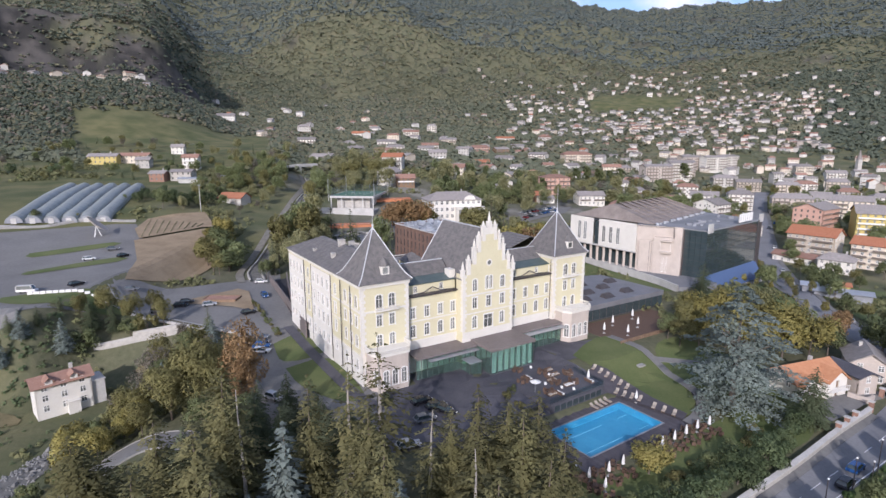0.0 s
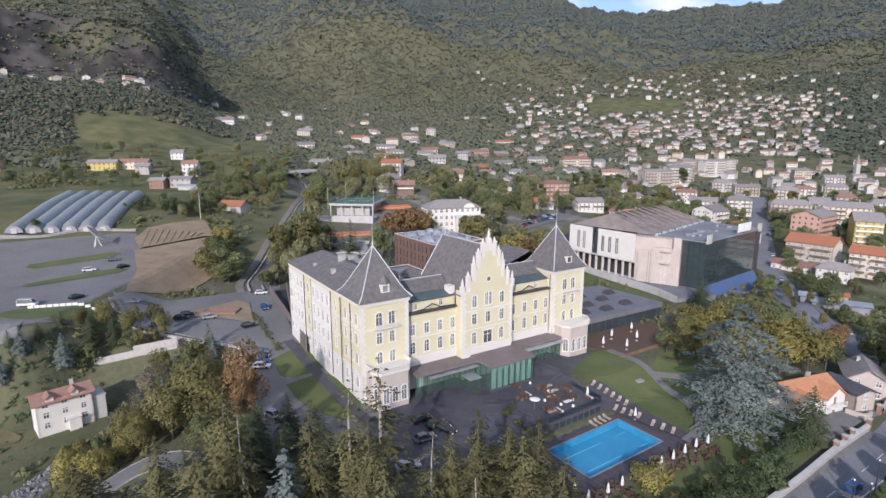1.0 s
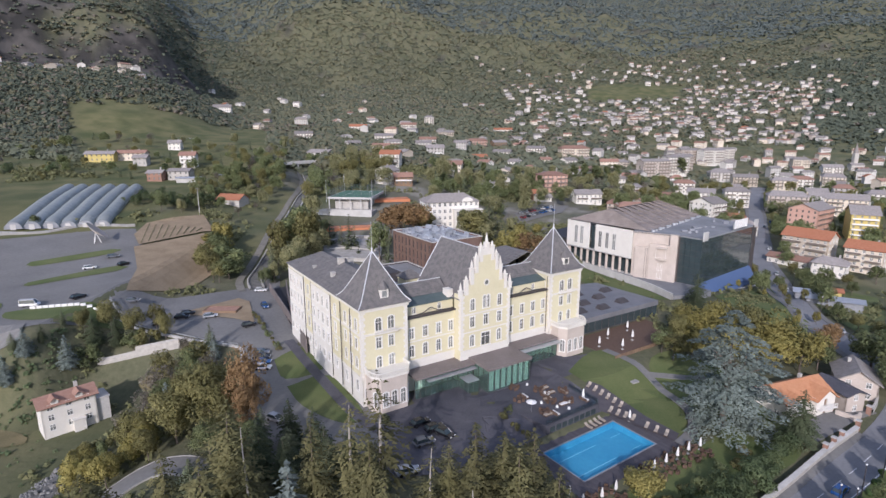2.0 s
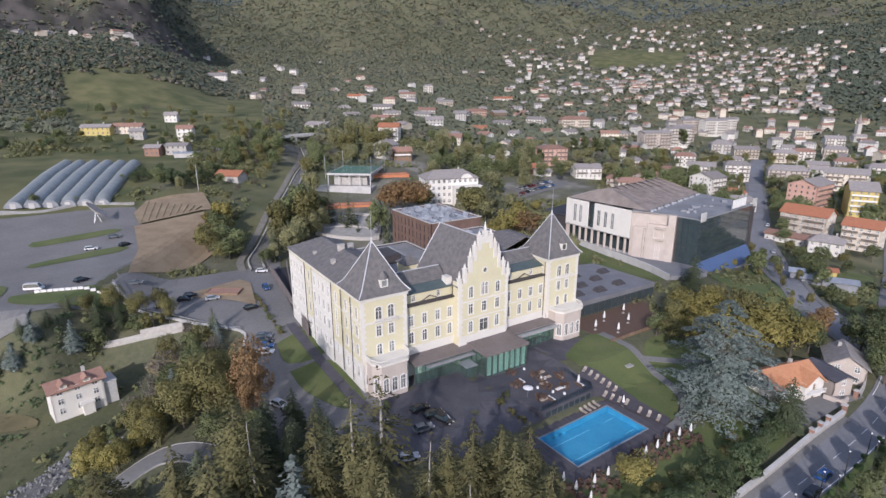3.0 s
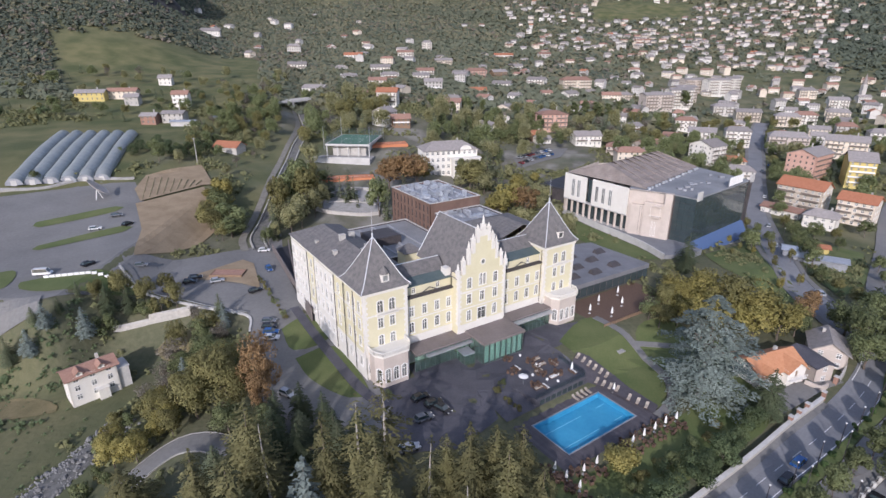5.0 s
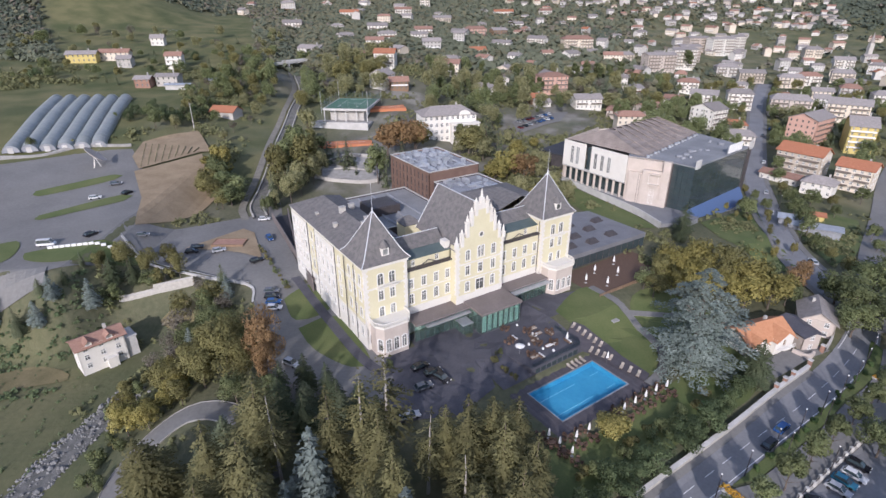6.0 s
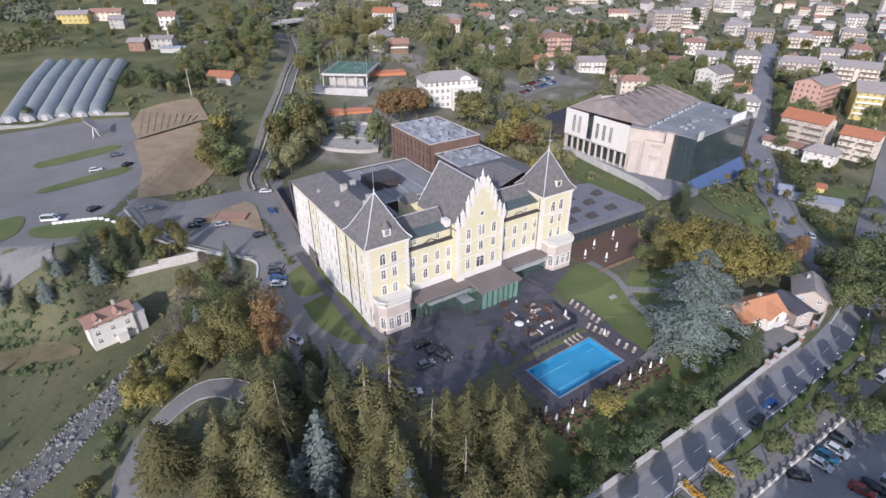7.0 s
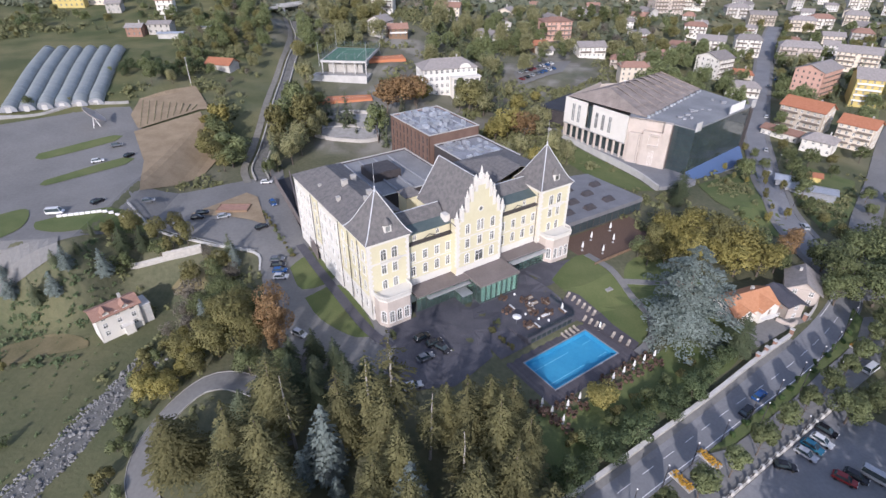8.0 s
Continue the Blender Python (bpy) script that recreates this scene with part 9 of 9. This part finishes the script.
by_top("yellow", ((76, 145, 15), (88, 138, 14), (85, 131, 11), (66, 136, 11), (80, 135, 11)), spread=1.1)
by_top("green", ((94, 139, 11), (98, 133, 9), (58, 137, 10)))
by_top("firdark", ((86, 178, 15), (83, 172, 11)), spread=1.2)
by_top("green", ((112, 126, 12), (119, 119, 12), (125, 136, 13), (131, 130, 12), (136, 142, 12), (113, 134, 11), (127, 124, 11), (108, 119, 9)), spread=1.25)
by_top("amber", ((104, 139, 10), (110, 145, 9)))
by_top("firdark", ((72, 100, 11),), spread=1.35)
by_top("laurel", ((54.7, 85, 5), (47, 80.4, 5), (39, 74.2, 5.6), (30.7, 68.6, 5.6), (22.2, 62.6, 5.2), (62, 91.5, 4), (41.7, 81.8, 2.5), (58.5, 88.5, 3.6), (51, 83, 3.2), (35, 71.8, 3), (26.5, 66, 3), (66.3, 96.5, 4.5), (15.1, 64, 5)), spread=0.95)
by_top("yellow", ((33, 82, 6.0),), spread=1.35)
by_top("shrub", ((37, 80, 2), (34.5, 77, 2), (46, 85, 2), (50, 88, 2.5), (54, 91, 2), (28, 73, 2.5), (41, 83, 1.8), (58, 95, 2), (44, 84, 2.2), (25, 72, 2.2)))
seat("round", [(*beside(a, c), h) for a, c, h in ((47, 29, 9), (55, 28, 9), (63, 26.5, 8.5), (72, 25.5, 9), (81.6, 24.8, 8.2), (90.8, 24.8, 9.2), (99.8, 24.8, 9.6), (109, 25, 8.4), (117.7, 25.1, 8.8), (126.3, 25.2, 8.8), (135, 25.5, 8.8), (144, 27, 8.6), (153, 29, 8.4))])
seat("green", ((86, 79, 9),), spread=1.2)
by_top("green", ((92, 82, 5), (97, 84, 5), (106, 93, 6), (112, 101, 7)), spread=1.0)
for x, y in ((-13, 101), (13, 106), (11, 102.5), (15.5, 99), (13.5, 100.5)):
    plant("shrub", x, y, 2.0)
for k in range(12):
    x, y = hotel_xy(-6.6 + 0.3 * (k % 2) + 0.08 * k, 42 + 2.9 * k)
    plant("shrub", x, y, trng.uniform(1.0, 1.8))
# trees by the fields, the stream and behind the hotel
seat("green", ((-86, 206, 12), (-84, 200, 9)), spread=1.45)
seat("yellow", ((-97, 228, 11), (-94, 222, 9)), spread=1.1)
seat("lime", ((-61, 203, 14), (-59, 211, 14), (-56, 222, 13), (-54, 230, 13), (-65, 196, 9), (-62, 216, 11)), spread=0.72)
seat("spruce", ((-48, 241, 11), (-42, 241, 11), (-20, 250, 12)), spread=1.15)
for i in range(26):
    x, y = -163 + 1.3 * i + trng.gauss(0, 2), 274 + 0.4 * i + trng.gauss(0, 4)
    if free(x, y, 3):
        plant("laurel" if i % 3 else "green", x, y, trng.uniform(3, 6.5))
seat("green", ((58, 250, 3.6), (63, 241, 4), (69, 230, 4.5)), z=4.4)
seat("laurel", ((61, 245, 2.5), (66, 236, 3), (72, 225, 3)), z=4.4)
# behind the hotel
by_top("spruce", ((-66, 198, 17), (-69, 207, 18), (-64, 212, 19), (-62, 222, 20), (-71, 232, 20), (-60, 242, 21), (-66, 248, 22), (-45, 236, 15), (-39, 232, 14), (-25, 224, 18), (-27, 231, 17)))
by_top("green", ((-67, 192, 13), (-73, 240, 17), (-70, 256, 19), (-60, 260, 20), (-79, 265, 18)))
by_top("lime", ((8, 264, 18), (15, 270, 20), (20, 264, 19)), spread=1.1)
by_top("amber", ((-20, 255, 29), (-27, 254, 28), (-13, 258, 28), (36, 233, 19)), spread=1.15)
seat("olive", ((13, 266, 16),), spread=1.2)
seat("spruce", ((22, 269, 21), (27, 262, 17)), spread=1.1)
by_top("yellow", ((-14, 264, 26),), spread=1.3)
by_top("yellow", ((29, 236, 18), (23, 231, 15)), spread=1.3)
by_top("olive", ((-94, 205, 19), (-90, 200, 17), (-97, 212, 18), (-88, 208, 15), (-86, 196, 14)))
by_top("yellow", ((-103, 226, 19), (-100, 220, 16), (-104, 232, 17)))
by_top("shrub", ((-127, 236, 14), (-131, 240, 14), (-134, 232, 14), (-122, 226, 13), (57, 222, 4), (62, 216.5, 4), (68, 211, 3.5)), spread=1.5)
for i in range(26):
    x, y = trng.uniform(100, 130), trng.uniform(160, 226)
    if free(x, y, 5) and (x - 98) > (y - 160) * 0.3:
        plant(trng.choice(("green", "olive", "yellow")), x, y, trng.uniform(3, 6), spread=0.6)
for i in range(30):
    x, y = trng.uniform(126, 176), trng.uniform(166, 232)
    if free(x, y, 7) and float(np.hypot(x - 141, y - 190)) > 14:
        plant("green" if trng.random() < 0.7 else "olive", x, y, trng.uniform(5, 9))


def grove(n, x0, x1, y0, y1, kinds, h0, h1, gap, cond=None):
    for i in range(n * 4):
        x, y = trng.uniform(x0, x1), trng.uniform(y0, y1)
        if cond and not cond(x, y):
            continue
        if not clear(x, y, 1.5)[0]:
            continue
        if free(x, y, gap):
            plant(trng.choice(kinds), x, y, trng.uniform(h0, h1))
            n -= 1
            if n <= 0:
                break


def off_roads(x, y):
    return all((x - a) ** 2 + (y - b) ** 2 > 64 for a, b in ROAD_PTS)


ROAD_PTS = [tuple(q) for r in (NORTH, AVENUE) for q in smooth_line(r, 6)] + [(119 + t * 180, 130 + t * 200) for t in np.linspace(0, 1, 40)]
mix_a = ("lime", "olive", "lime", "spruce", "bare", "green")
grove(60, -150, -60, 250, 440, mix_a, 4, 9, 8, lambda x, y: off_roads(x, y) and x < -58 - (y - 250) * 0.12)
grove(70, -150, -104, 318, 450, ("green", "olive", "spruce", "green", "bare"), 6, 12, 6.5, off_roads)
grove(46, -275, -135, 335, 440, ("green", "olive", "spruce", "laurel"), 4, 8, 6, off_roads)
grove(20, -152, -128, 262, 300, ("green", "laurel", "olive"), 4, 7, 4.5)
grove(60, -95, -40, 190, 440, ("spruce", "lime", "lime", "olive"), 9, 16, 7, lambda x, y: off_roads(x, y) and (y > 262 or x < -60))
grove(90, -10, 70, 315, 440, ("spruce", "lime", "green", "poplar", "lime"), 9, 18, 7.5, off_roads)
grove(80, 60, 160, 365, 470, ("olive", "lime", "bare", "lime", "spruce"), 8, 14, 9, off_roads)
grove(70, 110, 200, 270, 400, ("spruce", "green", "green"), 8, 15, 7.5, off_roads)
grove(170, 170, 370, 220, 480, ("green", "spruce", "olive", "green"), 6, 12, 10, off_roads)
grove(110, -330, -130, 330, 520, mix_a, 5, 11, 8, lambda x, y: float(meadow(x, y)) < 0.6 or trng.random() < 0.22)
grove(20, -260, -150, 225, 345, ("shrub", "olive", "green"), 3, 7, 7)
grove(14, 20, 52, 205, 300, ("lime", "yellow"), 6, 12, 8)
grove(24, -158, -128, 285, 325, ("shrub", "olive", "green"), 4, 7, 4.5)
for q in smooth_line(AVENUE, 13)[3:34]:
    for sgn in (-1, 1):
        x, y = q.x + sgn * 8.6 + trng.gauss(0, 0.6), q.y - sgn * 4.8
        if trng.random() < 0.75 and free(x, y, 6):
            plant(trng.choice(("green", "green", "olive")), x, y, trng.uniform(6, 9))

# tall trees between the hotel and the town
TALL_A = ((17, 274, 15), (9, 278, 14), (62, 398, 17), (69, 394, 16), (104, 440, 18), (112, 440, 20), (122, 440, 19), (132, 444, 18), (144, 456, 19), (60, 340, 13), (74, 350, 14), (238, 548, 22))
TALL_B = ((25, 296, 13), (160, 476, 18), (168, 470, 17), (120, 405, 16), (140, 410, 17), (100, 372, 15), (128, 330, 13), (133, 326, 14), (139, 330, 12), (145, 325, 11), (224, 352, 13), (32, 320, 15), (14, 322, 14), (90, 410, 17), (152, 432, 16))
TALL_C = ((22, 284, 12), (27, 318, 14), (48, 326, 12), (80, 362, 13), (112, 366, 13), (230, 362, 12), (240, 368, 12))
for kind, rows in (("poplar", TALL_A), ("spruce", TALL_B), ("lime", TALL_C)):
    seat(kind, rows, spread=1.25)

# tall trees on the bank of the stream
seat("olive", ((-70, 217, 20), (-59, 223, 22)), spread=0.72)
seat("green", ((-70, 229, 18), (-64, 236, 19), (-70, 250, 15), (-29, 227, 17)), spread=0.72)
seat("spruce", ((-53, 241, 17), (-44, 239, 16)), spread=1.1)
seat("green", ((-92, 216, 11), (-97, 222, 10), (-79, 336, 14), (-84, 350, 13), (-115, 367, 12), (-121, 363, 11), (-93, 385, 14), (-89, 372, 12)))
seat("shrub", ((-118, 345, 5), (-125, 337, 5), (-117, 328, 4.5), (-130, 350, 5.5), (-136, 357, 6), (-112, 336, 4), (-128, 329, 5), (-141, 346, 5)), spread=1.3)
seat("spruce", ((-84, 450, 22), (-76, 440, 17)), spread=1.1)

# young vines in rows
bm = bmesh.new()
vr = random.Random(2)
for i in range(9):
    a, b = Vector((-138 + 3.2 * i, 247 - 0.4 * i)).lerp(Vector((-127 + 1.8 * i, 219 + 2.4 * i)), 0.04), Vector((-127 + 1.8 * i, 219 + 2.4 * i))
    for k in range(26):
        q = a.lerp(b, k / 25)
        m = Matrix.Translation((q.x, q.y, gz(q.x, q.y) + 1.0)) @ Matrix.Diagonal((0.5, 0.5, 0.8, 1))
        bmesh.ops.create_icosphere(bm, subdivisions=1, radius=vr.uniform(0.2, 0.42), matrix=m)
structure("vine_rows", bm, L["wolive"], "rows of small vines on the dry plot", "vines", "stuff")

# ---- woods on the slopes ----
wr = np.random.default_rng(9)
N = 195000
az = wr.uniform(-46, 46, N)
r = np.exp(wr.uniform(math.log(430), math.log(3900), N))
x, y = r * np.sin(np.radians(az)), r * np.cos(np.radians(az))
keep = wr.uniform(0, 1, N) > meadow(x, y) * 1.3
keep &= wr.uniform(0, 1, N) > rocks(x, y) * 0.8
town = (az > 2) & (az < 42) & (r < 1500 - 500 * (az < 8))
keep &= ~(town & (wr.uniform(0, 1, N) < 0.1))
hx = np.array(taken)
grid = {}
for a, b in taken:
    for i in (-1, 0, 1):
        for j in (-1, 0, 1):
            grid.setdefault((int(a // 14) + i, int(b // 14) + j), []).append((a, b))
ave = np.array(AVE_PTS + [(q.x, q.y) for q in smooth_line(AVENUE, 5)])
idx = np.flatnonzero(keep)
good = []
for i in idx:
    near_h = grid.get((int(x[i] // 14), int(y[i] // 14)), ())
    if any((x[i] - a) ** 2 + (y[i] - b) ** 2 < 75 for a, b in near_h):
        continue
    if r[i] < 950 and np.min((ave[:, 0] - x[i]) ** 2 + (ave[:, 1] - y[i]) ** 2) < 120:
        continue
    good.append(i)
good = np.array(good)
x, y, r, az = x[good], y[good], r[good], az[good]
z = hz(x, y)
size = (3.2 + 2.6 * wr.uniform(0, 1, len(x))) * (0.85 + 0.5 * sm(700, 2600, r))
size = np.where((az > 2) & (r < 1500), size * (0.8 + 0.9 * wr.uniform(0, 1, len(x)) ** 2), size)


def woods(name, sel, per, material, label, big, x, y, z, size, tall=1.0):
    """Tree crowns made of loose leaf clumps, a few to a tree."""
    c = np.stack((x[sel], y[sel], z[sel]), 1)
    s = size[sel]
    n = len(c)
    v = wr.normal(0, 1, (n, per, 3))
    v /= np.linalg.norm(v, axis=2, keepdims=True)
    v[:, :, 2] = np.abs(v[:, :, 2]) * 1.25 + 0.1
    p = (c[:, None, :] + v * s[:, None, None] * wr.uniform(0.45, 1.0, (n, per, 1)) * np.array([0.9, 0.9, tall])).reshape(-1, 3)
    k = np.repeat(s, per)[:, None] * big
    soft = v.reshape(-1, 3) * 0.45 + np.array([0, -0.3, 0.55])
    face = soft / np.linalg.norm(soft, axis=1, keepdims=True) + wr.normal(0, 0.4, (n * per, 3))
    face /= np.linalg.norm(face, axis=1, keepdims=True)
    t1 = np.cross(face, wr.normal(0, 1, (n * per, 3)))
    t1 /= np.linalg.norm(t1, axis=1, keepdims=True)
    t2 = np.cross(face, t1)
    me_ = quads_mesh(name, np.stack((p + t1 * k, p - t1 * k * 0.5 + t2 * k * 0.8, p - t1 * k * 0.5 - t2 * k * 0.8), 1), material, soft)
    tagged(new(name, me_), label, "woods", "", "stuff")


tone = wob(x, y, 130, 6) + wr.normal(0, 0.55, len(x))
tone = np.where((az < -21 + 2 * wob(x, y, 120, 3)) & (r > 560), 0.85 + 0.3 * wr.normal(0, 1, len(x)), tone)
# dark leaf tone set on the east slope, painting in its shaded side
tone = np.where((az > 32 + 3 * wob(x, y, 120, 3)) & (r > 760), 0.9 + 0.15 * wr.normal(0, 1, len(x)), tone)
for nm, mt, lo, hi, lb in (("woods_green", "wgreen", -9, -0.05, "green broadleaf woods on the valley slopes"), ("woods_olive", "wolive", -0.05, 0.62, "olive and yellowing woods on the slopes"), ("woods_dark", "wdark", 0.62, 1.25, "dark conifer woods, and leaves darkened for the shaded east slope"), ("woods_brown", "wbrown", 1.25, 9, "brownish autumn scrub on the slopes")):
    sel = (tone >= lo) & (tone < hi)
    woods(nm, sel & (r < 1000), 12, L[mt], lb, 0.5, x, y, z, size, 0.8)
    woods(nm + "_far", sel & (r >= 1000) & (r < 1900), 7, L[mt], lb, 0.62, x, y, z, size, 0.5)

# farthest woods, in the leaf colour that carries the haze
woods("woods_distant", r >= 1900, 6, L["wfar"], "woods on the far mountains, leaf colour tinted blue for haze", 0.7, x, y, z, size, 0.5)
# scrub and hedgerow bushes on open ground between the houses and along the ravine
az = wr.uniform(-42, 42, 70000)
r = np.sqrt(wr.uniform(60 ** 2, 460 ** 2, 70000))
x, y = r * np.sin(np.radians(az)), r * np.cos(np.radians(az))
thick = wob(x, y, 26, 14) + wob(x, y, 9, 15) * 0.6 + wr.normal(0, 0.35, len(x))
ok = thick > 0.45 - 0.1 * ((x > -150) & (x < -58) & (y > 180) & (y < 420)) + 5 * ((x < -86) & (y < 112))
x, y, thick = x[ok], y[ok], thick[ok]
ok = clear(x, y, 0.5)
ha = radians(32.8)
hu, hv = (x + 18.6) * math.cos(ha) + (y - 107.0) * math.sin(ha), -(x + 18.6) * math.sin(ha) + (y - 107.0) * math.cos(ha)
ok &= ~((hu > -9) & (hu < 95) & (hv > -34) & (hv < 150))
ok &= ~((y < 105) & (x > -45) & (x < 60))
ok &= ~((x > 0) & (y < 150) & (x < 130))
ok &= ~((x < -160) & (y < 235)) & ~((meadow(x, y) > 0.5) & (thick < 0.62))
x, y = x[ok], y[ok]
z = hz(x, y) - 0.1
size = wr.uniform(0.7, 2.2, len(x)) * (0.8 + 0.4 * (y > 200))
woods("scrub", np.ones(len(x), bool), 12, L["scrub"], "low green and olive scrub on rough ground", 0.42, x, y, z, size)
# rough dark growth on the bank below the car park
x, y = wr.uniform(-140, -92, 1500), wr.uniform(100, 137, 1500)
ok = clear(x, y, 0.3) & (hz(x, y) < 10.5) & (wob(x, y, 14, 31) + wr.normal(0, 0.4, 1500) > 0.0) & ((x + 90) ** 2 + (y - 115.6) ** 2 > 90)
x, y = x[ok], y[ok]
woods("bank_growth", np.ones(len(x), bool), 12, L["laurel"], "rough dark green growth on the bank", 0.5, x, y, hz(x, y) - 0.1, wr.uniform(0.4, 1.1, len(x)))
# low leaf clumps in rows, added to draw dark streaks across the west meadow
hx_, hy_ = [], []
for k in range(6):
    for i in range(26):
        t = i / 25
        if wr.uniform() < 0.72:
            hx_.append(-84 - 6.0 * k - 2 * t + wr.normal(0, 0.7))
            hy_.append(66 + 2.5 * k + 40 * t + wr.normal(0, 0.7))
x, y = np.array(hx_), np.array(hy_)
z, size = hz(x, y) - 0.1, wr.uniform(0.35, 0.8, len(x))
woods("bush_rows", np.ones(len(x), bool), 16, L["laurel"], "low dark leaf clumps added as streaks on the grass slope", 0.34, x, y, z, size)
# trees farther off
for kind, rows in FAR_TREES.items():
    parts_ = []
    for me_, m in rows:
        co = np.empty(len(me_.vertices) * 3, np.float32)
        me_.vertices.foreach_get("co", co)
        mm = np.array(m)
        parts_.append((co.reshape(-1, 3) @ mm[:3, :3].T + mm[:3, 3]).reshape(-1, 3, 3))
    o = tagged(new("far_" + kind + "_trees", quads_mesh("far_trees", np.concatenate(parts_), rows[0][0].materials[0])), "far trees between the houses of the town", "trees", "", "stuff")
